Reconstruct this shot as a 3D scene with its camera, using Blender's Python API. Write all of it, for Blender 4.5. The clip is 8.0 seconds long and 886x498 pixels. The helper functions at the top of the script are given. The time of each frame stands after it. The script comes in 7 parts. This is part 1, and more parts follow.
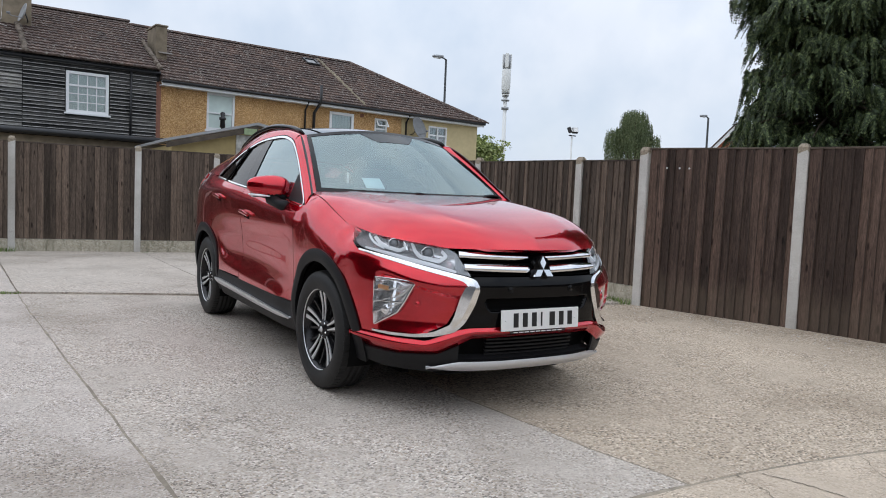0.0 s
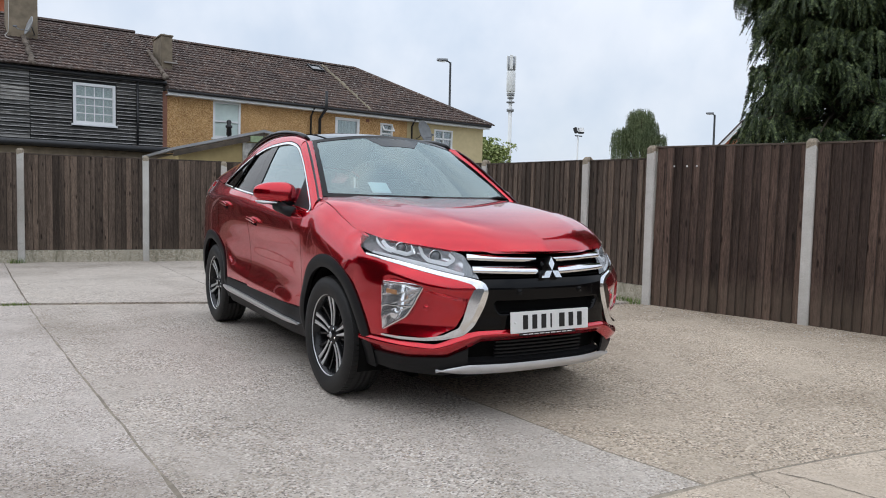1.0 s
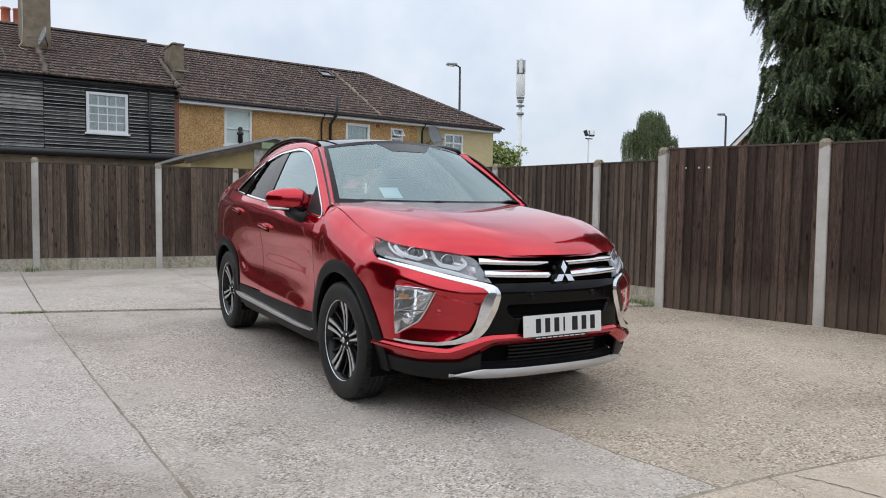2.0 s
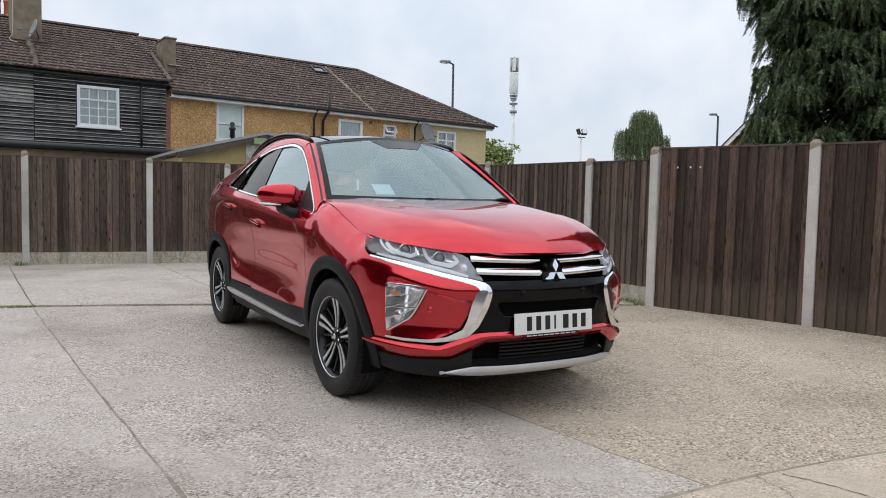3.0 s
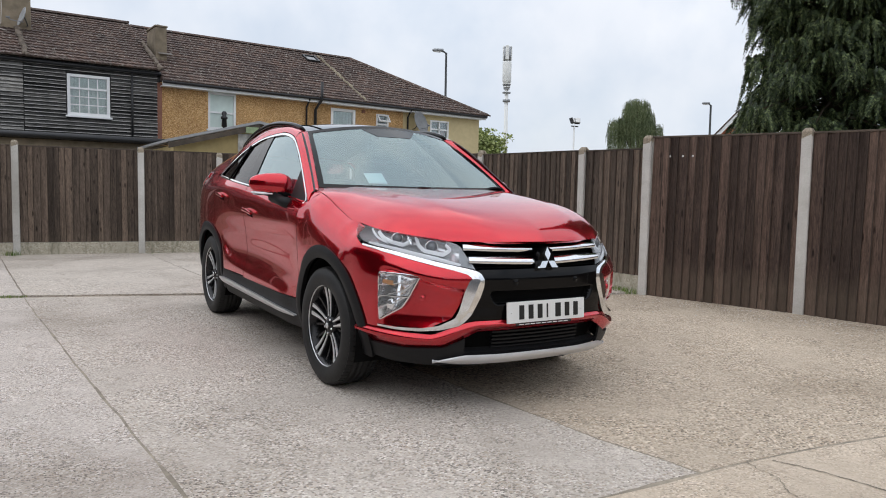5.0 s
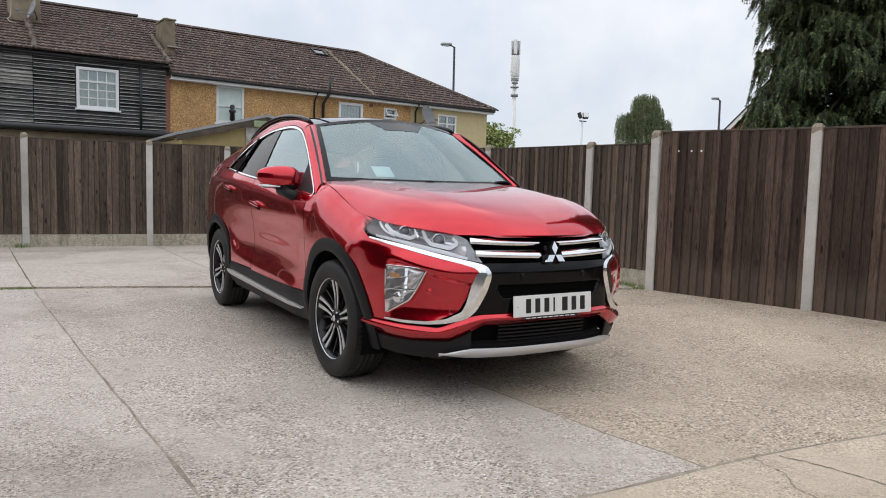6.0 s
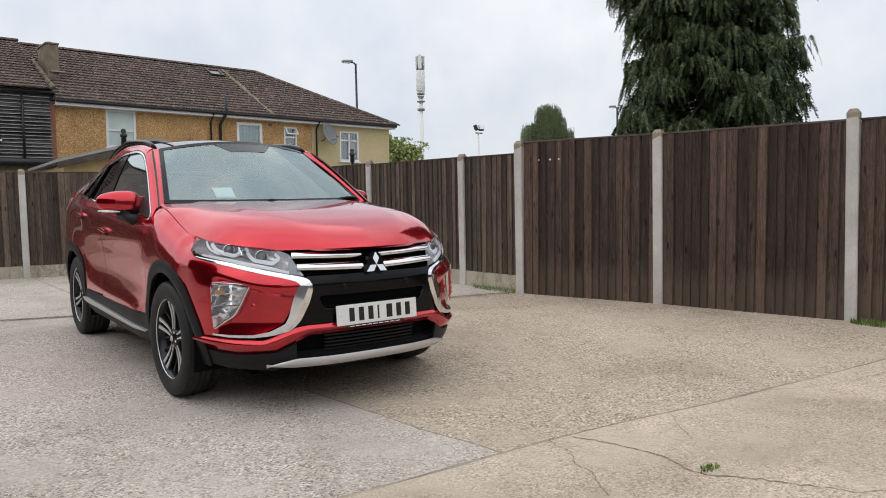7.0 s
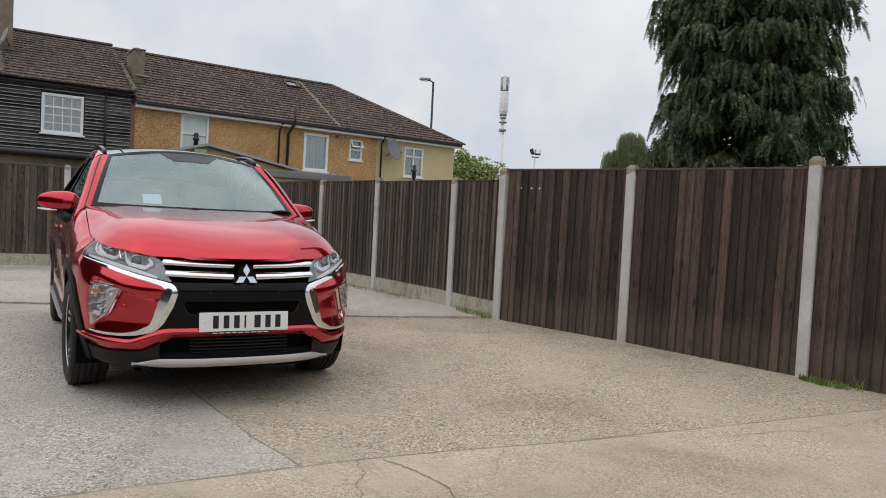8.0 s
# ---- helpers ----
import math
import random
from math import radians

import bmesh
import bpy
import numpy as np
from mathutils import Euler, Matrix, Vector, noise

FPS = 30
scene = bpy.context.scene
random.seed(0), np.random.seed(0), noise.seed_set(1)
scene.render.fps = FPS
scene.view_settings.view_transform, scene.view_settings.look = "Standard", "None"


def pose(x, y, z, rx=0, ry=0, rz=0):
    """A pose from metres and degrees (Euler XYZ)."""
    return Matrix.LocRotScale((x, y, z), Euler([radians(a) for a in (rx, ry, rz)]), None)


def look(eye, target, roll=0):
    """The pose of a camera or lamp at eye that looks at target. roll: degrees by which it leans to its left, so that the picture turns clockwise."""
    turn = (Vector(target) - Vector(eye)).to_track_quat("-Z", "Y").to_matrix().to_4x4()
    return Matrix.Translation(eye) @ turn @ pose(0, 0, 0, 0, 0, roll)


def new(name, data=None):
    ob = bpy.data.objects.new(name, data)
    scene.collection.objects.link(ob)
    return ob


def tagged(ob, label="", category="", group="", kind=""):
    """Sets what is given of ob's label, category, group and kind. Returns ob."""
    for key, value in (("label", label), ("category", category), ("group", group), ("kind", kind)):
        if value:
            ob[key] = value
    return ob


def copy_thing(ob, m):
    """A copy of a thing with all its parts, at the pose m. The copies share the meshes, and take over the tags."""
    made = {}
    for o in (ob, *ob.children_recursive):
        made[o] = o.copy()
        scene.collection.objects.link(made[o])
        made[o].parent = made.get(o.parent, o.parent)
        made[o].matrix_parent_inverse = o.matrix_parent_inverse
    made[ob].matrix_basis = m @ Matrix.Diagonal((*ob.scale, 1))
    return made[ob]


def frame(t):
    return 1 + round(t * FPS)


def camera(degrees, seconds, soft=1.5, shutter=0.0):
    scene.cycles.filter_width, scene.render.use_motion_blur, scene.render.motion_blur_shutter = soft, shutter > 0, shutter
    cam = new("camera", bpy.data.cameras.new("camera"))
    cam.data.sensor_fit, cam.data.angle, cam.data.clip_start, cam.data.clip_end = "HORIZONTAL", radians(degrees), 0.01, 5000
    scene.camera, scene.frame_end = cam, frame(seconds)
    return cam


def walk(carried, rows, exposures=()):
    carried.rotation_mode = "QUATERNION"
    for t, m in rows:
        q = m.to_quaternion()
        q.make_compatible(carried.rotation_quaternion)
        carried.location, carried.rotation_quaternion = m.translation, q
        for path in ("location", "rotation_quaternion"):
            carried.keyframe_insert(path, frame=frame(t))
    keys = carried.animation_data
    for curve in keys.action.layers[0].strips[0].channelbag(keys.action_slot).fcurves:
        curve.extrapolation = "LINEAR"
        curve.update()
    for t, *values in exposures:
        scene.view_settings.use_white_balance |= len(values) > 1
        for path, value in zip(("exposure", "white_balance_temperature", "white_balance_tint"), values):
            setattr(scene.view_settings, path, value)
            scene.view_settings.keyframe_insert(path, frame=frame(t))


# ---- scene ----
cam = camera(62.0, 8.0, soft=1.0)
PATH = [
    (0, (-2.493, -4.017, 1.125), (-1.454, -2.313, 0.994), 2.4),
    (0.5, (-2.487, -4.01, 1.117), (-1.454, -2.305, 0.956), 2.3),
    (1, (-2.483, -4.007, 1.123), (-1.463, -2.291, 1.0), 1.2),
    (1.5, (-2.485, -4.006, 1.124), (-1.497, -2.271, 1.013), 0.4),
    (3, (-2.488, -4.008, 1.124), (-1.475, -2.287, 1.005), 1.1),
    (3.5, (-2.486, -4.011, 1.123), (-1.464, -2.296, 0.995), 0.8),
    (4, (-2.481, -4.004, 1.119), (-1.46, -2.29, 0.979), 0.7),
    (4.5, (-2.483, -4.009, 1.121), (-1.453, -2.301, 0.98), 0.9),
    (6, (-2.483, -4.01, 1.114), (-1.472, -2.292, 0.952), 1.3),
    (6.2, (-2.454, -4.033, 1.111), (-1.451, -2.31, 0.949), 1.1),
    (6.5, (-2.403, -4.07, 1.113), (-1.34, -2.385, 0.94), 1.5),
    (6.7, (-2.271, -4.134, 1.085), (-1.155, -2.483, 0.914), -2.0),
    (6.9, (-2.17, -4.329, 1.1), (-1.013, -2.704, 0.965), -2.9),
    (7, (-2.149, -4.481, 1.114), (-0.959, -2.878, 0.99), -1.3),
    (7.2, (-1.963, -4.581, 1.132), (-0.756, -2.994, 0.978), -5.7),
    (7.3, (-1.901, -4.677, 1.127), (-0.689, -3.094, 0.972), -5.8),
    (7.5, (-1.742, -4.889, 1.144), (-0.51, -3.318, 1.03), -0.6),
    (7.7, (-1.512, -4.992, 1.189), (-0.373, -3.351, 1.099), 1.6),
    (7.9, (-1.284, -5.18, 1.178), (-0.245, -3.473, 1.098), 2.2),
    (8, (-1.159, -5.274, 1.166), (-0.165, -3.541, 1.089), 2.8),
]
walk(cam, [(t, look(eye, target, roll)) for t, eye, target, roll in PATH],
     [(0.0, -0.02, 6250, 11), (3.5, 0.01, 6480, 11), (6.0, 0.03, 6620, 12), (7.0, 0.01, 6750, 12), (8.0, -0.18, 6750, 12)])

# ---- world and sun ----
world = bpy.data.worlds.new("overcast_sky")
scene.world = world
world.use_nodes = True
wt = world.node_tree
wt.nodes.clear()
w_out = wt.nodes.new("ShaderNodeOutputWorld")
w_sky = wt.nodes.new("ShaderNodeTexSky")
w_sky.sky_type = "NISHITA"
w_sky.sun_disc = False
w_sky.sun_elevation = radians(53)
w_sky.sun_rotation = radians(272)
w_sky.dust_density = 2.0
w_b1 = wt.nodes.new("ShaderNodeBackground")
w_b1.inputs["Strength"].default_value = 0.14
w_b2 = wt.nodes.new("ShaderNodeBackground")
w_noise = wt.nodes.new("ShaderNodeTexNoise")
w_noise.inputs["Scale"].default_value = 2.6
w_noise.inputs["Detail"].default_value = 6
w_noise.inputs["Roughness"].default_value = 0.5
w_noise.inputs["Distortion"].default_value = 0.6
w_ramp = wt.nodes.new("ShaderNodeValToRGB")
w_ramp.color_ramp.elements[0].position = 0.30
w_ramp.color_ramp.elements[0].color = (0.74, 0.74, 0.74, 1)
w_ramp.color_ramp.elements[1].position = 0.62
w_ramp.color_ramp.elements[1].color = (0.97, 0.97, 0.97, 1)
w_n2 = wt.nodes.new("ShaderNodeTexNoise")
w_n2.inputs["Scale"].default_value = 5.0
w_n2.inputs["Detail"].default_value = 5
w_col = wt.nodes.new("ShaderNodeValToRGB")
w_col.color_ramp.elements[0].position = 0.35
w_col.color_ramp.elements[0].color = (0.66, 0.75, 0.86, 1)
w_col.color_ramp.elements[1].position = 0.65
w_col.color_ramp.elements[1].color = (0.92, 0.955, 1.0, 1)
w_dir = wt.nodes.new("ShaderNodeTexCoord")
w_sep = wt.nodes.new("ShaderNodeSeparateXYZ")
w_up = wt.nodes.new("ShaderNodeMapRange")
w_up.inputs["From Min"].default_value, w_up.inputs["From Max"].default_value = 0.15, 1.0
w_up.inputs["To Min"].default_value, w_up.inputs["To Max"].default_value = 1.0, 1.55
wt.links.new(w_dir.outputs["Generated"], w_sep.inputs["Vector"])
wt.links.new(w_sep.outputs["Z"], w_up.inputs["Value"])
wt.links.new(w_up.outputs["Result"], w_b2.inputs["Strength"])
w_mix = wt.nodes.new("ShaderNodeMixShader")
wt.links.new(w_sky.outputs["Color"], w_b1.inputs["Color"])
wt.links.new(w_n2.outputs["Fac"], w_col.inputs["Fac"])
wt.links.new(w_col.outputs["Color"], w_b2.inputs["Color"])
wt.links.new(w_noise.outputs["Fac"], w_ramp.inputs["Fac"])
wt.links.new(w_ramp.outputs["Color"], w_mix.inputs["Fac"])
wt.links.new(w_b1.outputs["Background"], w_mix.inputs[1])
wt.links.new(w_b2.outputs["Background"], w_mix.inputs[2])
wt.links.new(w_mix.outputs["Shader"], w_out.inputs["Surface"])

sun_data = bpy.data.lights.new("sun", "SUN")
sun_data.energy = 0.75
sun_data.angle = radians(150)
sun_data.color = (1.0, 0.96, 0.9)
sun = new("sun", sun_data)
sun.matrix_world = look((-14.0, 0.5, 20), (0, 0, 0))
scene.view_settings.exposure = 0.0


# ---- materials ----
def mat_new(name):
    m = bpy.data.materials.new(name)
    m.use_nodes = True
    b = m.node_tree.nodes["Principled BSDF"]
    return m, m.node_tree, b


def ramp_node(nt, fac, stops):
    r = nt.nodes.new("ShaderNodeValToRGB")
    e = r.color_ramp.elements
    while len(e) < len(stops):
        e.new(0.5)
    for el, (p, c) in zip(e, stops):
        el.position, el.color = p, (*c, 1)
    nt.links.new(fac, r.inputs["Fac"])
    return r.outputs["Color"]


def noise_node(nt, vec, scale, detail=4, rough=0.55, dist=0.0):
    n = nt.nodes.new("ShaderNodeTexNoise")
    n.inputs["Scale"].default_value, n.inputs["Detail"].default_value = scale, detail
    n.inputs["Roughness"].default_value, n.inputs["Distortion"].default_value = rough, dist
    nt.links.new(vec, n.inputs["Vector"])
    return n.outputs["Fac"]


def mapped(nt, scale=(1, 1, 1), kind="Object"):
    tc = nt.nodes.new("ShaderNodeTexCoord")
    mp = nt.nodes.new("ShaderNodeMapping")
    mp.inputs["Scale"].default_value = scale
    nt.links.new(tc.outputs[kind], mp.inputs["Vector"])
    return mp.outputs["Vector"]


def world_vec(nt, scale=(1, 1, 1)):
    g = nt.nodes.new("ShaderNodeNewGeometry")
    mp = nt.nodes.new("ShaderNodeMapping")
    mp.inputs["Scale"].default_value = scale
    nt.links.new(g.outputs["Position"], mp.inputs["Vector"])
    return mp.outputs["Vector"]


def mix_col(nt, fac, a, b, mode="MIX"):
    m = nt.nodes.new("ShaderNodeMix")
    m.data_type, m.blend_type = "RGBA", mode
    for sock, val in ((m.inputs[0], fac), (m.inputs[6], a), (m.inputs[7], b)):
        if isinstance(val, (int, float)):
            sock.default_value = val
        elif isinstance(val, tuple):
            sock.default_value = (*val, 1)
        else:
            nt.links.new(val, sock)
    return m.outputs[2]


def add_bump(nt, b, height, strength=0.3, distance=0.01):
    n = nt.nodes.new("ShaderNodeBump")
    n.inputs["Strength"].default_value, n.inputs["Distance"].default_value = strength, distance
    nt.links.new(height, n.inputs["Height"])
    nt.links.new(n.outputs["Normal"], b.inputs["Normal"])


def plain(name, col, rough=0.5, metal=0.0, grain=0.12, scale=30.0, bump=0.05, spec=0.5, coat=0.0):
    """A surface of one colour with faint mottling and fine relief."""
    m, nt, b = mat_new(name)
    v = mapped(nt)
    f = noise_node(nt, v, scale, 5)
    f2 = noise_node(nt, v, scale * 0.13, 3)
    lo = tuple(c * (1 - grain) for c in col)
    hi = tuple(min(1, c * (1 + grain)) for c in col)
    c1 = ramp_node(nt, f, [(0.3, lo), (0.7, hi)])
    c2 = mix_col(nt, 0.5, c1, ramp_node(nt, f2, [(0.3, lo), (0.7, hi)]))
    nt.links.new(c2, b.inputs["Base Color"])
    b.inputs["Roughness"].default_value, b.inputs["Metallic"].default_value = rough, metal
    b.inputs["Specular IOR Level"].default_value = spec
    b.inputs["Coat Weight"].default_value = coat
    if bump:
        add_bump(nt, b, f, bump, 0.004)
    return m


def mat_paint():
    m, nt, b = mat_new("red_pearl_paint")
    v = mapped(nt)
    f = noise_node(nt, v, 900, 2)
    c = ramp_node(nt, f, [(0.3, (0.46, 0.0010, 0.0105)), (0.75, (0.64, 0.0018, 0.0155))])
    nt.links.new(c, b.inputs["Base Color"])
    b.inputs["Metallic"].default_value, b.inputs["Roughness"].default_value = 0.93, 0.21
    b.inputs["Specular IOR Level"].default_value = 0.1
    b.inputs["Specular Tint"].default_value = (1.0, 0.55, 0.60, 1)
    b.inputs["Coat Weight"].default_value, b.inputs["Coat Roughness"].default_value = 1.0, 0.012
    b.inputs["Coat IOR"].default_value = 1.65
    return m


def mat_chrome():
    m, nt, b = mat_new("chrome")
    f = noise_node(nt, mapped(nt), 60, 3)
    c = ramp_node(nt, f, [(0.3, (0.78, 0.79, 0.81)), (0.7, (0.86, 0.87, 0.88))])
    nt.links.new(c, b.inputs["Base Color"])
    b.inputs["Metallic"].default_value, b.inputs["Roughness"].default_value = 1.0, 0.08
    return m


def mat_thin_glass(name, tint, gloss=0.12, sheen=(1, 1, 1), ior=1.55):
    """A single thin pane: clear tinted pass with Fresnel gloss."""
    m, nt, b = mat_new(name)
    nt.nodes.remove(b)
    out = nt.nodes["Material Output"]
    tr = nt.nodes.new("ShaderNodeBsdfTransparent")
    tr.inputs["Color"].default_value = (*tint, 1)
    gl = nt.nodes.new("ShaderNodeBsdfGlossy")
    gl.inputs["Roughness"].default_value = 0.02
    gl.inputs["Color"].default_value = (*sheen, 1)
    fr = nt.nodes.new("ShaderNodeFresnel")
    fr.inputs["IOR"].default_value = ior
    ad = nt.nodes.new("ShaderNodeMath")
    ad.operation = "ADD"
    ad.use_clamp = True
    ad.inputs[1].default_value = gloss
    mx = nt.nodes.new("ShaderNodeMixShader")
    nt.links.new(fr.outputs["Fac"], ad.inputs[0])
    nt.links.new(ad.outputs["Value"], mx.inputs["Fac"])
    nt.links.new(tr.outputs["BSDF"], mx.inputs[1])
    nt.links.new(gl.outputs["BSDF"], mx.inputs[2])
    nt.links.new(mx.outputs["Shader"], out.inputs["Surface"])
    return m


def mat_concrete(name, base, pebble=0.5, scale=75.0, moss=0.0):
    """Worn exposed-aggregate concrete: pebbles in mortar, patches, stains, relief."""
    m, nt, b = mat_new(name)
    v = world_vec(nt)
    vo = nt.nodes.new("ShaderNodeTexVoronoi")
    vo.inputs["Scale"].default_value = scale
    nt.links.new(v, vo.inputs["Vector"])
    vo2 = nt.nodes.new("ShaderNodeTexVoronoi")
    vo2.inputs["Scale"].default_value = scale * 2.3
    nt.links.new(v, vo2.inputs["Vector"])
    sep = nt.nodes.new("ShaderNodeSeparateColor")
    nt.links.new(vo.outputs["Color"], sep.inputs["Color"])
    sep2 = nt.nodes.new("ShaderNodeSeparateColor")
    nt.links.new(vo2.outputs["Color"], sep2.inputs["Color"])
    b0, b1, b2 = base
    stone = ramp_node(nt, sep.outputs["Red"], [(0.0, (b0 * 0.14, b1 * 0.125, b2 * 0.11)), (0.22, (b0 * 0.26, b1 * 0.235, b2 * 0.205)), (0.25, (b0 * 0.72, b1 * 0.62, b2 * 0.50)), (0.36, (b0 * 0.80, b1 * 0.72, b2 * 0.62)),
                                              (0.40, (b0 * 1.02, b1 * 1.02, b2 * 1.02)), (0.82, (b0 * 1.08, b1 * 1.05, b2 * 1.0)), (0.86, (b0 * 1.55, b1 * 1.6, b2 * 1.65)), (1.0, (b0 * 1.75, b1 * 1.85, b2 * 1.95))])
    stone2 = ramp_node(nt, sep2.outputs["Green"], [(0.0, (b0 * 0.4, b1 * 0.37, b2 * 0.34)), (0.25, (b0 * 0.9, b1 * 0.88, b2 * 0.86)), (0.8, base), (1.0, (b0 * 1.5, b1 * 1.5, b2 * 1.48))])
    agg = mix_col(nt, 0.25, stone, stone2)
    big = noise_node(nt, v, 0.55, 6, 0.6, 0.5)
    mid = noise_node(nt, v, 4.0, 6, 0.65)
    mortar = ramp_node(nt, mid, [(0.3, (b0 * 0.88, b1 * 0.87, b2 * 0.85)), (0.7, (b0 * 1.12, b1 * 1.12, b2 * 1.12))])
    mask = ramp_node(nt, noise_node(nt, v, 1.4, 7, 0.7), [(0.38, (min(1, pebble * 0.32),) * 3), (0.56, (min(1, pebble * 1.6),) * 3)])
    grain = ramp_node(nt, vo.outputs["Distance"], [(0.42, (1, 1, 1)), (0.66, (0.55, 0.55, 0.55))])
    mask = mix_col(nt, 1.0, mask, grain, "MULTIPLY")
    col = mix_col(nt, mask, mortar, agg)
    stain = ramp_node(nt, big, [(0.30, (0.66, 0.63, 0.59)), (0.48, (0.98, 0.97, 0.96)), (0.68, (1.10, 1.09, 1.08))])
    col = mix_col(nt, 1.0, col, stain, "MULTIPLY")
    spots = ramp_node(nt, noise_node(nt, v, 1.7, 8, 0.7, 1.2), [(0.27, (0.62, 0.58, 0.54)), (0.37, (1, 1, 1))])
    col = mix_col(nt, 0.8, col, spots, "MULTIPLY")
    if moss:
        mv = noise_node(nt, world_vec(nt, (5.0, 5.0, 1.6)), 1.6, 7, 0.7, 0.6)
        mk = nt.nodes.new("ShaderNodeRGBToBW")
        nt.links.new(ramp_node(nt, mv, [(0.52, (0, 0, 0)), (0.76, (1, 1, 1))]), mk.inputs["Color"])
        col = mix_col(nt, mk.outputs["Val"], col, (0.12, 0.115, 0.065))
    nt.links.new(col, b.inputs["Base Color"])
    b.inputs["Roughness"].default_value = 0.88
    hm = nt.nodes.new("ShaderNodeMath")
    hm.operation = "MULTIPLY_ADD"
    nt.links.new(vo.outputs["Distance"], hm.inputs[0])
    hm.inputs[1].default_value = -0.9
    nt.links.new(mid, hm.inputs[2])
    add_bump(nt, b, hm.outputs["Value"], 0.24 + 0.40 * pebble, 0.010)
    return m


def mat_wood(name, dark, light, axis_scale=(9.0, 9.0, 0.7), rough=0.85, hue=0.35, splash=0.0, bias=0.0):
    """Weathered boards: long grain, knots, and each board its own shade."""
    m, nt, b = mat_new(name)
    v = world_vec(nt, axis_scale)
    oi = nt.nodes.new("ShaderNodeObjectInfo")
    addv = nt.nodes.new("ShaderNodeVectorMath")
    addv.operation = "ADD"
    comb = nt.nodes.new("ShaderNodeCombineXYZ")
    mul = nt.nodes.new("ShaderNodeMath")
    mul.operation = "MULTIPLY"
    mul.inputs[1].default_value = 37.0
    nt.links.new(oi.outputs["Random"], mul.inputs[0])
    for k in range(3):
        nt.links.new(mul.outputs["Value"], comb.inputs[k])
    nt.links.new(v, addv.inputs[0])
    nt.links.new(comb.outputs["Vector"], addv.inputs[1])
    vec = addv.outputs["Vector"]
    g1 = noise_node(nt, vec, 5.0, 8, 0.65, 0.8)
    g2 = noise_node(nt, vec, 0.9, 4, 0.6)
    g3 = noise_node(nt, vec, 21.0, 6, 0.7, 0.3)
    mid = tuple((p + q) / 2 for p, q in zip(dark, light))
    c = ramp_node(nt, g1, [(0.3 + bias, dark), (0.52 + bias * 0.8, mid), (0.75 + bias * 0.4, light)])
    c2 = ramp_node(nt, g2, [(0.3 + bias, tuple(k * 0.75 for k in dark)), (0.65 + bias, light)])
    c = mix_col(nt, 0.4, c, c2)
    c = mix_col(nt, 0.85, c, ramp_node(nt, g3, [(0.36, (0.45, 0.44, 0.43)), (0.5, (1, 1, 1)), (0.68, (1.45, 1.42, 1.38))]), "MULTIPLY")
    tone = ramp_node(nt, oi.outputs["Random"], [(0.0, (1 - hue,) * 3), (0.5, (1, 1, 1)), (1.0, (1 + hue, 1 + hue * 0.93, 1 + hue * 0.85))])
    c = mix_col(nt, 1.0, c, tone, "MULTIPLY")
    vk = nt.nodes.new("ShaderNodeTexVoronoi")
    vk.inputs["Scale"].default_value = 1.0
    kv = nt.nodes.new("ShaderNodeVectorMath")
    kv.operation = "ADD"
    nt.links.new(world_vec(nt, tuple(s * 1.25 if s > 2 else 3.4 for s in axis_scale)), kv.inputs[0])
    nt.links.new(comb.outputs["Vector"], kv.inputs[1])
    nt.links.new(kv.outputs["Vector"], vk.inputs["Vector"])
    knot = ramp_node(nt, vk.outputs["Distance"], [(0.09, (0.10, 0.085, 0.075)), (0.19, (1, 1, 1))])
    c = mix_col(nt, 0.8, c, knot, "MULTIPLY")
    if splash:
        g = nt.nodes.new("ShaderNodeNewGeometry")
        sx = nt.nodes.new("ShaderNodeSeparateXYZ")
        nt.links.new(g.outputs["Position"], sx.inputs["Vector"])
        wv = world_vec(nt, (6, 6, 2.5))
        sp = nt.nodes.new("ShaderNodeMath")
        sp.operation = "MULTIPLY_ADD"
        nt.links.new(noise_node(nt, wv, 1.3, 6, 0.7), sp.inputs[0])
        sp.inputs[1].default_value = -0.45
        nt.links.new(sx.outputs["Z"], sp.inputs[2])
        dust = ramp_node(nt, sp.outputs["Value"], [(0.0, (splash,) * 3), (0.22, (0, 0, 0))])
        bw = nt.nodes.new("ShaderNodeRGBToBW")
        nt.links.new(dust, bw.inputs["Color"])
        c = mix_col(nt, bw.outputs["Val"], c, (0.21, 0.165, 0.12))
    nt.links.new(c, b.inputs["Base Color"])
    b.inputs["Roughness"].default_value = rough
    b.inputs["Specular IOR Level"].default_value = 0.25
    add_bump(nt, b, g1, 0.5, 0.006)
    return m


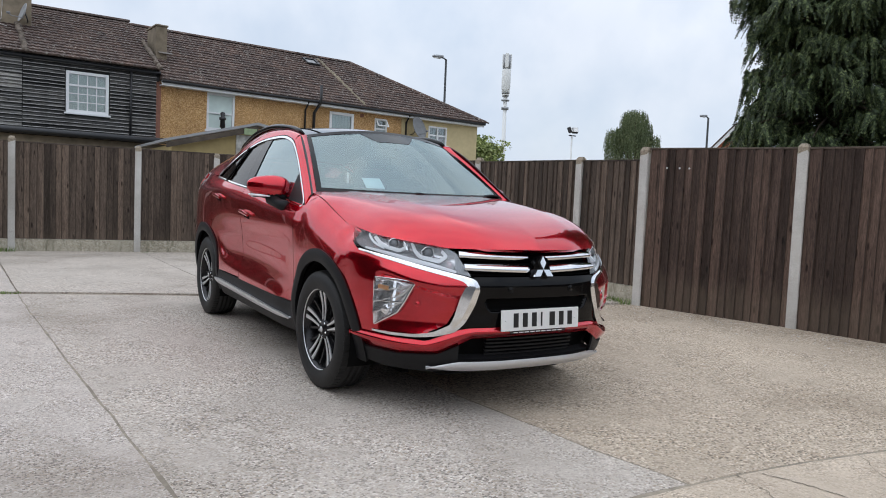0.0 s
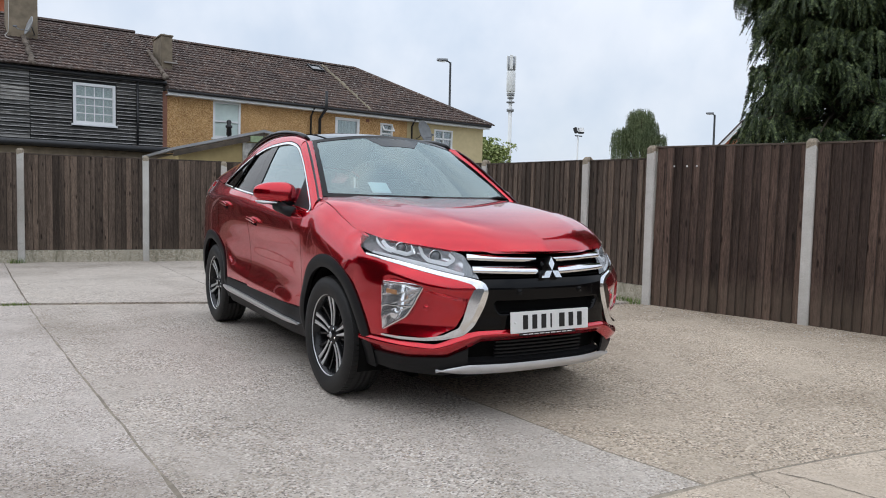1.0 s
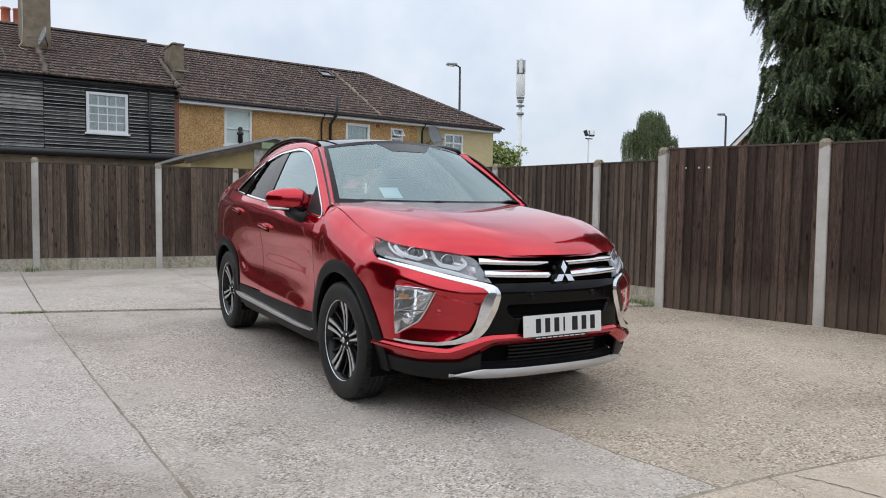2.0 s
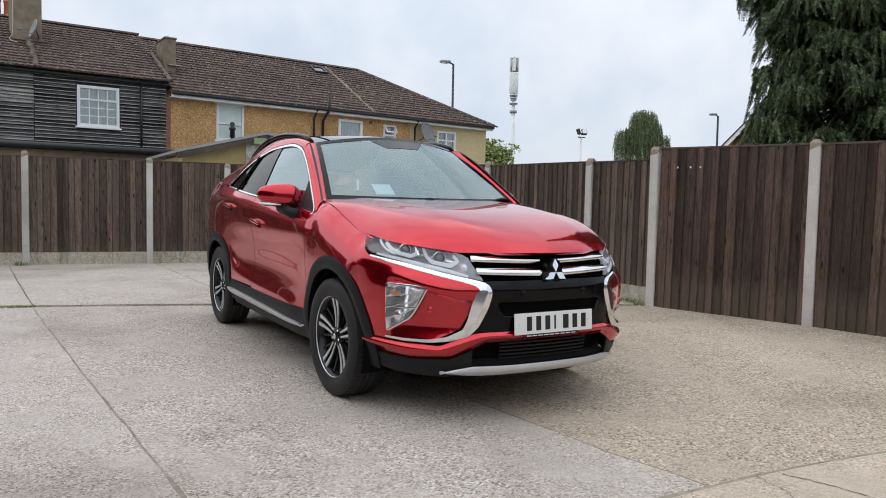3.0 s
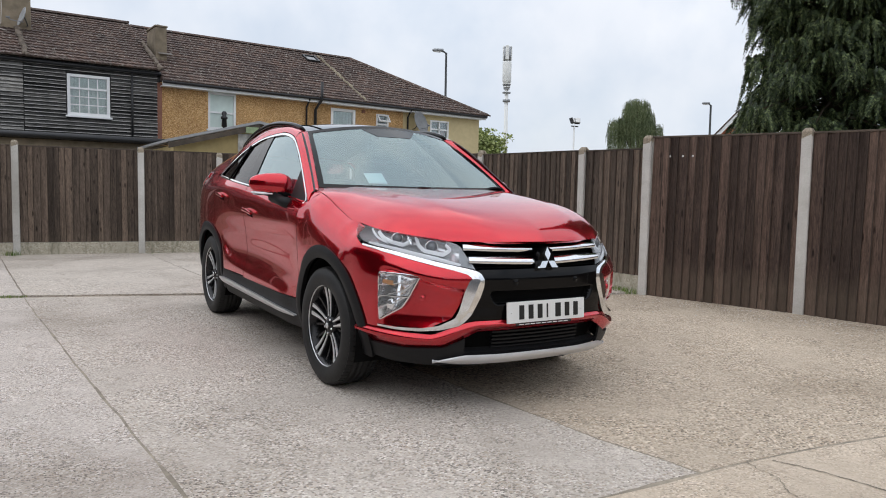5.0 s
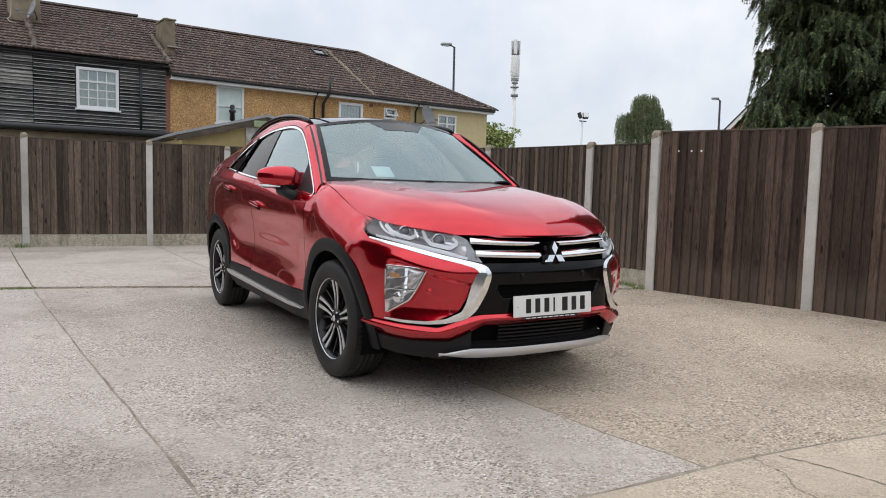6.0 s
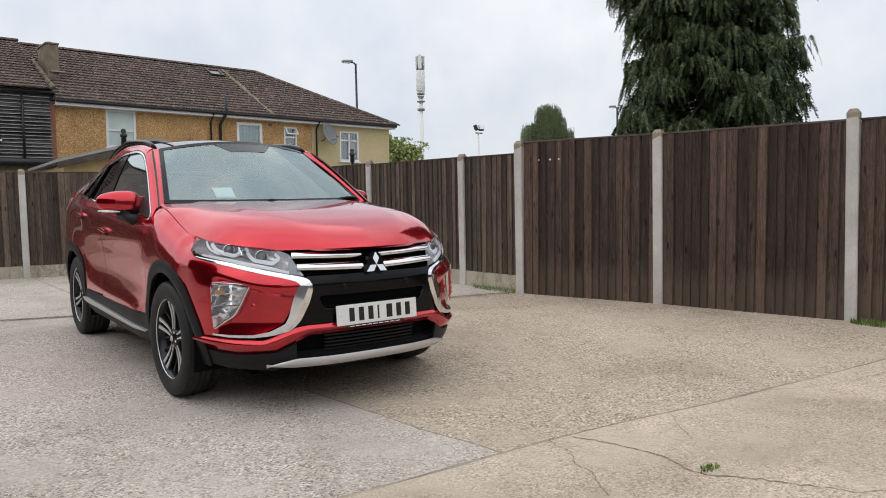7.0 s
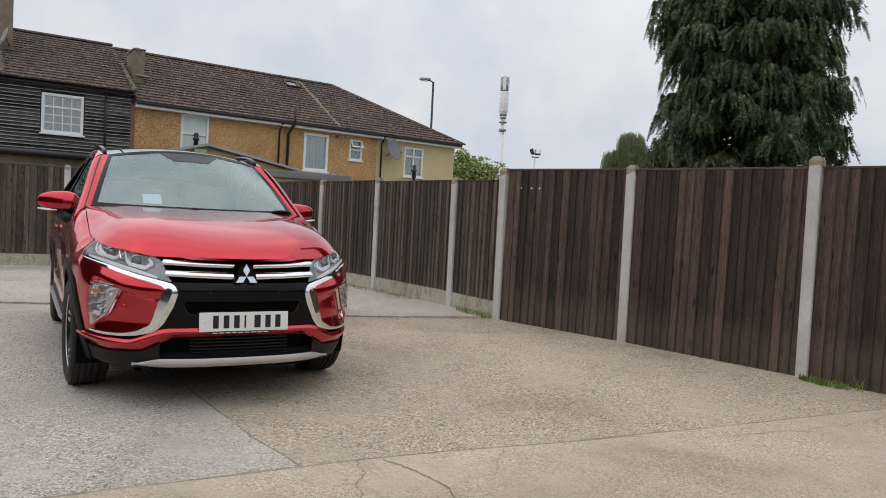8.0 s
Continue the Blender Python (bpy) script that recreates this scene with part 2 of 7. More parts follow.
def mat_tile(name, c0, c1, c2):
    m, nt, b = mat_new(name)
    v = world_vec(nt)
    f = noise_node(nt, v, 9, 6, 0.65)
    f2 = noise_node(nt, v, 0.6, 4)
    oi = nt.nodes.new("ShaderNodeObjectInfo")
    gi = nt.nodes.new("ShaderNodeNewGeometry")
    sm = nt.nodes.new("ShaderNodeMath")
    sm.operation = "ADD"
    nt.links.new(oi.outputs["Random"], sm.inputs[0])
    nt.links.new(gi.outputs["Random Per Island"], sm.inputs[1])
    fr = nt.nodes.new("ShaderNodeMath")
    fr.operation = "FRACT"
    nt.links.new(sm.outputs["Value"], fr.inputs[0])
    c = ramp_node(nt, f, [(0.3, c0), (0.55, c1), (0.8, c2)])
    tone = ramp_node(nt, fr.outputs["Value"], [(0.0, (0.72, 0.72, 0.74)), (0.5, (1, 1, 1)), (1.0, (1.3, 1.22, 1.15))])
    c = mix_col(nt, 1.0, c, tone, "MULTIPLY")
    c = mix_col(nt, 0.6, c, ramp_node(nt, f2, [(0.3, (0.75, 0.75, 0.75)), (0.7, (1.2, 1.15, 1.1))]), "MULTIPLY")
    lich = ramp_node(nt, noise_node(nt, v, 11.0, 7, 0.75, 0.5), [(0.565, (0, 0, 0)), (0.62, (0.9, 0.9, 0.9))])
    lm = nt.nodes.new("ShaderNodeRGBToBW")
    nt.links.new(lich, lm.inputs["Color"])
    c = mix_col(nt, lm.outputs["Val"], c, (0.42, 0.395, 0.35))
    nt.links.new(c, b.inputs["Base Color"])
    b.inputs["Roughness"].default_value = 0.85
    add_bump(nt, b, f, 0.3, 0.01)
    return m


def mat_pebbledash(name, c0, c1, c2):
    m, nt, b = mat_new(name)
    v = world_vec(nt)
    vo = nt.nodes.new("ShaderNodeTexVoronoi")
    vo.inputs["Scale"].default_value = 48
    nt.links.new(v, vo.inputs["Vector"])
    sep = nt.nodes.new("ShaderNodeSeparateColor")
    nt.links.new(vo.outputs["Color"], sep.inputs["Color"])
    c = ramp_node(nt, sep.outputs["Red"], [(0.0, c0), (0.5, c1), (1.0, c2)])
    big = ramp_node(nt, noise_node(nt, v, 1.1, 6, 0.65), [(0.3, (0.74, 0.72, 0.70)), (0.65, (1.08, 1.08, 1.08))])
    c = mix_col(nt, 0.9, c, big, "MULTIPLY")
    nt.links.new(c, b.inputs["Base Color"])
    b.inputs["Roughness"].default_value = 0.9
    add_bump(nt, b, vo.outputs["Distance"], 0.5, 0.02)
    return m


def mat_leaf(name, c0, c1, c2):
    m, nt, b = mat_new(name)
    gi = nt.nodes.new("ShaderNodeNewGeometry")
    v = world_vec(nt)
    c = ramp_node(nt, gi.outputs["Random Per Island"], [(0.0, c0), (0.6, c1), (1.0, c2)])
    big = ramp_node(nt, noise_node(nt, v, 0.8, 4), [(0.3, (0.65, 0.7, 0.65)), (0.7, (1.25, 1.2, 1.1))])
    c = mix_col(nt, 0.9, c, big, "MULTIPLY")
    nt.links.new(c, b.inputs["Base Color"])
    b.inputs["Roughness"].default_value = 0.6
    b.inputs["Specular IOR Level"].default_value = 0.3
    return m


PAINT = mat_paint()
CHROME = mat_chrome()
PIANO = plain("gloss_black_plastic", (0.003, 0.003, 0.0035), 0.08, grain=0.2, bump=0.0, spec=0.2)
CLAD = plain("black_textured_plastic", (0.013, 0.013, 0.014), 0.5, bump=0.15, scale=350, spec=0.22)
DARK = plain("shadow_black_plastic", (0.004, 0.004, 0.004), 0.9, bump=0.0, spec=0.1)
RUBBER = plain("tyre_rubber", (0.019, 0.0187, 0.0185), 0.6, grain=0.35, scale=40, bump=0.15, spec=0.38)
ALLOY_BLACK = plain("gloss_black_alloy", (0.018, 0.018, 0.019), 0.25, metal=0.4, bump=0.0)
ALLOY_CUT = plain("machined_alloy", (0.78, 0.78, 0.79), 0.42, metal=0.75, grain=0.06, scale=120, bump=0.02)
SILVER = plain("satin_silver_plastic", (0.66, 0.66, 0.67), 0.38, metal=0.65, grain=0.06, scale=150, bump=0.02)
ROOFGLASS = plain("black_roof_glass", (0.012, 0.013, 0.015), 0.05, bump=0.0, coat=0.5)
SCREEN = mat_thin_glass("windscreen_glass", (0.76, 0.87, 0.87), 0.20, (0.84, 1.0, 1.0))
PRIVACY = mat_thin_glass("dark_privacy_glass", (0.05, 0.055, 0.06), 0.0, ior=1.28)
SIDEGLASS = mat_thin_glass("side_window_glass", (0.66, 0.77, 0.78), 0.22, (0.84, 0.98, 1.0))
LENS = mat_thin_glass("clear_lamp_lens", (0.97, 0.98, 0.99), 0.0, ior=1.28)
LAMPGREY = plain("lamp_bowl_grey", (0.76, 0.765, 0.775), 0.24, metal=0.7, grain=0.15, scale=60, bump=0.1)
FOGMIRROR = plain("lamp_mirror_facets", (0.95, 0.95, 0.96), 0.11, metal=0.78, grain=0.05, scale=80, bump=0.1)
DRL = plain("white_light_guide", (0.92, 0.93, 0.94), 0.25, grain=0.03)
BULB = plain("projector_glass", (0.20, 0.21, 0.22), 0.07, grain=0.1, bump=0.0, spec=0.6, coat=1.0)
AMBER = plain("amber_lamp", (0.74, 0.40, 0.20), 0.25, grain=0.2)
TAILRED = plain("tail_lamp_red", (0.40, 0.01, 0.012), 0.12, coat=0.6, grain=0.15)
PLATE = plain("white_plate_acrylic", (0.80, 0.80, 0.78), 0.3, grain=0.02, bump=0.0)
INK = plain("black_print", (0.012, 0.012, 0.012), 0.4)
CABIN = plain("charcoal_cabin_trim", (0.085, 0.087, 0.09), 0.75, scale=200)
SEATCLOTH = plain("black_seat_leather", (0.045, 0.045, 0.048), 0.6, scale=120)
PRINT = plain("dark_glass_print", (0.030, 0.036, 0.038), 0.05, bump=0.0, spec=0.42)
PAPER = plain("pale_paper", (0.78, 0.83, 0.84), 0.7, grain=0.03)

YARD = [mat_concrete("yard_concrete_pebbled", (0.508, 0.426, 0.335), 1.0, 92.0),
        mat_concrete("yard_concrete_worn", (0.535, 0.480, 0.425), 0.9, 100.0),
        mat_concrete("yard_concrete_smooth", (0.540, 0.452, 0.358), 0.42, 110.0),
        mat_concrete("yard_concrete_grey", (0.545, 0.490, 0.445), 0.6, 115.0)]
GRIT = plain("pale_grit_stone", (0.58, 0.54, 0.48), 0.8, grain=0.6, scale=14, bump=0.2)
JOINT = plain("joint_dirt", (0.31, 0.265, 0.205), 0.95, grain=0.55, scale=12, bump=0.4)
CRACKDIRT = plain("crack_dirt", (0.25, 0.215, 0.165), 0.95, grain=0.5, scale=20, bump=0.4)
EARTH = mat_concrete("outer_ground", (0.20, 0.19, 0.165), 0.5, 40.0)
POSTCON = mat_concrete("post_concrete", (0.56, 0.552, 0.525), 0.14, 150.0)
GRAVELCON = mat_concrete("stained_gravel_board", (0.46, 0.43, 0.35), 0.35, 60.0, 0.24)
MOSSCON = mat_concrete("mossy_post_top", (0.33, 0.285, 0.22), 0.4, 120.0)
BOARDWOOD = mat_wood("stained_fence_board", (0.0095, 0.0067, 0.0053), (0.155, 0.106, 0.085), hue=0.5, splash=0.26)
LOWBOARD = mat_wood("greyed_fence_board", (0.020, 0.0148, 0.012), (0.195, 0.149, 0.117), hue=0.5, splash=0.16)
CAPWOOD = mat_wood("fence_capping_wood", (0.05, 0.04, 0.032), (0.13, 0.105, 0.085), (0.7, 0.7, 9.0))
TARBOARD = mat_wood("tarred_weatherboard", (0.007, 0.007, 0.007), (0.27, 0.265, 0.255), (0.45, 3.0, 11.0), 0.7, 0.75, bias=0.14)
TARBLEACH = mat_wood("bleached_weatherboard", (0.008, 0.008, 0.008), (0.52, 0.51, 0.485), (0.35, 3.0, 11.0), 0.75, 0.8, bias=0.09)
PALE_LIP = plain("weathered_lit_board_edge", (0.30, 0.29, 0.275), 0.8, grain=0.6, scale=4, bump=0.3)
TILE = mat_tile("brown_roof_tile", (0.045, 0.030, 0.026), (0.102, 0.068, 0.056), (0.22, 0.165, 0.135))
DASH = mat_pebbledash("ochre_pebbledash", (0.30, 0.155, 0.055), (0.54, 0.315, 0.125), (0.74, 0.50, 0.26))
CREAM = plain("cream_render", (0.56, 0.46, 0.26), 0.85, grain=0.12, scale=6, bump=0.2)
STACK = plain("weathered_chimney_render", (0.22, 0.178, 0.125), 0.9, grain=0.45, scale=5, bump=0.4)
BRICK = plain("old_brick", (0.24, 0.11, 0.075), 0.9, grain=0.3, scale=9, bump=0.3)
WHITE = plain("white_upvc", (0.78, 0.79, 0.79), 0.35, grain=0.04, scale=8)
BLACKPIPE = plain("black_gutter_plastic", (0.018, 0.018, 0.02), 0.4)
LICHEN = plain("ochre_lichen_mortar", (0.24, 0.205, 0.145), 0.95, grain=0.55, scale=8, bump=0.6)
EDGEWOOD = plain("dark_board_edge", (0.050, 0.036, 0.028), 0.85, grain=0.45, scale=14, bump=0.3)
VERGE = plain("lichened_mortar", (0.15, 0.122, 0.098), 0.95, grain=0.85, scale=8, bump=0.7)
FLAKED = plain("flaking_white_paint", (0.50, 0.49, 0.46), 0.85, grain=0.7, scale=12, bump=0.4)
DARKBARGE = plain("dark_weathered_timber", (0.085, 0.068, 0.052), 0.9, grain=0.7, scale=5, bump=0.4)
OLDGREY = plain("weathered_grey_timber", (0.17, 0.152, 0.135), 0.85, grain=0.4, scale=6, bump=0.3)
ZINC = plain("pale_metal_edging", (0.36, 0.37, 0.38), 0.5, metal=0.3, grain=0.15, scale=5)
GREYFELT = plain("grey_roof_felt", (0.19, 0.195, 0.20), 0.8, grain=0.25, scale=7, bump=0.3)
WINGLASS = mat_thin_glass("window_pane_glass", (0.86, 0.92, 0.90), 0.08)
NET = plain("net_curtain", (0.74, 0.78, 0.77), 0.85, grain=0.12, scale=14)
OBSCURE = plain("obscure_mint_glass", (0.60, 0.70, 0.66), 0.3, grain=0.12, scale=5, bump=0.1)
BLUENET = plain("blue_grey_blind", (0.38, 0.47, 0.49), 0.85, grain=0.15, scale=5)
ROOMSHADE = plain("room_shade_sheet", (0.13, 0.155, 0.165), 0.9, grain=0.3, scale=3)
GREYNET = plain("grey_green_net_curtain", (0.42, 0.49, 0.46), 0.85, grain=0.25, scale=10)
DISHGREY = plain("dull_grey_dish", (0.36, 0.37, 0.38), 0.55, grain=0.15, scale=6)
ORANGEBRICK = plain("orange_brick", (0.40, 0.13, 0.065), 0.9, grain=0.25, scale=5, bump=0.2)
PEELGREEN = plain("peeling_green_paint", (0.30, 0.38, 0.22), 0.85, grain=0.4, scale=9, bump=0.3)
POTCLAY = plain("terracotta_pot", (0.44, 0.13, 0.065), 0.8, grain=0.3, scale=9, bump=0.2)
PINK = plain("pink_patterned_curtain", (0.62, 0.30, 0.36), 0.85, grain=0.6, scale=9)
GREYSTEEL = plain("grey_galvanised_steel", (0.30, 0.31, 0.32), 0.45, metal=0.6, grain=0.15)
LAMPDARK = plain("dark_lamp_column", (0.025, 0.028, 0.03), 0.45)
MASTWHITE = plain("off_white_mast", (0.76, 0.77, 0.75), 0.5, grain=0.06, scale=4)
CONIFER = mat_leaf("conifer_leaf", (0.011, 0.019, 0.007), (0.038, 0.060, 0.022), (0.15, 0.185, 0.075))
WILLOW = mat_leaf("willow_leaf", (0.07, 0.095, 0.042), (0.13, 0.165, 0.08), (0.23, 0.26, 0.14))
BUSH = mat_leaf("bush_leaf", (0.15, 0.20, 0.06), (0.29, 0.34, 0.12), (0.46, 0.50, 0.24))
GRASS = mat_leaf("weed_leaf", (0.08, 0.14, 0.03), (0.15, 0.24, 0.05), (0.28, 0.33, 0.10))
BARK = plain("brown_bark", (0.07, 0.05, 0.035), 0.9, grain=0.4, scale=20, bump=0.5)
OLDPLY = plain("weathered_yellow_board", (0.46, 0.36, 0.17), 0.85, grain=0.25, scale=4, bump=0.2)


# ---- building helpers ----
def obj(name, verts, faces, mat, parent=None, label="", smooth=False):
    me = bpy.data.meshes.new(name)
    me.from_pydata([tuple(v) for v in verts], [], faces)
    me.validate()
    if mat:
        me.materials.append(mat)
    if smooth:
        me.polygons.foreach_set("use_smooth", [True] * len(me.polygons))
    ob = new(name, me)
    if parent:
        ob.parent = parent
    if label:
        tagged(ob, label)
    return ob


def part(name, bm, mat, parent=None, label="", smooth=False):
    me = bpy.data.meshes.new(name)
    bmesh.ops.recalc_face_normals(bm, faces=bm.faces[:])
    bm.to_mesh(me)
    bm.free()
    me.materials.append(mat)
    if smooth:
        me.polygons.foreach_set("use_smooth", [True] * len(me.polygons))
    ob = new(name, me)
    if parent:
        ob.parent = parent
    if label:
        tagged(ob, label)
    return ob


def thing(name, m, label, category, group="", kind=""):
    ob = new(name)
    ob.matrix_world = m
    return tagged(ob, label, category, group, kind)


def add_box(bm, lo, hi, bevel=0.0, m=None):
    lo, hi = Vector(lo), Vector(hi)
    r = bmesh.ops.create_cube(bm, size=1)
    vs = r["verts"]
    bmesh.ops.scale(bm, vec=hi - lo, verts=vs)
    bmesh.ops.translate(bm, vec=(lo + hi) / 2, verts=vs)
    if bevel:
        es = list({e for v in vs for e in v.link_edges})
        vs = list({v for f in bmesh.ops.bevel(bm, geom=es, offset=bevel, segments=2, affect="EDGES", profile=0.5)["faces"] for v in f.verts} | {v for v in vs if v.is_valid})
    if m:
        bmesh.ops.transform(bm, matrix=m, verts=vs)
    return vs


def box(name, lo, hi, mat, parent=None, bevel=0.0, label="", m=None):
    bm = bmesh.new()
    add_box(bm, lo, hi, bevel, m)
    return part(name, bm, mat, parent, label)


def add_tube(bm, pts, radii, seg=10, caps=True):
    """A round tube along points, each with its own radius."""
    pts = [Vector(p) for p in pts]
    rings = []
    for i, p in enumerate(pts):
        d = (pts[min(i + 1, len(pts) - 1)] - pts[max(i - 1, 0)]).normalized()
        a = d.cross(Vector((0, 0, 1)) if abs(d.z) < 0.9 else Vector((1, 0, 0))).normalized()
        c = d.cross(a)
        r = radii[i] if isinstance(radii, (list, tuple)) else radii
        rings.append([bm.verts.new(p + r * (math.cos(2 * math.pi * k / seg) * a + math.sin(2 * math.pi * k / seg) * c)) for k in range(seg)])
    for r0, r1 in zip(rings, rings[1:]):
        for k in range(seg):
            bm.faces.new((r0[k], r0[(k + 1) % seg], r1[(k + 1) % seg], r1[k]))
    if caps:
        bm.faces.new(rings[0][::-1])
        bm.faces.new(rings[-1])


def tube(name, pts, radii, mat, parent=None, seg=10, label="", smooth=True):
    bm = bmesh.new()
    add_tube(bm, pts, radii, seg)
    return part(name, bm, mat, parent, label, smooth)


def add_lathe(bm, profile, seg=48, m=None):
    """Revolves (axial, radius) pairs about x; a closed profile gives a closed ring."""
    rings = [[bm.verts.new((a, r * math.cos(2 * math.pi * k / seg), r * math.sin(2 * math.pi * k / seg))) for k in range(seg)] for a, r in profile]
    for r0, r1 in zip(rings, rings[1:]):
        for k in range(seg):
            bm.faces.new((r0[k], r0[(k + 1) % seg], r1[(k + 1) % seg], r1[k]))
    if m:
        bmesh.ops.transform(bm, matrix=m, verts=[v for r in rings for v in r])
    return rings


def prism(name, pts, y0, y1, mat, parent=None, label=""):
    """A flat outline in x and z, given depth from y0 to y1."""
    bm = bmesh.new()
    a = [bm.verts.new((x, y0, z)) for x, z in pts]
    b = [bm.verts.new((x, y1, z)) for x, z in pts]
    n = len(pts)
    bm.faces.new(a)
    bm.faces.new(b[::-1])
    for k in range(n):
        bm.faces.new((a[k], a[(k + 1) % n], b[(k + 1) % n], b[k]))
    return part(name, bm, mat, parent, label)


def cv(*pts):
    """Smooth monotone curve through (a, b) pairs."""
    xs = np.array([p[0] for p in pts], float)
    ys = np.array([p[1] for p in pts], float)
    h = np.diff(xs)
    d = np.diff(ys) / h
    m = np.zeros(len(xs))
    m[0], m[-1] = d[0], d[-1]
    for k in range(1, len(xs) - 1):
        if d[k - 1] * d[k] > 0:
            w1, w2 = 2 * h[k] + h[k - 1], h[k] + 2 * h[k - 1]
            m[k] = (w1 + w2) / (w1 / d[k - 1] + w2 / d[k])

    def at(a):
        a = min(max(a, xs[0]), xs[-1])
        k = min(int(np.searchsorted(xs, a, side="right")) - 1, len(h) - 1)
        t = (a - xs[k]) / h[k]
        return float((2 * t**3 - 3 * t**2 + 1) * ys[k] + (t**3 - 2 * t**2 + t) * h[k] * m[k] + (-2 * t**3 + 3 * t**2) * ys[k + 1] + (t**3 - t**2) * h[k] * m[k + 1])

    return at


def pl(*pts):
    """Straight stretches through (a, b) pairs."""
    xs, ys = [p[0] for p in pts], [p[1] for p in pts]
    return lambda a: float(np.interp(a, xs, ys))


SLOPE = 0.012


def gz(y):
    """Height of the yard, which climbs gently away from the gate side."""
    return SLOPE * min(max(y, -14.0), 4.0)


# ---- ground ----
def sheet_obj(name, fn, us, vs, mat, parent=None, label="", rim=0.0, smooth=False):
    verts = [fn(u, v) for u in us for v in vs]
    nu, nv = len(us), len(vs)
    faces = [(i * nv + j, (i + 1) * nv + j, (i + 1) * nv + j + 1, i * nv + j + 1) for i in range(nu - 1) for j in range(nv - 1)]
    if rim:
        loop = [i * nv for i in range(nu)] + [(nu - 1) * nv + j for j in range(1, nv)] + [i * nv + nv - 1 for i in range(nu - 2, -1, -1)] + [j for j in range(nv - 2, 0, -1)]
        base = len(verts)
        verts += [Vector(verts[k]) - Vector((0, 0, rim)) for k in loop]
        n = len(loop)
        faces += [(loop[k], base + k, base + (k + 1) % n, loop[(k + 1) % n]) for k in range(n)]
    return obj(name, verts, faces, mat, parent, label, smooth)


def lin(a, b, n):
    return [a + (b - a) * k / (n - 1) for k in range(n)]


tagged(sheet_obj("ground", lambda x, y: Vector((x, y, gz(y) - 0.02)), [-700, -60, -20, 0, 20, 60, 700], [-700, -60, -14, -5, 0, 5, 12, 60, 700], EARTH),
       "grey-brown earth and worn paving beyond the yard", "ground", kind="structure")
tagged(sheet_obj("joint_bed", lambda x, y: Vector((x, y, gz(y) - 0.0018 + 0.006 * noise.noise(Vector((x * 0.5, y * 0.5, 1))))), lin(-9.5, 6.5, 60), lin(-13.5, 10.3, 80), JOINT),
       "dark dirt filling the joints between the concrete slabs", "dirt", kind="structure")

# joints between the slabs, as curves
JX1 = cv((-14, -1.75), (-2, -1.87), (-1.25, -1.92), (1.2, -2.10), (3.95, -2.29), (10.3, -2.55))
JX2 = cv((-14, 0.6), (-2, 0.01), (-1.5, -0.07), (-1.0, -0.125), (-0.5, -0.175), (1.0, -0.27), (3.7, -0.35), (10.3, -0.42))
JXL = cv((-14, -5.9), (10.3, -6.2))
JY1 = cv((-9.5, -1.88), (-2, -1.96), (0, -1.99), (0.6, -2.02), (1.4, -2.12), (2.9, -2.23), (6.5, -2.45))
JY2 = cv((-9.5, 6.2), (-2.27, 4.19), (-0.76, 3.74), (0.8, 3.02), (2.24, 2.34), (3.4, 2.12), (6.5, 1.6))
X_LINES = [lambda y: -9.4, JXL, JX1, JX2, lambda y: 6.3]
Y_LINES = [lambda x: -13.4, JY1, JY2, lambda x: 10.2]


def wob(a, b, seed):
    return noise.noise(Vector((a * 3.1, b * 3.1, seed))) * 0.010 + noise.noise(Vector((a * 14, b * 14, seed + 5))) * 0.005


def slab(ci, ri, mat, label):
    xa, xb, ya, yb = X_LINES[ci], X_LINES[4 if (ci, ri) == (2, 0) else ci + 1], Y_LINES[ri], Y_LINES[ri + 1]

    def at(u, v):
        x, y = 0.5 * (xa(0) + xb(0)), 0.5 * (ya(0) + yb(0))
        for _ in range(6):
            x = xa(y) * (1 - u) + xb(y) * u
            y = ya(x) * (1 - v) + yb(x) * v
        gv, gf, gap = 0.026, 0.010, 0.007
        x += (gap if u == 0 else -gap if u == 1 else 0) + (wob(y, ri, ci * 7.0) * 1.2 if u in (0, 1) else 0)
        y += ((gv if ri == 2 else gf) if v == 0 else -(gv if ri == 1 else gf) if v == 1 else 0) + (wob(x, ci, ri * 9.0 + 3) * 1.2 if v in (0, 1) else 0)
        return Vector((x, y, gz(y) + (0.016 if ri == 2 else 0.0) + 0.006 * noise.noise(Vector((x * 0.5, y * 0.5, 1)))))

    n = 34 if ri == 1 else 26
    return tagged(sheet_obj("concrete_slab", at, lin(0, 1, n), lin(0, 1, n), mat, None, "", 0.05), label, "concrete slab", "yard slabs", "structure")


for ci in range(4):
    for ri in range(3):
        if (ci, ri) == (3, 0):
            continue
        k = 0 if (ci == 3 and ri == 1) else 3 if ci < 2 else 2 if ri == 0 else 1
        slab(ci, ri, YARD[k], ("coarse pebbled" if k == 0 else "worn pale" if k == 1 else "smooth beige" if k == 2 else "smooth grey") + " concrete yard slab with stained, chipped edges")


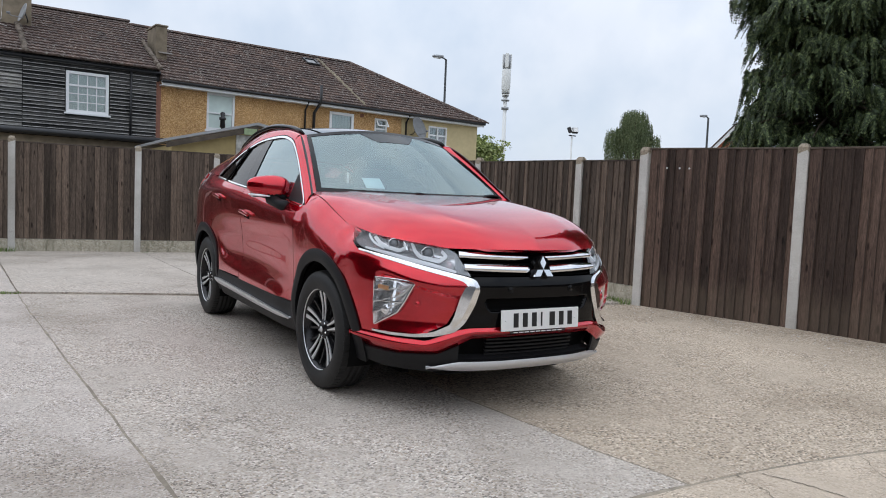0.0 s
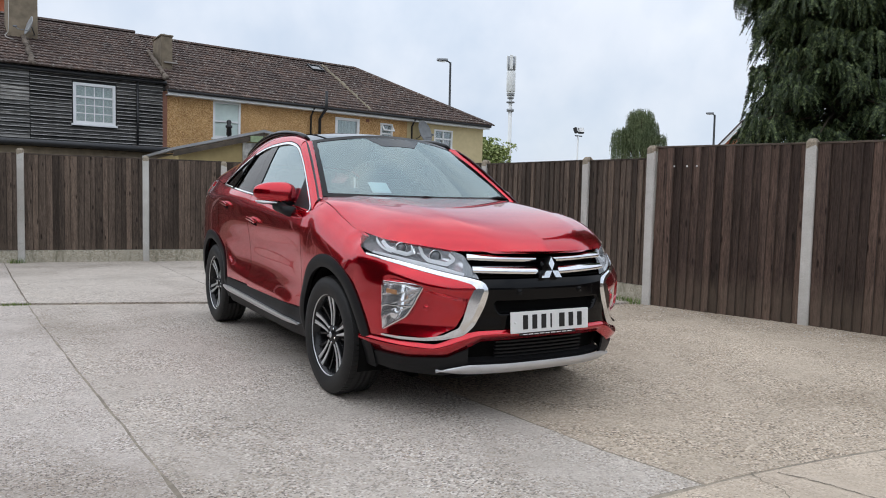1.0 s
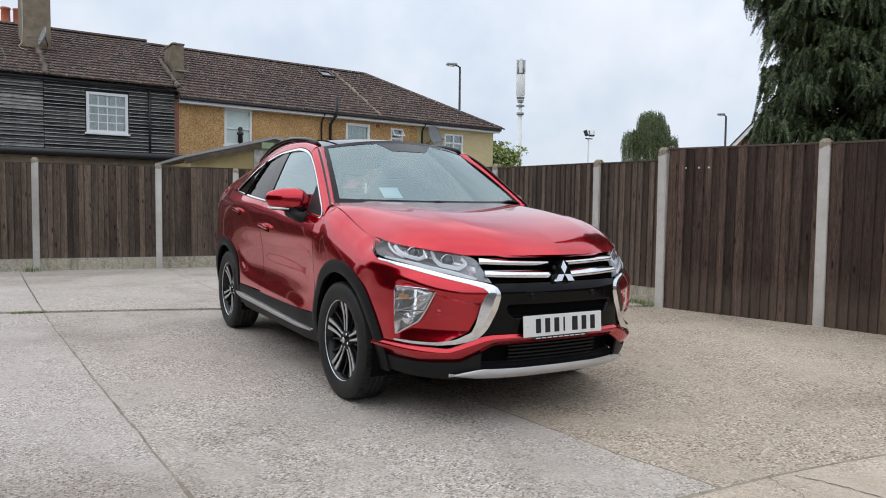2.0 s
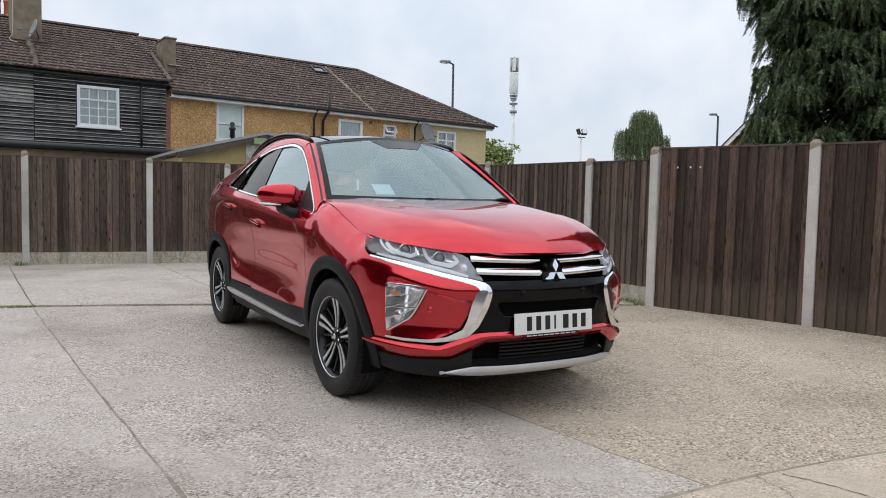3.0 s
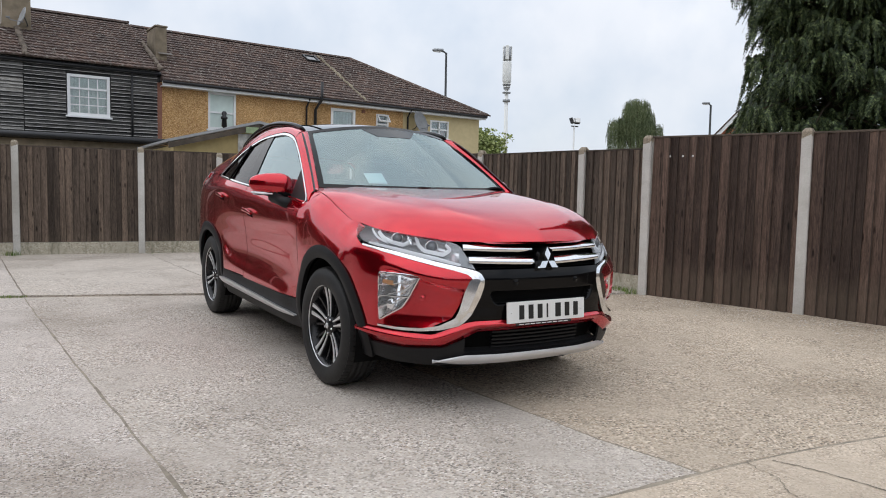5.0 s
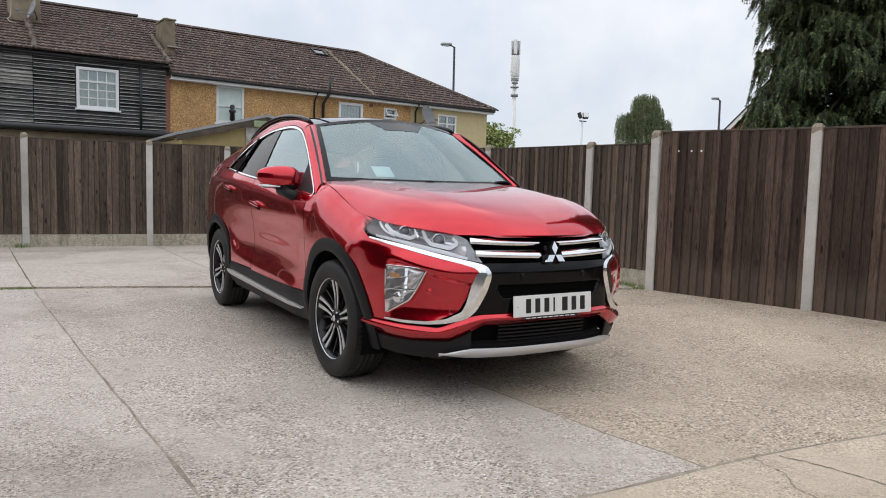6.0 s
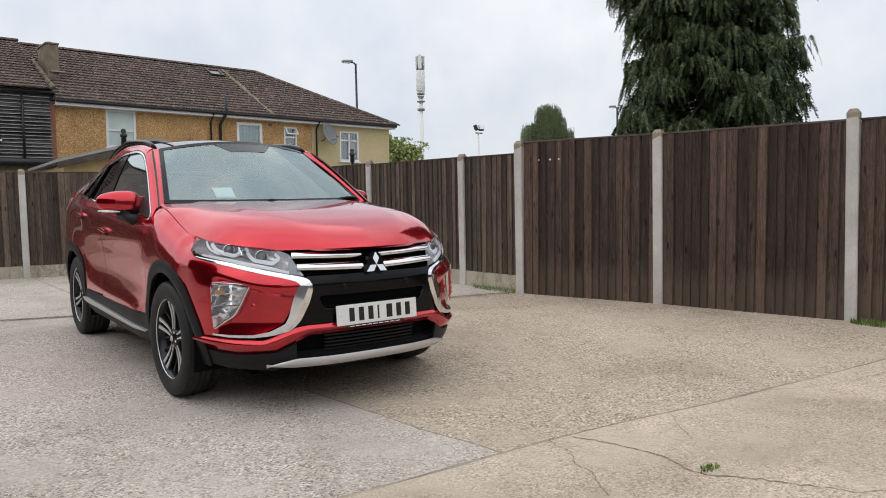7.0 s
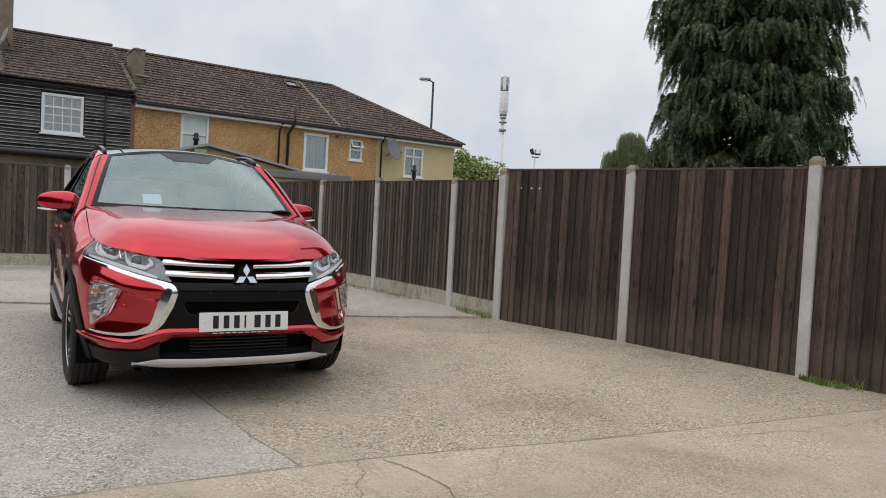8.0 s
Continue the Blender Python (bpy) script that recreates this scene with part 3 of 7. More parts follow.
# hairline cracks in the slabs
def crack(pts, w, label):
    pts = [Vector((x, y, 0)) for x, y in pts]
    verts, faces, dense = [], [], []
    for a, b in zip(pts, pts[1:]):
        n = max(2, int((b - a).length / 0.014))
        dense += [a.lerp(b, k / n) for k in range(n)]
    dense.append(pts[-1])
    for k, p in enumerate(dense):
        d = (dense[min(k + 1, len(dense) - 1)] - dense[max(k - 1, 0)]).normalized()
        s = Vector((-d.y, d.x, 0))
        p = p + s * (0.045 * noise.noise(Vector((p.x * 5, p.y * 5, 2))) + 0.014 * noise.noise(Vector((p.x * 31, p.y * 31, 4))))
        for sg in (-1, 1):
            q = p + s * sg * w * max(0.05, 0.5 + 1.3 * noise.noise(Vector((p.x * 38, p.y * 38, 7 + 3 * sg))) + 0.6 * noise.noise(Vector((p.x * 6, p.y * 6, 9))))
            verts.append((q.x, q.y, gz(q.y) + 0.006 * noise.noise(Vector((q.x * 0.5, q.y * 0.5, 1))) + 0.0022))
        if k:
            j = 2 * k
            faces.append((j - 2, j - 1, j + 1, j))
    return tagged(obj("crack", verts, faces, CRACKDIRT), label, "crack", kind="structure")


crack([(0.42, -2.04), (0.50, -2.32), (0.53, -2.47), (0.51, -2.60), (0.49, -2.74), (0.63, -2.95), (0.79, -3.20), (1.05, -3.30), (1.34, -3.34), (2.2, -3.40)], 0.0075, "long dark crack with dirt across the front slab")
crack([(0.40, -3.24), (0.67, -3.36), (1.09, -3.44), (2.0, -3.52)], 0.006, "dark crack running beside a longer one")
crack([(0.31, -1.98), (0.20, -2.29), (0.01, -2.61)], 0.004, "thin crack branching from the slab joint")
crack([(1.07, -2.08), (0.94, -2.30), (0.83, -2.43)], 0.003, "hairline crack near the slab joint")
crack([(1.71, -2.1), (2.3, -2.35), (3.4, -2.5), (4.6, -2.45)], 0.003, "hairline crack by the fence side")


def grass_tuft(x, y, r, n, h, label, rx=1.0, ry=1.0):
    rng = random.Random(int(1000 * abs(x) + 77 * abs(y)))
    verts, faces = [], []
    for _ in range(n):
        a, q = rng.uniform(0, 6.28), r * math.sqrt(rng.random())
        px, py = x + q * math.cos(a) * rx, y + q * math.sin(a) * ry
        hh, le, b = h * rng.uniform(0.4, 1.1), rng.uniform(0.2, 0.9), rng.uniform(0, 6.28)
        w = rng.uniform(0.0012, 0.0036)
        dx, dy = math.cos(b), math.sin(b)
        g = gz(py)
        k = len(verts)
        verts += [(px - dy * w, py + dx * w, g), (px + dy * w, py - dx * w, g),
                  (px + dx * le * hh * 0.4 + dy * w, py + dy * le * hh * 0.4 - dx * w, g + hh * 0.6), (px + dx * le * hh * 0.4 - dy * w, py + dy * le * hh * 0.4 + dx * w, g + hh * 0.6),
                  (px + dx * le * hh, py + dy * le * hh, g + hh)]
        faces += [(k, k + 1, k + 2, k + 3), (k + 3, k + 2, k + 4)]
    return tagged(obj("grass_tuft", verts, faces, GRASS), label, "weeds", kind="stuff")


# ---- fences ----
def fence_post(x, y, h, rz, label):
    root = bmesh.new()
    w = 0.05
    prof = [(-w, -w + 0.008), (-w + 0.008, -w), (w - 0.008, -w), (w, -w + 0.008), (w, -0.02), (0.026, -0.016), (0.026, 0.016), (w, 0.02),
            (w, w - 0.008), (w - 0.008, w), (-w + 0.008, w), (-w, w - 0.008), (-w, 0.02), (-0.026, 0.016), (-0.026, -0.016), (-w, -0.02)]
    lo = [root.verts.new((a, b, -0.3)) for a, b in prof]
    low = [root.verts.new((a, b, h - 0.085 + 0.02 * math.sin(9 * a / w + 3 * x))) for a, b in prof]
    mid = [root.verts.new((a, b, h - 0.035)) for a, b in prof]
    top = [root.verts.new((a * 0.55, b * 0.55, h)) for a, b in prof]
    n = len(prof)
    for r0, r1 in ((lo, low), (low, mid), (mid, top)):
        for k in range(n):
            root.faces.new((r0[k], r0[(k + 1) % n], r1[(k + 1) % n], r1[k]))
    root.faces.new(top)
    ob = part("fence_post", root, POSTCON)
    ob.data.materials.append(MOSSCON)
    for f in ob.data.polygons:
        if f.center.z > h - 0.07:
            f.material_index = 1
    ob.matrix_world = pose(x, y, gz(y), 0, 0, rz)
    return tagged(ob, label, "fence post", "concrete fence posts")


def board_mesh(name, h, mat):
    """A feather-edged board, thick edge at one side."""
    w = 0.128
    pr = [(0, 0), (0, -0.005), (w - 0.006, -0.029), (w, -0.023), (w, 0)]
    verts = [(a, b, z) for z in (0, h) for a, b in pr]
    faces = [(0, 1, 2, 3, 4), (9, 8, 7, 6, 5)] + [(k, 5 + k, 5 + (k + 1) % 5, (k + 1) % 5) for k in range(5)]
    me = bpy.data.meshes.new(name)
    me.from_pydata(verts, [], faces)
    me.materials.append(mat)
    me.materials.append(EDGEWOOD)
    # chamfer of the thick edge coloured dark, drawing the dark line between boards
    me.polygons[4].material_index = 1
    return me


board_sizes = {}
fence_jobs = []


def fence_bay(a, b, tall):
    """A close-boarded panel between two posts; its boards are added at the end of the file."""
    a, b = Vector((*a, 0)), Vector((*b, 0))
    d = b - a
    length = d.length - 0.075
    rz = math.degrees(math.atan2(d.y, d.x))
    mid = (a + b) / 2
    g = gz(mid.y)
    z0 = -0.012 if tall else 0.212
    h = 1.785 if tall else SLOPE * mid.y + 1.645 - g - z0
    tilt = -math.degrees(math.atan2(gz(b.y) - gz(a.y), d.length))
    m = Matrix.Translation((mid.x, mid.y, g)) @ pose(0, 0, 0, 0, 0, rz) @ pose(0, 0, 0, 0, tilt, 0)
    th = thing("timber_fence", m, "dark brown stained close-boarded timber fence panel" + (" down to the ground" if tall else " on a concrete gravel board"), "fence", "timber fence panels")
    box("capping", (-length / 2, -0.028, z0 + h - 0.004), (length / 2, 0.026, z0 + h + 0.016), CAPWOOD, th, 0.004)
    for zz in (z0 + 0.22, z0 + h * 0.52, z0 + h - 0.2):
        box("rail", (-length / 2, 0.004, zz - 0.04), (length / 2, 0.04, zz + 0.04), CAPWOOD, th)
    if not tall:
        gb = box("gravel_board", (-length / 2, -0.022, -0.08), (length / 2, 0.022, z0 - 0.005), GRAVELCON, None, 0.006)
        gb.matrix_world = m
        tagged(gb, "mottled grey concrete gravel board under a fence panel", "gravel board", "gravel boards")
    if abs(a.y - 1.98) < 0.01:
        # three white discs near the top of this panel, painting sky seen through holes
        for along in (0.25, 0.40, 0.51):
            tube("sky_disc", [(along - d.length / 2, -0.020, 1.565), (along - d.length / 2, -0.031, 1.565)], 0.011, WHITE, th, 8, "small white disc standing in for sky seen through a hole")
    fence_jobs.append((th, length, z0, h))


RIGHT = [((3.13, 8.68), 1.63, False), ((3.32, 6.75), 1.68, False), ((3.54, 4.95), 1.71, False), ((3.73, 2.98), 1.70, False), ((3.80, 1.98), 1.80, True),
         ((4.29, 0.38), 1.825, True), ((4.65, -1.41), 1.875, True), ((4.94, -3.25), 1.89, True), ((5.14, -5.15), 1.89, True), ((5.28, -7.08), 1.89, True), ((5.38, -9.0), 1.89, True)]
BACK = [((-7.6, 9.70), 1.73, False), ((-5.85, 9.58), 1.73, False), ((-4.06, 9.42), 1.73, False), ((-2.27, 9.25), 1.735, False), ((-0.48, 9.02), 1.70, False), ((0.76, 8.90), 1.66, False)]
for line in (RIGHT, BACK):
    for k, ((x, y), h, tall) in enumerate(line):
        nx, ny = (line[min(k + 1, len(line) - 1)][0][0] - line[max(k - 1, 0)][0][0], line[min(k + 1, len(line) - 1)][0][1] - line[max(k - 1, 0)][0][1])
        fence_post(x, y, h + SLOPE * y - gz(y), math.degrees(math.atan2(ny, nx)), ("tall " if h > 1.8 else "") + "pale grey concrete slotted fence post, weathered")
for k in range(len(RIGHT) - 1):
    fence_bay(RIGHT[k][0], RIGHT[k + 1][0], RIGHT[k][2])
for k in range(len(BACK) - 1):
    fence_bay(BACK[k][0], BACK[k + 1][0], False)
fence_bay(BACK[-1][0], RIGHT[0][0], False)


# ---- houses ----
HM = pose(8, 21.5, 0, 0, 0, 4.5)
UL, UD, UE, OVER = -18.0, -6.05, 6.84, 0.14
EAVE_R, EAVE_L, RIDGE_R, RIDGE_L, DEPTH = 4.55, 4.86, 6.95, 7.05, 4.1

left_house = thing("terraced_house", HM, "black tarred weatherboard terraced house with brown tiled roof", "house", "terrace of houses")
HR = HM @ Matrix.Translation((UD, 0, EAVE_R)) @ pose(0, 0, 0, 0, 0.6, 0) @ Matrix.Translation((-UD, 0, -EAVE_R))
right_house = thing("terraced_house", HR, "ochre pebbledashed terraced house with brown tiled hipped roof and white fascia", "house", "terrace of houses")


def wall_with_holes(name, u0, u1, z0, z1, y0, y1, holes, mat, parent, label=""):
    """A wall block with real openings, made of the rectangles left between them."""
    us = sorted({u0, u1, *[h[0] for h in holes], *[h[1] for h in holes]})
    zs = sorted({z0, z1, *[h[2] for h in holes], *[h[3] for h in holes]})
    bm = bmesh.new()
    for a, b in zip(us, us[1:]):
        for c, d in zip(zs, zs[1:]):
            mu, mz = (a + b) / 2, (c + d) / 2
            if not any(h[0] < mu < h[1] and h[2] < mz < h[3] for h in holes):
                add_box(bm, (a, y0, c), (b, y1, d))
    bmesh.ops.remove_doubles(bm, verts=bm.verts[:], dist=1e-4)
    return part(name, bm, mat, parent, label)


W_BLACK = (-8.73, -7.55, 3.29, 4.51)
W_2, W_3, W_4, W_5 = (-4.52, -3.58, 3.17, 4.39), (-0.03, 0.98, 2.87, 4.28), (1.88, 2.43, 3.44, 4.23), (4.36, 5.27, 3.01, 4.20)
wall_with_holes("wall", UL, UD, 0, EAVE_L, 0.0, 0.3, [W_BLACK], TARBOARD, left_house)
wall_with_holes("wall", UD, 3.08, 0, EAVE_R - 0.02, 0.0, 0.3, [W_2, W_3, W_4], DASH, right_house, "ochre pebbledash wall")
wall_with_holes("wall", 3.08, UE, 0, EAVE_R - 0.02, -0.02, 0.28, [W_5], CREAM, right_house, "cream painted render wall")
box("wall", (UE - 0.3, 0.28, 0), (UE, 8.2, EAVE_R - 0.02), CREAM, right_house, 0, "cream gable side wall")
box("wall", (UL, 8.0, 0), (UE - 0.3, 8.2, EAVE_R - 0.02), DASH, right_house)
box("corner_bricks", (UD - 0.09, -0.035, 0), (UD + 0.05, 0.0, EAVE_R - 0.05), BRICK, right_house, 0.0, "strip of red brick at the party wall")


def window(parent, w, name="window", cols=1, top=0.0, bars=(0, 0), frame=0.06, y=0.05, glass=WINGLASS, sill=True, curtain=NET):
    u0, u1, z0, z1 = w
    win = new(name)
    win.parent = parent
    bm = bmesh.new()
    for lo, hi in (((u0, y - 0.07, z0), (u0 + frame, y + 0.03, z1)), ((u1 - frame, y - 0.07, z0), (u1, y + 0.03, z1)),
                   ((u0 + frame, y - 0.07, z0), (u1 - frame, y + 0.03, z0 + frame)), ((u0 + frame, y - 0.07, z1 - frame), (u1 - frame, y + 0.03, z1))):
        add_box(bm, lo, hi, 0.006)
    part("window_frame", bm, WHITE, win)
    zt = z1 - frame - top * (z1 - z0)
    if top:
        box("transom", (u0 + frame, y - 0.06, zt - 0.025), (u1 - frame, y + 0.03, zt + 0.03), WHITE, win)
    inner = (u1 - u0 - 2 * frame) / cols
    for c in range(cols):
        a, b = u0 + frame + c * inner, u0 + frame + (c + 1) * inner
        if c:
            box("mullion", (a - 0.03, y - 0.06, z0 + frame), (a + 0.03, y + 0.03, z1 - frame), WHITE, win)
        box("pane", (a + 0.004, y - 0.01, z0 + frame), (b - 0.004, y - 0.002, (zt if top else z1 - frame) - 0.004), glass, win)
        if top:
            box("pane", (a + 0.004, y - 0.01, zt + 0.006), (b - 0.004, y - 0.002, z1 - frame), glass, win)
    nx, nz = bars
    bw = 0.013
    for k in range(1, nx):
        uu = u0 + frame + (u1 - u0 - 2 * frame) * k / nx
        box("glazing_bar", (uu - bw, y - 0.024, z0 + frame), (uu + bw, y - 0.011, z1 - frame), WHITE, win)
    for k in range(1, nz):
        zz = z0 + frame + ((zt if top else z1 - frame) - z0 - frame) * k / nz
        box("glazing_bar", (u0 + frame, y - 0.026, zz - bw), (u1 - frame, y - 0.011, zz + bw), WHITE, win)
    if sill:
        box("sill", (u0 - 0.05, y - 0.13, z0 - 0.06), (u1 + 0.05, y - 0.03, z0 - 0.002), WHITE, win, 0.008)
    # backing sheet behind the panes; a dim-coloured one imitates the unlit room
    if curtain:
        bmc = bmesh.new()
        n = 24
        rows = [[bmc.verts.new((u0 + (u1 - u0) * k / n, y + 0.09 + 0.012 * math.sin(k * 2.1), zz)) for k in range(n + 1)] for zz in (z0, z1)]
        for k in range(n):
            bmc.faces.new((rows[0][k], rows[0][k + 1], rows[1][k + 1], rows[1][k]))
        part("curtain", bmc, curtain, win)
    return win


window(left_house, W_BLACK, "window", 1, 0.27, (4, 3), 0.085, 0.0, curtain=GREYNET)
window(right_house, W_2, "window", 1, 0.48, (0, 0), 0.075, 0.06, glass=OBSCURE, curtain=None)
window(right_house, W_3, "window", 1, 0.0, (0, 0), 0.10, 0.05, curtain=BLUENET)
# W_4 and W_5: dark sheet behind the panes stands in for unlit rooms
w4 = window(right_house, W_4, "window", 1, 0.42, (0, 0), 0.06, 0.05, curtain=ROOMSHADE)
vent = new("vent_sash")
vent.parent = w4
vent.matrix_basis = pose(0, -0.01, W_4[3] - 0.04, -38, 0, 0)
vent_bm = bmesh.new()
for lo, hi in (((W_4[0] + 0.03, -0.03, -0.34), (W_4[0] + 0.08, 0.0, 0)), ((W_4[1] - 0.08, -0.03, -0.34), (W_4[1] - 0.03, 0.0, 0)),
               ((W_4[0] + 0.08, -0.03, -0.34), (W_4[1] - 0.08, 0.0, -0.29)), ((W_4[0] + 0.08, -0.03, -0.05), (W_4[1] - 0.08, 0.0, 0))):
    add_box(vent_bm, lo, hi)
part("sash_frame", vent_bm, WHITE, vent)
window(right_house, W_5, "window", 2, 0.25, (0, 0), 0.065, 0.03, curtain=ROOMSHADE)
box("curtain", (4.90, 0.075, 3.05), (5.18, 0.085, 3.85), PINK, right_house, 0.0, "pink and white patterned curtain")

# fascia, gutters, pipes
box("fascia", (UD, -0.30, EAVE_R - 0.17), (UE + OVER, -0.26, EAVE_R - 0.02), WHITE, right_house, 0.004, "white fascia board")
box("soffit", (UD, -0.26, EAVE_R - 0.17), (UE, 0.0, EAVE_R - 0.14), WHITE, right_house)
tube("gutter", [(UD, -0.36, EAVE_R - 0.03), (UE + OVER, -0.36, EAVE_R - 0.05)], 0.055, BLACKPIPE, right_house, 8)
tube("gutter", [(UL, -0.12, EAVE_L - 0.06), (UD, -0.12, EAVE_L - 0.10)], 0.055, BLACKPIPE, left_house, 8)
tube("downpipe", [(-6.92, -0.12, EAVE_L - 0.1), (-6.92, -0.10, 2.6)], 0.035, BLACKPIPE, left_house, 8)
tube("downpipe", [(-1.02, -0.34, EAVE_R - 0.08), (-1.02, -0.06, EAVE_R - 0.35), (-1.02, -0.06, 2.4)], 0.035, BLACKPIPE, right_house, 8)
tube("soil_pipe", [(-0.60, -0.42, 5.10), (-0.60, -0.42, 4.48), (-0.69, -0.10, 4.14), (-0.69, -0.08, 2.4)], 0.055, BLACKPIPE, right_house, 8, "black soil vent pipe")
tube("downpipe", [(3.26, -0.32, EAVE_R - 0.1), (3.26, -0.08, EAVE_R - 0.35), (3.26, -0.08, 2.4)], 0.035, BLACKPIPE, right_house, 8)
box("wall_vent", (1.25, -0.03, 4.20), (1.38, 0.0, 4.32), BRICK, right_house)

# weatherboards are added at the end of the file
# roofs: sloping decks; the tiles are added at the end of the file
pitch_r = math.atan2(RIDGE_R - EAVE_R, DEPTH + 0.38)


def roof_deck(name, pts, faces, parent, mat=TILE):
    bm = bmesh.new()
    vs = [bm.verts.new(p) for p in pts]
    for fc in faces:
        bm.faces.new([vs[k] for k in fc])
    return part(name, bm, mat, parent)


HIPU = 2.88
roof_deck("roof", [(UD, -0.38, EAVE_R), (UE + OVER, -0.38, EAVE_R), (HIPU, DEPTH, RIDGE_R), (UD, DEPTH, RIDGE_R), (UE + OVER, 2 * DEPTH + 0.38, EAVE_R), (UD, 2 * DEPTH + 0.38, EAVE_R)],
          [(0, 1, 2, 3), (1, 4, 2), (3, 2, 4, 5), (0, 3, 5), (0, 5, 4, 1)], right_house)
roof_deck("roof", [(UL, -0.25, EAVE_L), (UD, -0.25, EAVE_L), (UD, DEPTH, RIDGE_L), (UL, DEPTH, RIDGE_L), (UD, 2 * DEPTH + 0.25, EAVE_L), (UL, 2 * DEPTH + 0.25, EAVE_L)],
          [(0, 1, 2, 3), (3, 2, 4, 5), (0, 3, 5), (1, 4, 2), (0, 5, 4, 1)], left_house)


def ridge_run(a, b, parent, n):
    a, b = Vector(a), Vector(b)
    d = (b - a).normalized()
    s = d.cross(Vector((0, 0, 1))).normalized()
    up = s.cross(d)
    for k in range(n):
        p, q = a.lerp(b, k / n), a.lerp(b, (k + 0.985) / n)
        verts = []
        for pt, r in ((p, 0.125), (q, 0.115)):
            verts += [pt + s * r * math.cos(t) + up * (0.09 * math.sin(t) + 0.01) for t in (0, 0.8, 1.57, 2.34, 3.14)]
        faces = [(i, i + 1, i + 6, i + 5) for i in range(4)] + [(0, 4, 3, 2, 1), (5, 6, 7, 8, 9)]
        obj("ridge_tile", verts, faces, TILE, parent)


ridge_run((UD, DEPTH, RIDGE_R), (HIPU, DEPTH, RIDGE_R), right_house, 18)
ridge_run((HIPU, DEPTH, RIDGE_R), (UE + OVER, -0.38, EAVE_R), right_house, 15)
ridge_run((UL, DEPTH, RIDGE_L), (UD, DEPTH, RIDGE_L), left_house, 26)

# lumpy mortar bands over the party walls
def party_verge(u, za, zb, reach, parent):
    rng = random.Random(int(abs(u) * 100))
    bm = bmesh.new()
    for k in range(int(reach / 0.085)):
        t = (k * 0.085 + rng.uniform(-0.01, 0.01)) / 4.35
        c = Vector((u + rng.uniform(-0.03, 0.03), -0.32 + 4.35 * t, za + 0.045 + (zb - za) * t))
        w, h = rng.uniform(0.065, 0.115), rng.uniform(0.05, 0.085)
        add_lathe(bm, [(-w * 0.9, 0.002), (-w * 0.7, h * 0.7), (-w * 0.1, h), (w * 0.55, h * 0.85), (w * 0.9, 0.002)], 7, Matrix.Translation(c) @ pose(0, 0, 0, rng.uniform(0, 360), rng.uniform(-40, 40), rng.uniform(0, 180)))
    return part("party_verge", bm, VERGE, parent, "lichened lumpy mortar verge", True)


party_verge(UD - 0.05, EAVE_L, RIDGE_L, 2.4, left_house)
party_verge(-9.80, EAVE_L, RIDGE_L, 2.4, left_house)
bm = bmesh.new()
rng = random.Random(61)
add_tube(bm, [(1.25 + rng.uniform(-0.03, 0.03), -0.36 + 4.2 * k / 40, EAVE_R + 0.05 + (RIDGE_R - EAVE_R) * (0.005 + 0.94 * k / 40)) for k in range(41)], [0.055 + rng.uniform(-0.03, 0.02) for k in range(41)], 6)
part("party_verge", bm, LICHEN, right_house, "ochre lichen along the mortar line over the party wall")


def chimney(parent, u0, u1, d0, d1, z0, z1, label):
    ch = new("chimney")
    ch.parent = parent
    tagged(ch, label)
    box("shaft", (u0, d0, z0), (u1, d1, z1), STACK, ch, 0.02)
    box("flaunching", (u0 - 0.03, d0 - 0.03, z1), (u1 + 0.03, d1 + 0.03, z1 + 0.06), STACK, ch, 0.02)
    return ch


chimney(left_house, -5.86, -5.50, 1.22, 2.35, 5.2, 6.50, "low rendered chimney stack with a round cap")
tube("chimney_cap", [(-5.68, 1.6, 6.55), (-5.68, 1.6, 6.61), (-5.68, 1.6, 6.65)], [0.17, 0.14, 0.04], GREYFELT, left_house, 12)
box("flashing", (-0.10, -0.13, 0.0), (0.34, 0.02, 0.016), OLDGREY, left_house, 0.004, "grey lead flashing", Matrix.Translation((-5.68, 1.22, 5.66)) @ pose(0, 0, 0, 26, 0, 0))
chimney(left_house, -10.22, -9.41, 1.9, 3.0, 5.5, 8.4, "tall stained rendered chimney stack")
tube("cable", [(-10.19, 1.885, 8.3), (-10.20, 1.885, 6.5), (-10.22, 1.87, 6.1), (-10.33, 1.60, 5.93), (-10.28, 1.45, 5.84), (-10.12, 1.40, 5.80)], 0.011, POSTCON, left_house, 6, "loose pale cable down the chimney")
back_stack = new("chimney")
back_stack.parent = left_house
tagged(back_stack, "low chimney stack behind the ridge with two terracotta pots")
box("shaft", (-10.85, 4.25, 6.0), (-9.85, 4.85, 7.02), STACK, back_stack, 0.02)
for uu in (-10.46, -10.10):
    bm = bmesh.new()
    add_lathe(bm, [(7.0, 0.16), (7.10, 0.165), (7.13, 0.145), (7.60, 0.135), (7.62, 0.155), (7.68, 0.155), (7.68, 0.11), (7.2, 0.11)], 16, Matrix.Translation((uu, 4.5, 0)) @ pose(0, 0, 0, 0, -90, 0))
    part("chimney_pot", bm, POTCLAY, back_stack, "terracotta chimney pot", True)


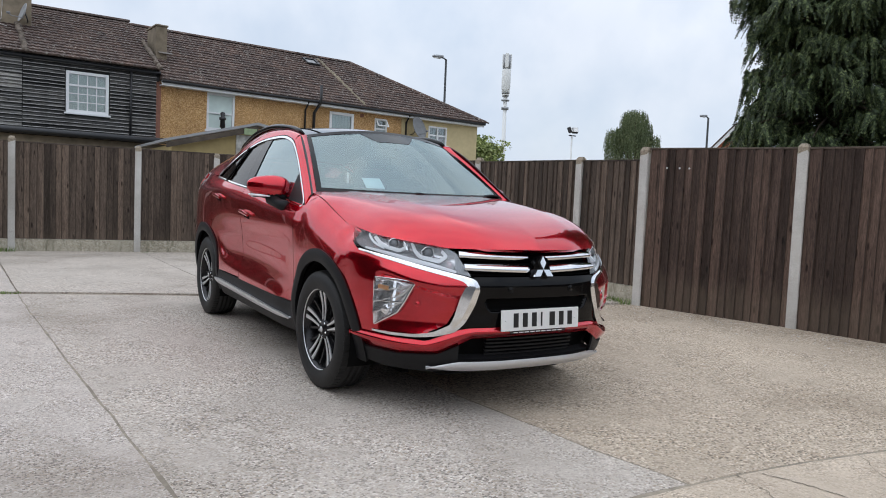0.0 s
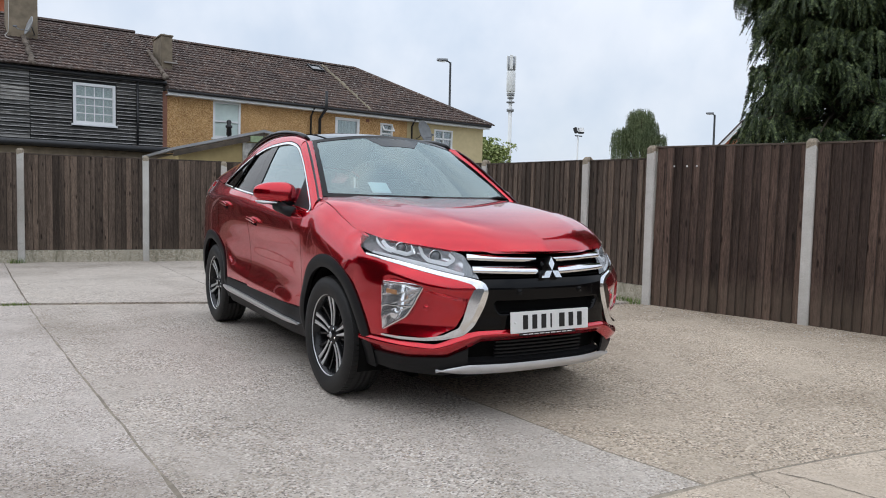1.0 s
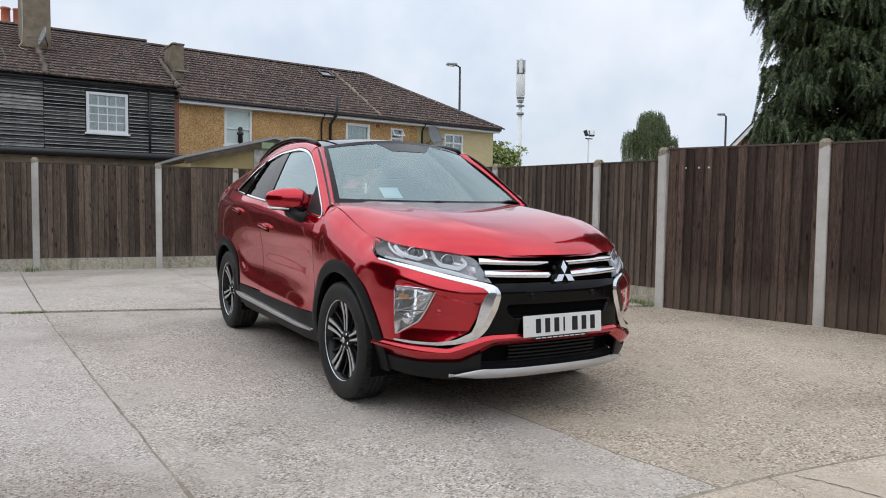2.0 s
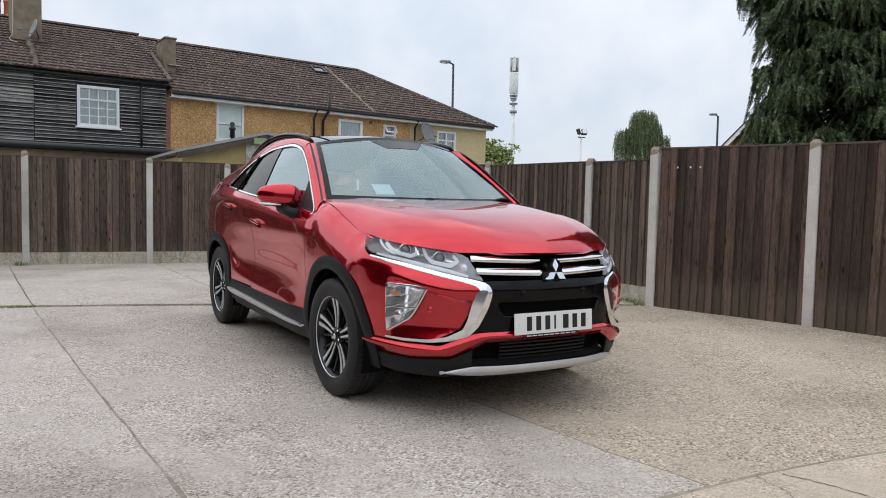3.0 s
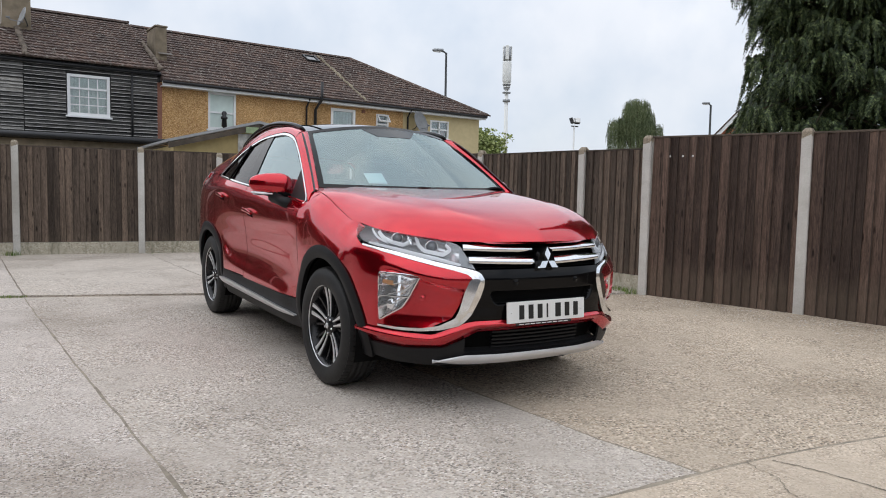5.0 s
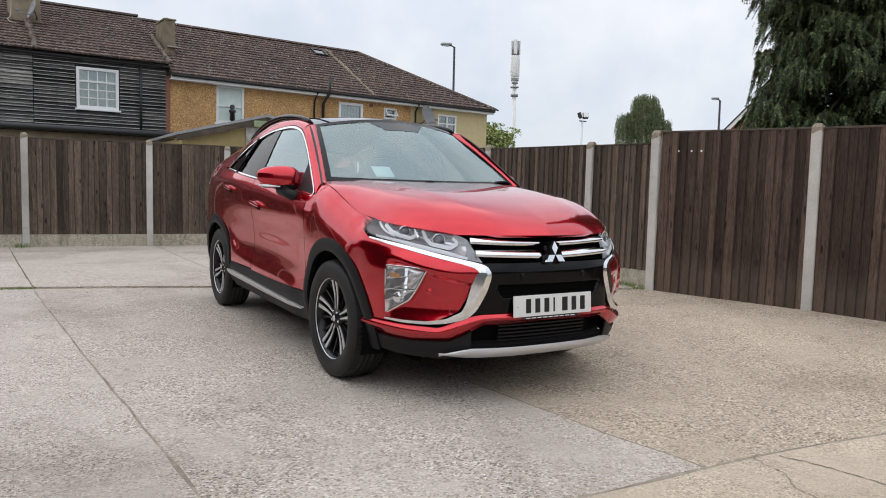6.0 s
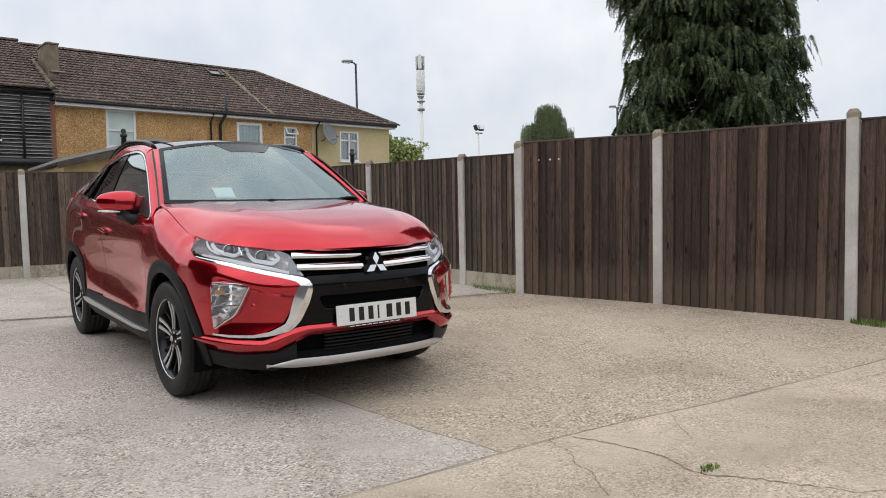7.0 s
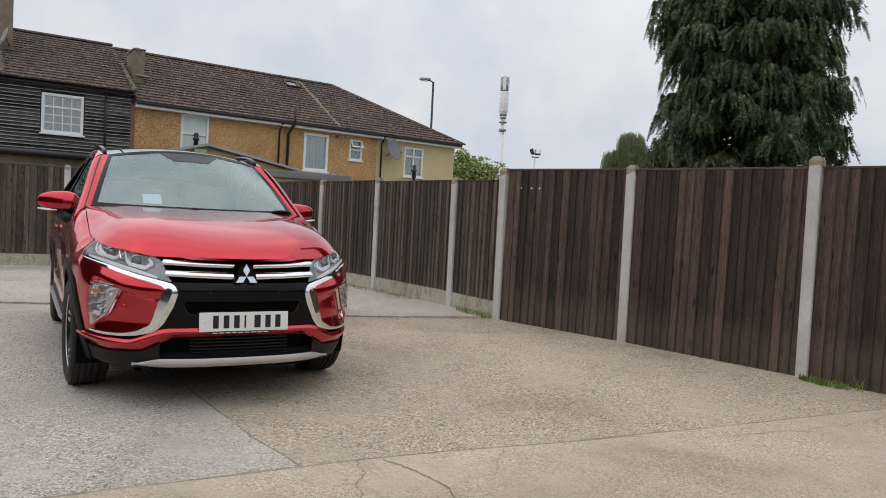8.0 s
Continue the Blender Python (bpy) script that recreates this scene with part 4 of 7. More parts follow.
def sat_dish(parent, u, z, r, d=-0.45, rz=14, tilt=18, fix=0.0, label="grey mesh satellite dish", mat=GREYFELT):
    root = new("satellite_dish")
    root.parent = parent
    tagged(root, label)
    bm = bmesh.new()
    prof = [(0.22 * r * (k / 7) ** 2, max(0.004, r * k / 7)) for k in range(8)]
    prof += [(a - 0.012, rr) for a, rr in reversed(prof)]
    add_lathe(bm, prof, 28, pose(u, d, z, 0, 0, rz - 90) @ pose(0, 0, 0, 0, -tilt, 0))
    part("dish", bm, mat, root, "", True)
    ax, ay = math.sin(radians(rz)), -math.cos(radians(rz))
    tube("arm", [(u, d, z - r * 0.5), (u + ax * 0.34, d + ay * 0.34, z - r * 0.45), (u + ax * 0.45, d + ay * 0.45, z - r * 0.25)], 0.014, GREYSTEEL, root, 6)
    tube("feed", [(u + ax * 0.48, d + ay * 0.48, z - r * 0.25), (u + ax * 0.38, d + ay * 0.38, z - r * 0.2)], 0.032, GREYFELT, root, 8)
    tube("bracket", [(u - ax * 0.03, d - ay * 0.03, z), (u - ax * 0.12, (d + fix) / 2, z - 0.2), (u - ax * 0.12, fix, z - 0.22)], 0.018, BLACKPIPE, root, 6)


sat_dish(right_house, 3.56, 3.98, 0.45, rz=24, label="large grey satellite dish on a black wall bracket")
sat_dish(left_house, -9.64, 6.30, 0.30, d=1.62, rz=-82, fix=1.9, label="dull grey satellite dish fixed to the chimney", mat=DISHGREY)

# roof window
sky = new("roof_window")
sky.parent = right_house
sky.matrix_basis = Matrix.Translation((0.70, DEPTH - 0.80, RIDGE_R - 0.80 * math.tan(pitch_r) + 0.05)) @ pose(0, 0, 0, math.degrees(pitch_r), 0, 0)
sk_bm = bmesh.new()
for lo, hi in (((-0.28, -0.3, 0), (-0.22, 0.3, 0.07)), ((0.22, -0.3, 0), (0.28, 0.3, 0.07)), ((-0.22, -0.3, 0), (0.22, -0.24, 0.07)), ((-0.22, 0.24, 0), (0.22, 0.3, 0.07))):
    add_box(sk_bm, lo, hi)
part("window_frame", sk_bm, BLACKPIPE, sky)
box("pane", (-0.22, -0.24, 0.03), (0.22, 0.24, 0.04), ROOFGLASS, sky)

# lean-to under the black house
lean = thing("lean_to", HM, "low black-roofed lean-to with a dark gutter against the black house", "lean-to")
box("wall", (-16, -2.4, 0), (-6.45, -2.2, 2.40), STACK, lean)
obj("roof", [(-16.1, -2.6, 2.42), (-6.40, -2.6, 2.42), (-6.40, 0.0, 2.56), (-16.1, 0.0, 2.56), (-16.1, -2.6, 2.56), (-6.40, -2.6, 2.54), (-6.40, 0.0, 2.70), (-16.1, 0.0, 2.72)],
    [(0, 3, 2, 1), (4, 5, 6, 7), (0, 1, 5, 4), (1, 2, 6, 5), (3, 0, 4, 7), (2, 3, 7, 6)], BLACKPIPE, lean)
tube("gutter", [(-16.1, -2.66, 2.50), (-6.36, -2.66, 2.48)], 0.085, BLACKPIPE, lean, 8)

# ---- sheds behind the back fence ----
shed = thing("shed", Matrix.Identity(4), "weathered shed with grey felt roof and yellowed board side", "shed")
prism("gable_wall", [(0.80, 0.0), (4.75, 0.0), (4.75, 2.24), (2.66, 2.62), (0.80, 2.12)], 12.95, 13.05, OLDPLY, shed, "yellowed weathered board wall")
prism("roof", [(0.66, 2.16), (2.66, 2.67), (4.90, 2.24), (4.90, 2.29), (2.66, 2.73), (0.66, 2.22)], 12.8, 17.0, ZINC, shed)
prism("bargeboard", [(0.66, 2.02), (2.66, 2.53), (2.66, 2.65), (0.66, 2.14)], 12.76, 12.79, DARKBARGE, shed, "dark weathered bargeboard")
box("wall", (0.80, 13.05, 0.0), (0.90, 16.9, 2.1), OLDPLY, shed)
box("wall", (4.65, 13.05, 0.0), (4.75, 16.9, 2.18), OLDPLY, shed)
box("side_patch", (2.20, 12.90, 1.6), (2.60, 12.945, 2.42), FLAKED, shed, 0.0, "flaking white painted board")
box("board_end", (2.33, 12.735, 2.43), (2.62, 12.757, 2.57), PEELGREEN, shed, 0.0, "peeling green painted board end")
flat = thing("outhouse", Matrix.Identity(4), "low outhouse with a flat dark grey felt roof", "outhouse")
box("wall", (2.55, 12.1, 0.0), (5.82, 12.75, 1.99), CREAM, flat)
box("roof", (2.4, 11.95, 2.00), (5.99, 12.74, 2.17), GREYFELT, flat, 0.02)
for cx, cy, cz in ((3.95, 20.9, 3.22), (12.2, 20.6, 2.77)):
    cowl = thing("flue_terminal", pose(cx, cy, 0), "black cast flue terminal with a ribbed cowl", "flue", "flue terminals")
    bm = bmesh.new()
    add_lathe(bm, [(0.0, 0.05), (cz, 0.05), (cz + 0.02, 0.09), (cz + 0.25, 0.075), (cz + 0.27, 0.11), (cz + 0.34, 0.11), (cz + 0.36, 0.06), (cz + 0.46, 0.085), (cz + 0.52, 0.05), (cz + 0.53, 0.0)], 14, pose(0, 0, 0, 0, -90, 0))
    part("pipe", bm, BLACKPIPE, cowl, "", True)

# ---- distance: mast, street lamps, floodlight, far house ----
mast = thing("phone_mast", pose(33.08, 45.55, -0.62), "slim white telephone mast with a thick antenna shroud at the top", "mast")
tube("pole", [(0, 0, 0), (0, 0, 10.4)], [0.18, 0.15], MASTWHITE, mast, 14)
tube("collar", [(0, 0, 9.35), (0, 0, 9.55)], 0.3, GREYSTEEL, mast, 14)
tube("collar", [(0, 0, 10.05), (0, 0, 10.15)], 0.34, GREYSTEEL, mast, 14)
tube("antenna_shroud", [(0, 0, 10.9), (0, 0, 11.0), (0, 0, 12.55), (0, 0, 12.6)], [0.31, 0.36, 0.36, 0.34], MASTWHITE, mast, 18)
for k in range(4):
    tube("ring", [(0, 0, 10.38 + 0.13 * k), (0, 0, 10.45 + 0.13 * k)], 0.26 + 0.03 * k, MASTWHITE if k % 2 else GREYSTEEL, mast, 16)
tube("antenna_core", [(0, 0, 12.6), (0, 0, 13.75)], 0.3, GREYSTEEL, mast, 14)
for k in range(3):
    a = 0.4 + k * 2.094
    bx = box("antenna_panel", (-0.14, 0.24, 12.7), (0.14, 0.37, 13.85), MASTWHITE, mast, 0.03)
    bx.matrix_basis = pose(0, 0, 0, 0, 0, math.degrees(a))


def street_lamp(x, y, h, rz, label, r=0.075):
    root = thing("street_lamp", pose(x, y, 0, 0, 0, rz), label, "street lamp", "street lamps")
    tube("column", [(0, 0, 0), (0, 0, 1.2), (0, 0, 1.25), (0, 0, h)], [r * 1.5, r * 1.5, r, r * 0.75], LAMPDARK, root, 10)
    tube("arm", [(0, 0, h - 0.05), (-0.12, 0, h + 0.03), (-0.3, 0, h + 0.05)], 0.04, LAMPDARK, root, 8)
    bm = bmesh.new()
    add_box(bm, (-0.82, -0.15, h + 0.0), (-0.2, 0.15, h + 0.13), 0.045)
    for v in bm.verts:
        t = (v.co.x + 0.82) / 0.62
        v.co.z += 0.05 * t
        v.co.y *= 0.65 + 0.35 * math.sin(math.pi * min(1, max(0, t)))
    part("lantern", bm, GREYSTEEL, root, "", True)
    box("lens", (-0.74, -0.1, h - 0.015), (-0.34, 0.1, h + 0.003), PLATE, root)


street_lamp(18.1, 30.25, 8.66, 0, "dark street lamp column with a grey lantern arm")
street_lamp(40.3, 31.15, 7.70, 0, "distant dark street lamp column with a lantern arm", 0.09)
flood = thing("floodlight_pole", pose(13.37, 14.33, -0.12), "thin white pole with a pair of black floodlights", "floodlight")
tube("pole", [(0, 0, 0), (0, 0, 3.5)], 0.028, MASTWHITE, flood, 8)
tube("crossbar", [(-0.12, 0, 3.5), (0.16, 0, 3.5)], 0.02, BLACKPIPE, flood, 6)
for fx, rz in ((-0.10, 35), (0.12, -25)):
    h = box("lamp_head", (-0.09, -0.07, -0.08), (0.09, 0.05, 0.10), BLACKPIPE, flood, 0.02)
    h.matrix_basis = pose(fx, 0, 3.66, -20, 0, rz)
    g = box("lamp_glass", (-0.075, -0.08, -0.065), (0.075, -0.072, 0.085), PLATE, h)

far_house = thing("far_house", pose(38.25, 29.67, 0, 0, 0, -52), "distant orange brick house with white bargeboards and a grey roof", "house")
prism("gable", [(0.15, 0), (3.65, 0), (3.65, 4.7), (1.9, 6.65), (0.15, 4.7)], 0, 8, ORANGEBRICK, far_house)
for e in (-1, 1):
    prism("bargeboard", [(1.9 + e * 2.05, 4.33), (1.9 + e * 2.05, 4.63), (1.9, 6.90), (1.9, 6.60)][::e], -0.24, -0.18, WHITE, far_house, "white bargeboard")
    prism("roof", [(1.9 + e * 2.1, 4.60), (1.9 + e * 2.1, 4.72), (1.9, 7.04), (1.9, 6.92)][::e], -0.3, 8.3, TILE, far_house)


# ---- plants ----
def leaf_cloud(clumps, leaf, rng, drape=0.5, n_per=60, aspect=2.6, flat=0.8):
    """Small folded leaves round clump centres (x, y, z, radius)."""
    verts, faces = [], []
    for cx, cy, cz, cr in clumps:
        for _ in range(n_per):
            a, b = rng.uniform(0, 6.283), math.acos(rng.uniform(-1, 1))
            q = cr * (0.45 + 0.55 * rng.random())
            p = Vector((cx + q * math.sin(b) * math.cos(a), cy + q * math.sin(b) * math.sin(a), cz + q * math.cos(b) * flat))
            d = Vector((math.cos(a) + rng.uniform(-0.7, 0.7), math.sin(a) + rng.uniform(-0.7, 0.7), rng.uniform(-0.6, 0.5) - drape)).normalized()
            s = d.cross(Vector((rng.uniform(-1, 1), rng.uniform(-1, 1), rng.uniform(-1, 1)))).normalized()
            L = leaf * rng.uniform(0.6, 1.4)
            w = L / aspect
            n = d.cross(s) * w * 0.35
            k = len(verts)
            verts += [p, p + d * L * 0.5 + s * w + n, p + d * L, p + d * L * 0.5 - s * w + n]
            faces += [(k, k + 1, k + 2), (k, k + 2, k + 3)]
    return verts, faces


def conifer(x, y, h, r, seed, label):
    rng = random.Random(seed)
    root = thing("conifer", pose(x, y, gz(y)), label, "tree")
    tube("trunk", [(0, 0, -0.2), (0.05, 0, h * 0.4), (0, 0.05, h * 0.97)], [0.26, 0.17, 0.02], BARK, root, 9)
    shape = cv((0.0, 0.9), (0.14, 1.05), (0.24, 1.12), (0.33, 1.02), (0.5, 1.08), (0.65, 0.97), (0.8, 0.72), (0.95, 0.2), (1.0, 0.03))
    limb = bmesh.new()
    sprays = []
    for k in range(int(h * 40)):
        z = 0.3 + (h - 0.3) * ((k + rng.random()) / int(h * 40)) ** 1.15
        rr = r * shape(z / h)
        a = k * 2.39996 + rng.uniform(-0.3, 0.3)
        lump = noise.noise(Vector((1.3 * math.cos(a), 1.3 * math.sin(a), z * 0.8)))
        out = rr * (rng.uniform(0.80, 1.0) + 0.30 * lump)
        tip = Vector((out * math.cos(a), out * math.sin(a), z - 0.16 * out + rng.uniform(-0.2, 0.2)))
        base = Vector((0, 0, min(h * 0.96, z + 0.10 * out)))
        add_tube(limb, [base, base.lerp(tip, 0.6) + Vector((0, 0, 0.06)), tip], [0.03, 0.018, 0.006], 4, False)
        # a drooping pad of sprays towards the tip of each limb
        side = Vector((-math.sin(a), math.cos(a), 0))
        fwd = Vector((math.cos(a), math.sin(a), 0))
        wide = rng.uniform(0.22, 0.40)
        for _ in range(48):
            p, q = rng.uniform(-1, 1), rng.uniform(-1.15, 0.45)
            start = tip + side * p * wide + fwd * q * 0.42 + Vector((0, 0, 0.12 - 0.16 * p * p - 0.13 * max(0, q) + rng.uniform(-0.06, 0.06)))
            sprays.append((start, (fwd * rng.uniform(0.0, 0.5) + side * (p * 0.5 + rng.uniform(-0.4, 0.4)) + Vector((0, 0, rng.uniform(-1.2, -0.45)))).normalized(), rng.uniform(0.16, 0.34)))
        for t in (0.35, 0.55):
            c = base.lerp(tip, t)
            for _ in range(9):
                sprays.append((c + Vector((rng.uniform(-0.2, 0.2), rng.uniform(-0.2, 0.2), rng.uniform(-0.1, 0.1))), Vector((rng.uniform(-1, 1), rng.uniform(-1, 1), -0.8)).normalized(), 0.3))
    part("limb", limb, BARK, root)
    verts, faces = [], []
    for start, d, length in sprays:
        across = d.cross(Vector((rng.uniform(-0.5, 0.5), rng.uniform(-0.5, 0.5), 1))).normalized()
        bend = Vector((0, 0, -0.35 * length))
        m = int(length / 0.030)
        for j in range(m):
            t = j / m
            p = start + d * length * t + bend * t * t
            for e in (-1, 1):
                w = 0.062 * (1.05 - 0.75 * t) * rng.uniform(0.7, 1.2)
                tipv = p + across * e * w + d * 0.035 + Vector((rng.uniform(-0.012, 0.012), rng.uniform(-0.012, 0.012), -0.35 * w + rng.uniform(-0.012, 0.012)))
                k = len(verts)
                verts += [p, p + d * 0.042, tipv]
                faces.append((k, k + 1, k + 2))
                tip2 = p + (tipv - p) * 0.62 + d * 0.04 + Vector((0, 0, rng.uniform(-0.02, 0.01)))
                verts += [p + (tipv - p) * 0.2, p + (tipv - p) * 0.62, tip2]
                faces.append((k + 3, k + 4, k + 5))
    crown = obj("crown", verts, faces, CONIFER, root)
    tagged(crown, "dense dark green drooping sprays")
    return root


conifer(10.22, 3.78, 11.0, 1.42, 4, "tall dense dark green conifer with drooping sprays behind the fence")


def willow(x, y, label):
    """Hanging strands that start on a few low domes of different height."""
    rng = random.Random(8)
    root = thing("willow_tree", pose(x, y, 0, 0, 0, -45), label, "tree")
    tube("trunk", [(0, 0, 0), (0.1, 0, 3.2), (0, 0.1, 6.5)], [0.38, 0.3, 0.12], BARK, root, 8)
    limb = bmesh.new()
    verts, faces = [], []
    for cx, cy, top, r, n in ((-0.25, 0.0, 8.85, 1.05, 380), (-0.3, 0.6, 8.6, 0.9, 220), (-1.75, 0.1, 7.3, 0.7, 280), (-1.2, 0.3, 7.6, 0.5, 110), (1.25, 0.2, 6.9, 0.5, 170), (0.7, 0.3, 7.9, 0.5, 110), (0.1, -0.4, 7.4, 0.95, 240)):
        add_tube(limb, [(0, 0, 4.2), (cx * 0.6, cy * 0.6, top - 1.4), (cx, cy, top - 0.25)], [0.14, 0.08, 0.03], 5, False)
        for _ in range(n):
            a, q = rng.uniform(0, 6.283), r * math.sqrt(rng.random()) * rng.uniform(0.9, 1.12)
            zt = top - 0.5 * r * (1 - math.sqrt(max(0.0, 1 - min(1, q / r) ** 2))) + rng.gauss(0, 0.13)
            length = rng.uniform(1.0, 3.4)
            sway = Vector((math.cos(a), math.sin(a), 0)) * 0.12
            m = int(length / 0.085)
            for j in range(m):
                t = j / m
                p = Vector((cx + q * math.cos(a), cy + q * math.sin(a), zt - length * t)) + sway * math.sin(t * 2.2)
                d = Vector((rng.uniform(-0.6, 0.6), rng.uniform(-0.6, 0.6), -1)).normalized()
                s = d.cross(Vector((rng.uniform(-1, 1), rng.uniform(-1, 1), 0.1))).normalized() * 0.022
                L = rng.uniform(0.10, 0.20)
                k = len(verts)
                verts += [p, p + d * L * 0.5 + s, p + d * L, p + d * L * 0.5 - s]
                faces.append((k, k + 1, k + 2, k + 3))
    part("limb", limb, BARK, root)
    obj("crown", verts, faces, WILLOW, root)
    return root


def broad_tree(name, x, y, h, r, seed, label, mat, drape, leaf, squash=1.0, n=90):
    rng = random.Random(seed)
    root = thing(name, pose(x, y, 0), label, "tree")
    th = h - r * squash * 1.1
    tube("trunk", [(0, 0, 0), (0.1, 0, th * 0.6), (0, 0.1, th)], [0.3, 0.22, 0.14], BARK, root, 8)
    clumps = []
    limb = bmesh.new()
    for _ in range(n):
        a, b = rng.uniform(0, 6.283), math.acos(rng.uniform(-0.75, 1))
        q = r * rng.uniform(0.55, 1.05) * (0.85 + 0.2 * math.sin(3 * a + seed))
        p = Vector((q * math.sin(b) * math.cos(a), q * math.sin(b) * math.sin(a), h - r * squash + q * math.cos(b) * squash))
        clumps.append((*p, r * rng.uniform(0.12, 0.24)))
        if rng.random() < 0.3:
            add_tube(limb, [(0, 0, th * 0.9), tuple(p * 0.5 + Vector((0, 0, th * 0.5))), tuple(p)], [0.09, 0.05, 0.02], 5, False)
    part("limb", limb, BARK, root)
    v, fc = leaf_cloud(clumps, leaf, rng, drape, 55, 2.2)
    obj("crown", v, fc, mat, root)
    return root


willow(41.3, 38.8, "grey-green weeping willow with an uneven crown in the distance")
broad_tree("bush_tree", 28.2, 42.4, 6.65, 2.6, 12, "bright yellow-green leafy tree beyond the houses", BUSH, 0.2, 0.20, 0.9, 170)

# ---- unseen plain walls, added to close the yard and shape the car's reflections ----
tagged(box("wall_west", (-9.8, -13.5, -0.2), (-9.5, 9.9, 5.4), TARBOARD), "unseen dark boarded wall, added to darken the reflections in the car's side", "wall", kind="structure")
tagged(box("added_wall_south", (-9.4, -13.7, -0.4), (5.5, -13.5, 3.4), GREYFELT), "unseen dark grey wall, added to darken the reflections in the car's nose", "wall", kind="structure")
tagged(box("added_wall_east", (5.40, -13.5, -0.3), (5.58, -9.05, 2.0), POSTCON), "unseen pale grey wall, added to close the yard", "wall", kind="structure")

# weeds at the foot of the fence and in the cracks
grass_tuft(0.55, -2.69, 0.038, 70, 0.020, "small green grass tuft growing in a slab crack", 1.6, 0.7)
grass_tuft(4.56, -1.66, 0.17, 420, 0.055, "green weeds at the foot of a fence post", 0.5, 1.3)
grass_tuft(4.71, -2.27, 0.12, 300, 0.095, "bright green weed tuft at the foot of the fence", 0.6, 1.1)
grass_tuft(4.62, -1.90, 0.03, 12, 0.16, "tall thin weed beside the fence", 0.6, 1.3)
grass_tuft(3.69, 2.38, 0.24, 360, 0.075, "low green weeds along the gravel board", 0.5, 1.6)
grass_tuft(3.50, 4.35, 0.4, 240, 0.06, "low weeds along the gravel board", 0.25, 1.8)
grass_tuft(3.36, 5.6, 0.4, 160, 0.07, "low weeds along the gravel board", 0.25, 1.8)
grass_tuft(-2.34, 9.13, 0.12, 80, 0.10, "weed at the foot of a concrete post", 1, 0.5)
grass_tuft(-0.36, 8.90, 0.14, 60, 0.03, "weed at the foot of a concrete post", 1.4, 0.5)
grass_tuft(-2.42, 4.22, 0.14, 150, 0.03, "moss and grass in the slab joint", 1.2, 0.4)


def loose_grit():
    """Small loose stones shed along the foot of the side fence."""
    rng = random.Random(71)
    verts, faces = [], []
    for i in range(420):
        y = rng.uniform(-1.9, 3.6)
        d = 0.06 + min(1.6, rng.expovariate(3.2))
        x = 4.60 - 0.25 * (y + 1.41) - d
        r = rng.uniform(0.004, 0.010)
        z = gz(y) + 0.3 * r
        k = len(verts)
        a0 = rng.uniform(0, 6.28)
        for j in range(5):
            a = a0 + j * 1.2566
            q = r * rng.uniform(0.7, 1.3)
            verts.append((x + q * math.cos(a), y + q * math.sin(a), z))
        verts.append((x, y, z + r * rng.uniform(0.5, 0.9)))
        verts.append((x, y, z - 0.5 * r))
        for j in range(5):
            faces.append((k + j, k + (j + 1) % 5, k + 5))
            faces.append((k + (j + 1) % 5, k + j, k + 6))
    return tagged(obj("loose_gravel", verts, faces, GRIT), "pale loose grit scattered along the fence foot", "gravel", kind="stuff")


loose_grit()


# ---- the car: front axle at y = 0, nose towards -y ----
car = thing("car", pose(-0.006, 0, 0, 0.69, 0, 0), "glossy pearl red SUV with chrome trim parked on concrete", "car")
CORE = Vector((0, 1.2, 0.7))


def skin(name, fn, us, vs, mat, parent=None, label="", thick=0.0, centre=CORE, smooth=True):
    """A curved panel from fn(u, v) with folded-in edges; it faces away from the centre."""
    nu, nv = len(us), len(vs)
    verts = [Vector(fn(u, v)) for u in us for v in vs]
    quads = [(i * nv + j, (i + 1) * nv + j, (i + 1) * nv + j + 1, i * nv + j + 1) for i in range(nu - 1) for j in range(nv - 1)]
    nor = [Vector() for _ in verts]
    tot = 0.0
    for q in quads:
        a, b, c, d = (verts[k] for k in q)
        n = (c - a).cross(d - b)
        tot += n.dot((a + c) / 2 - centre)
        for k in q:
            nor[k] += n
    sg = 1 if tot > 0 else -1
    if sg < 0:
        quads = [q[::-1] for q in quads]
    flags = [smooth] * len(quads)
    if thick:
        loop = [i * nv for i in range(nu)] + [(nu - 1) * nv + j for j in range(1, nv)] + [i * nv + nv - 1 for i in range(nu - 2, -1, -1)] + [j for j in range(nv - 2, 0, -1)]
        base, n = len(verts), len(loop)
        verts += [verts[k].copy() for k in loop]
        verts += [verts[k] - (nor[k] * sg).normalized() * thick for k in loop]
        side = [(base + k, base + n + k, base + n + (k + 1) % n, base + (k + 1) % n) for k in range(n)]
        if sg < 0:
            side = [q[::-1] for q in side]
        quads += side
        flags += [False] * n
    ob = obj(name, verts, quads, mat, parent or car, label)
    ob.data.polygons.foreach_set("use_smooth", flags[:len(ob.data.polygons)] if len(flags) >= len(ob.data.polygons) else [smooth] * len(ob.data.polygons))
    return ob


def strip(surf, a0, a1, lo, hi, na, nb, name, mat, parent=None, label="", thick=0.012, off=None, mirror=1, centre=CORE):
    """The stretch of a surface between two curves."""
    def at(u, v):
        a = a0 + (a1 - a0) * u
        b = lo(a) + (hi(a) - lo(a)) * v
        p = surf(a, b, off(a, b, u, v) if off else 0.0)
        return Vector((p[0] * mirror, p[1], p[2]))
    return skin(name, at, lin(0, 1, na), lin(0, 1, nb), mat, parent, label, thick, centre)


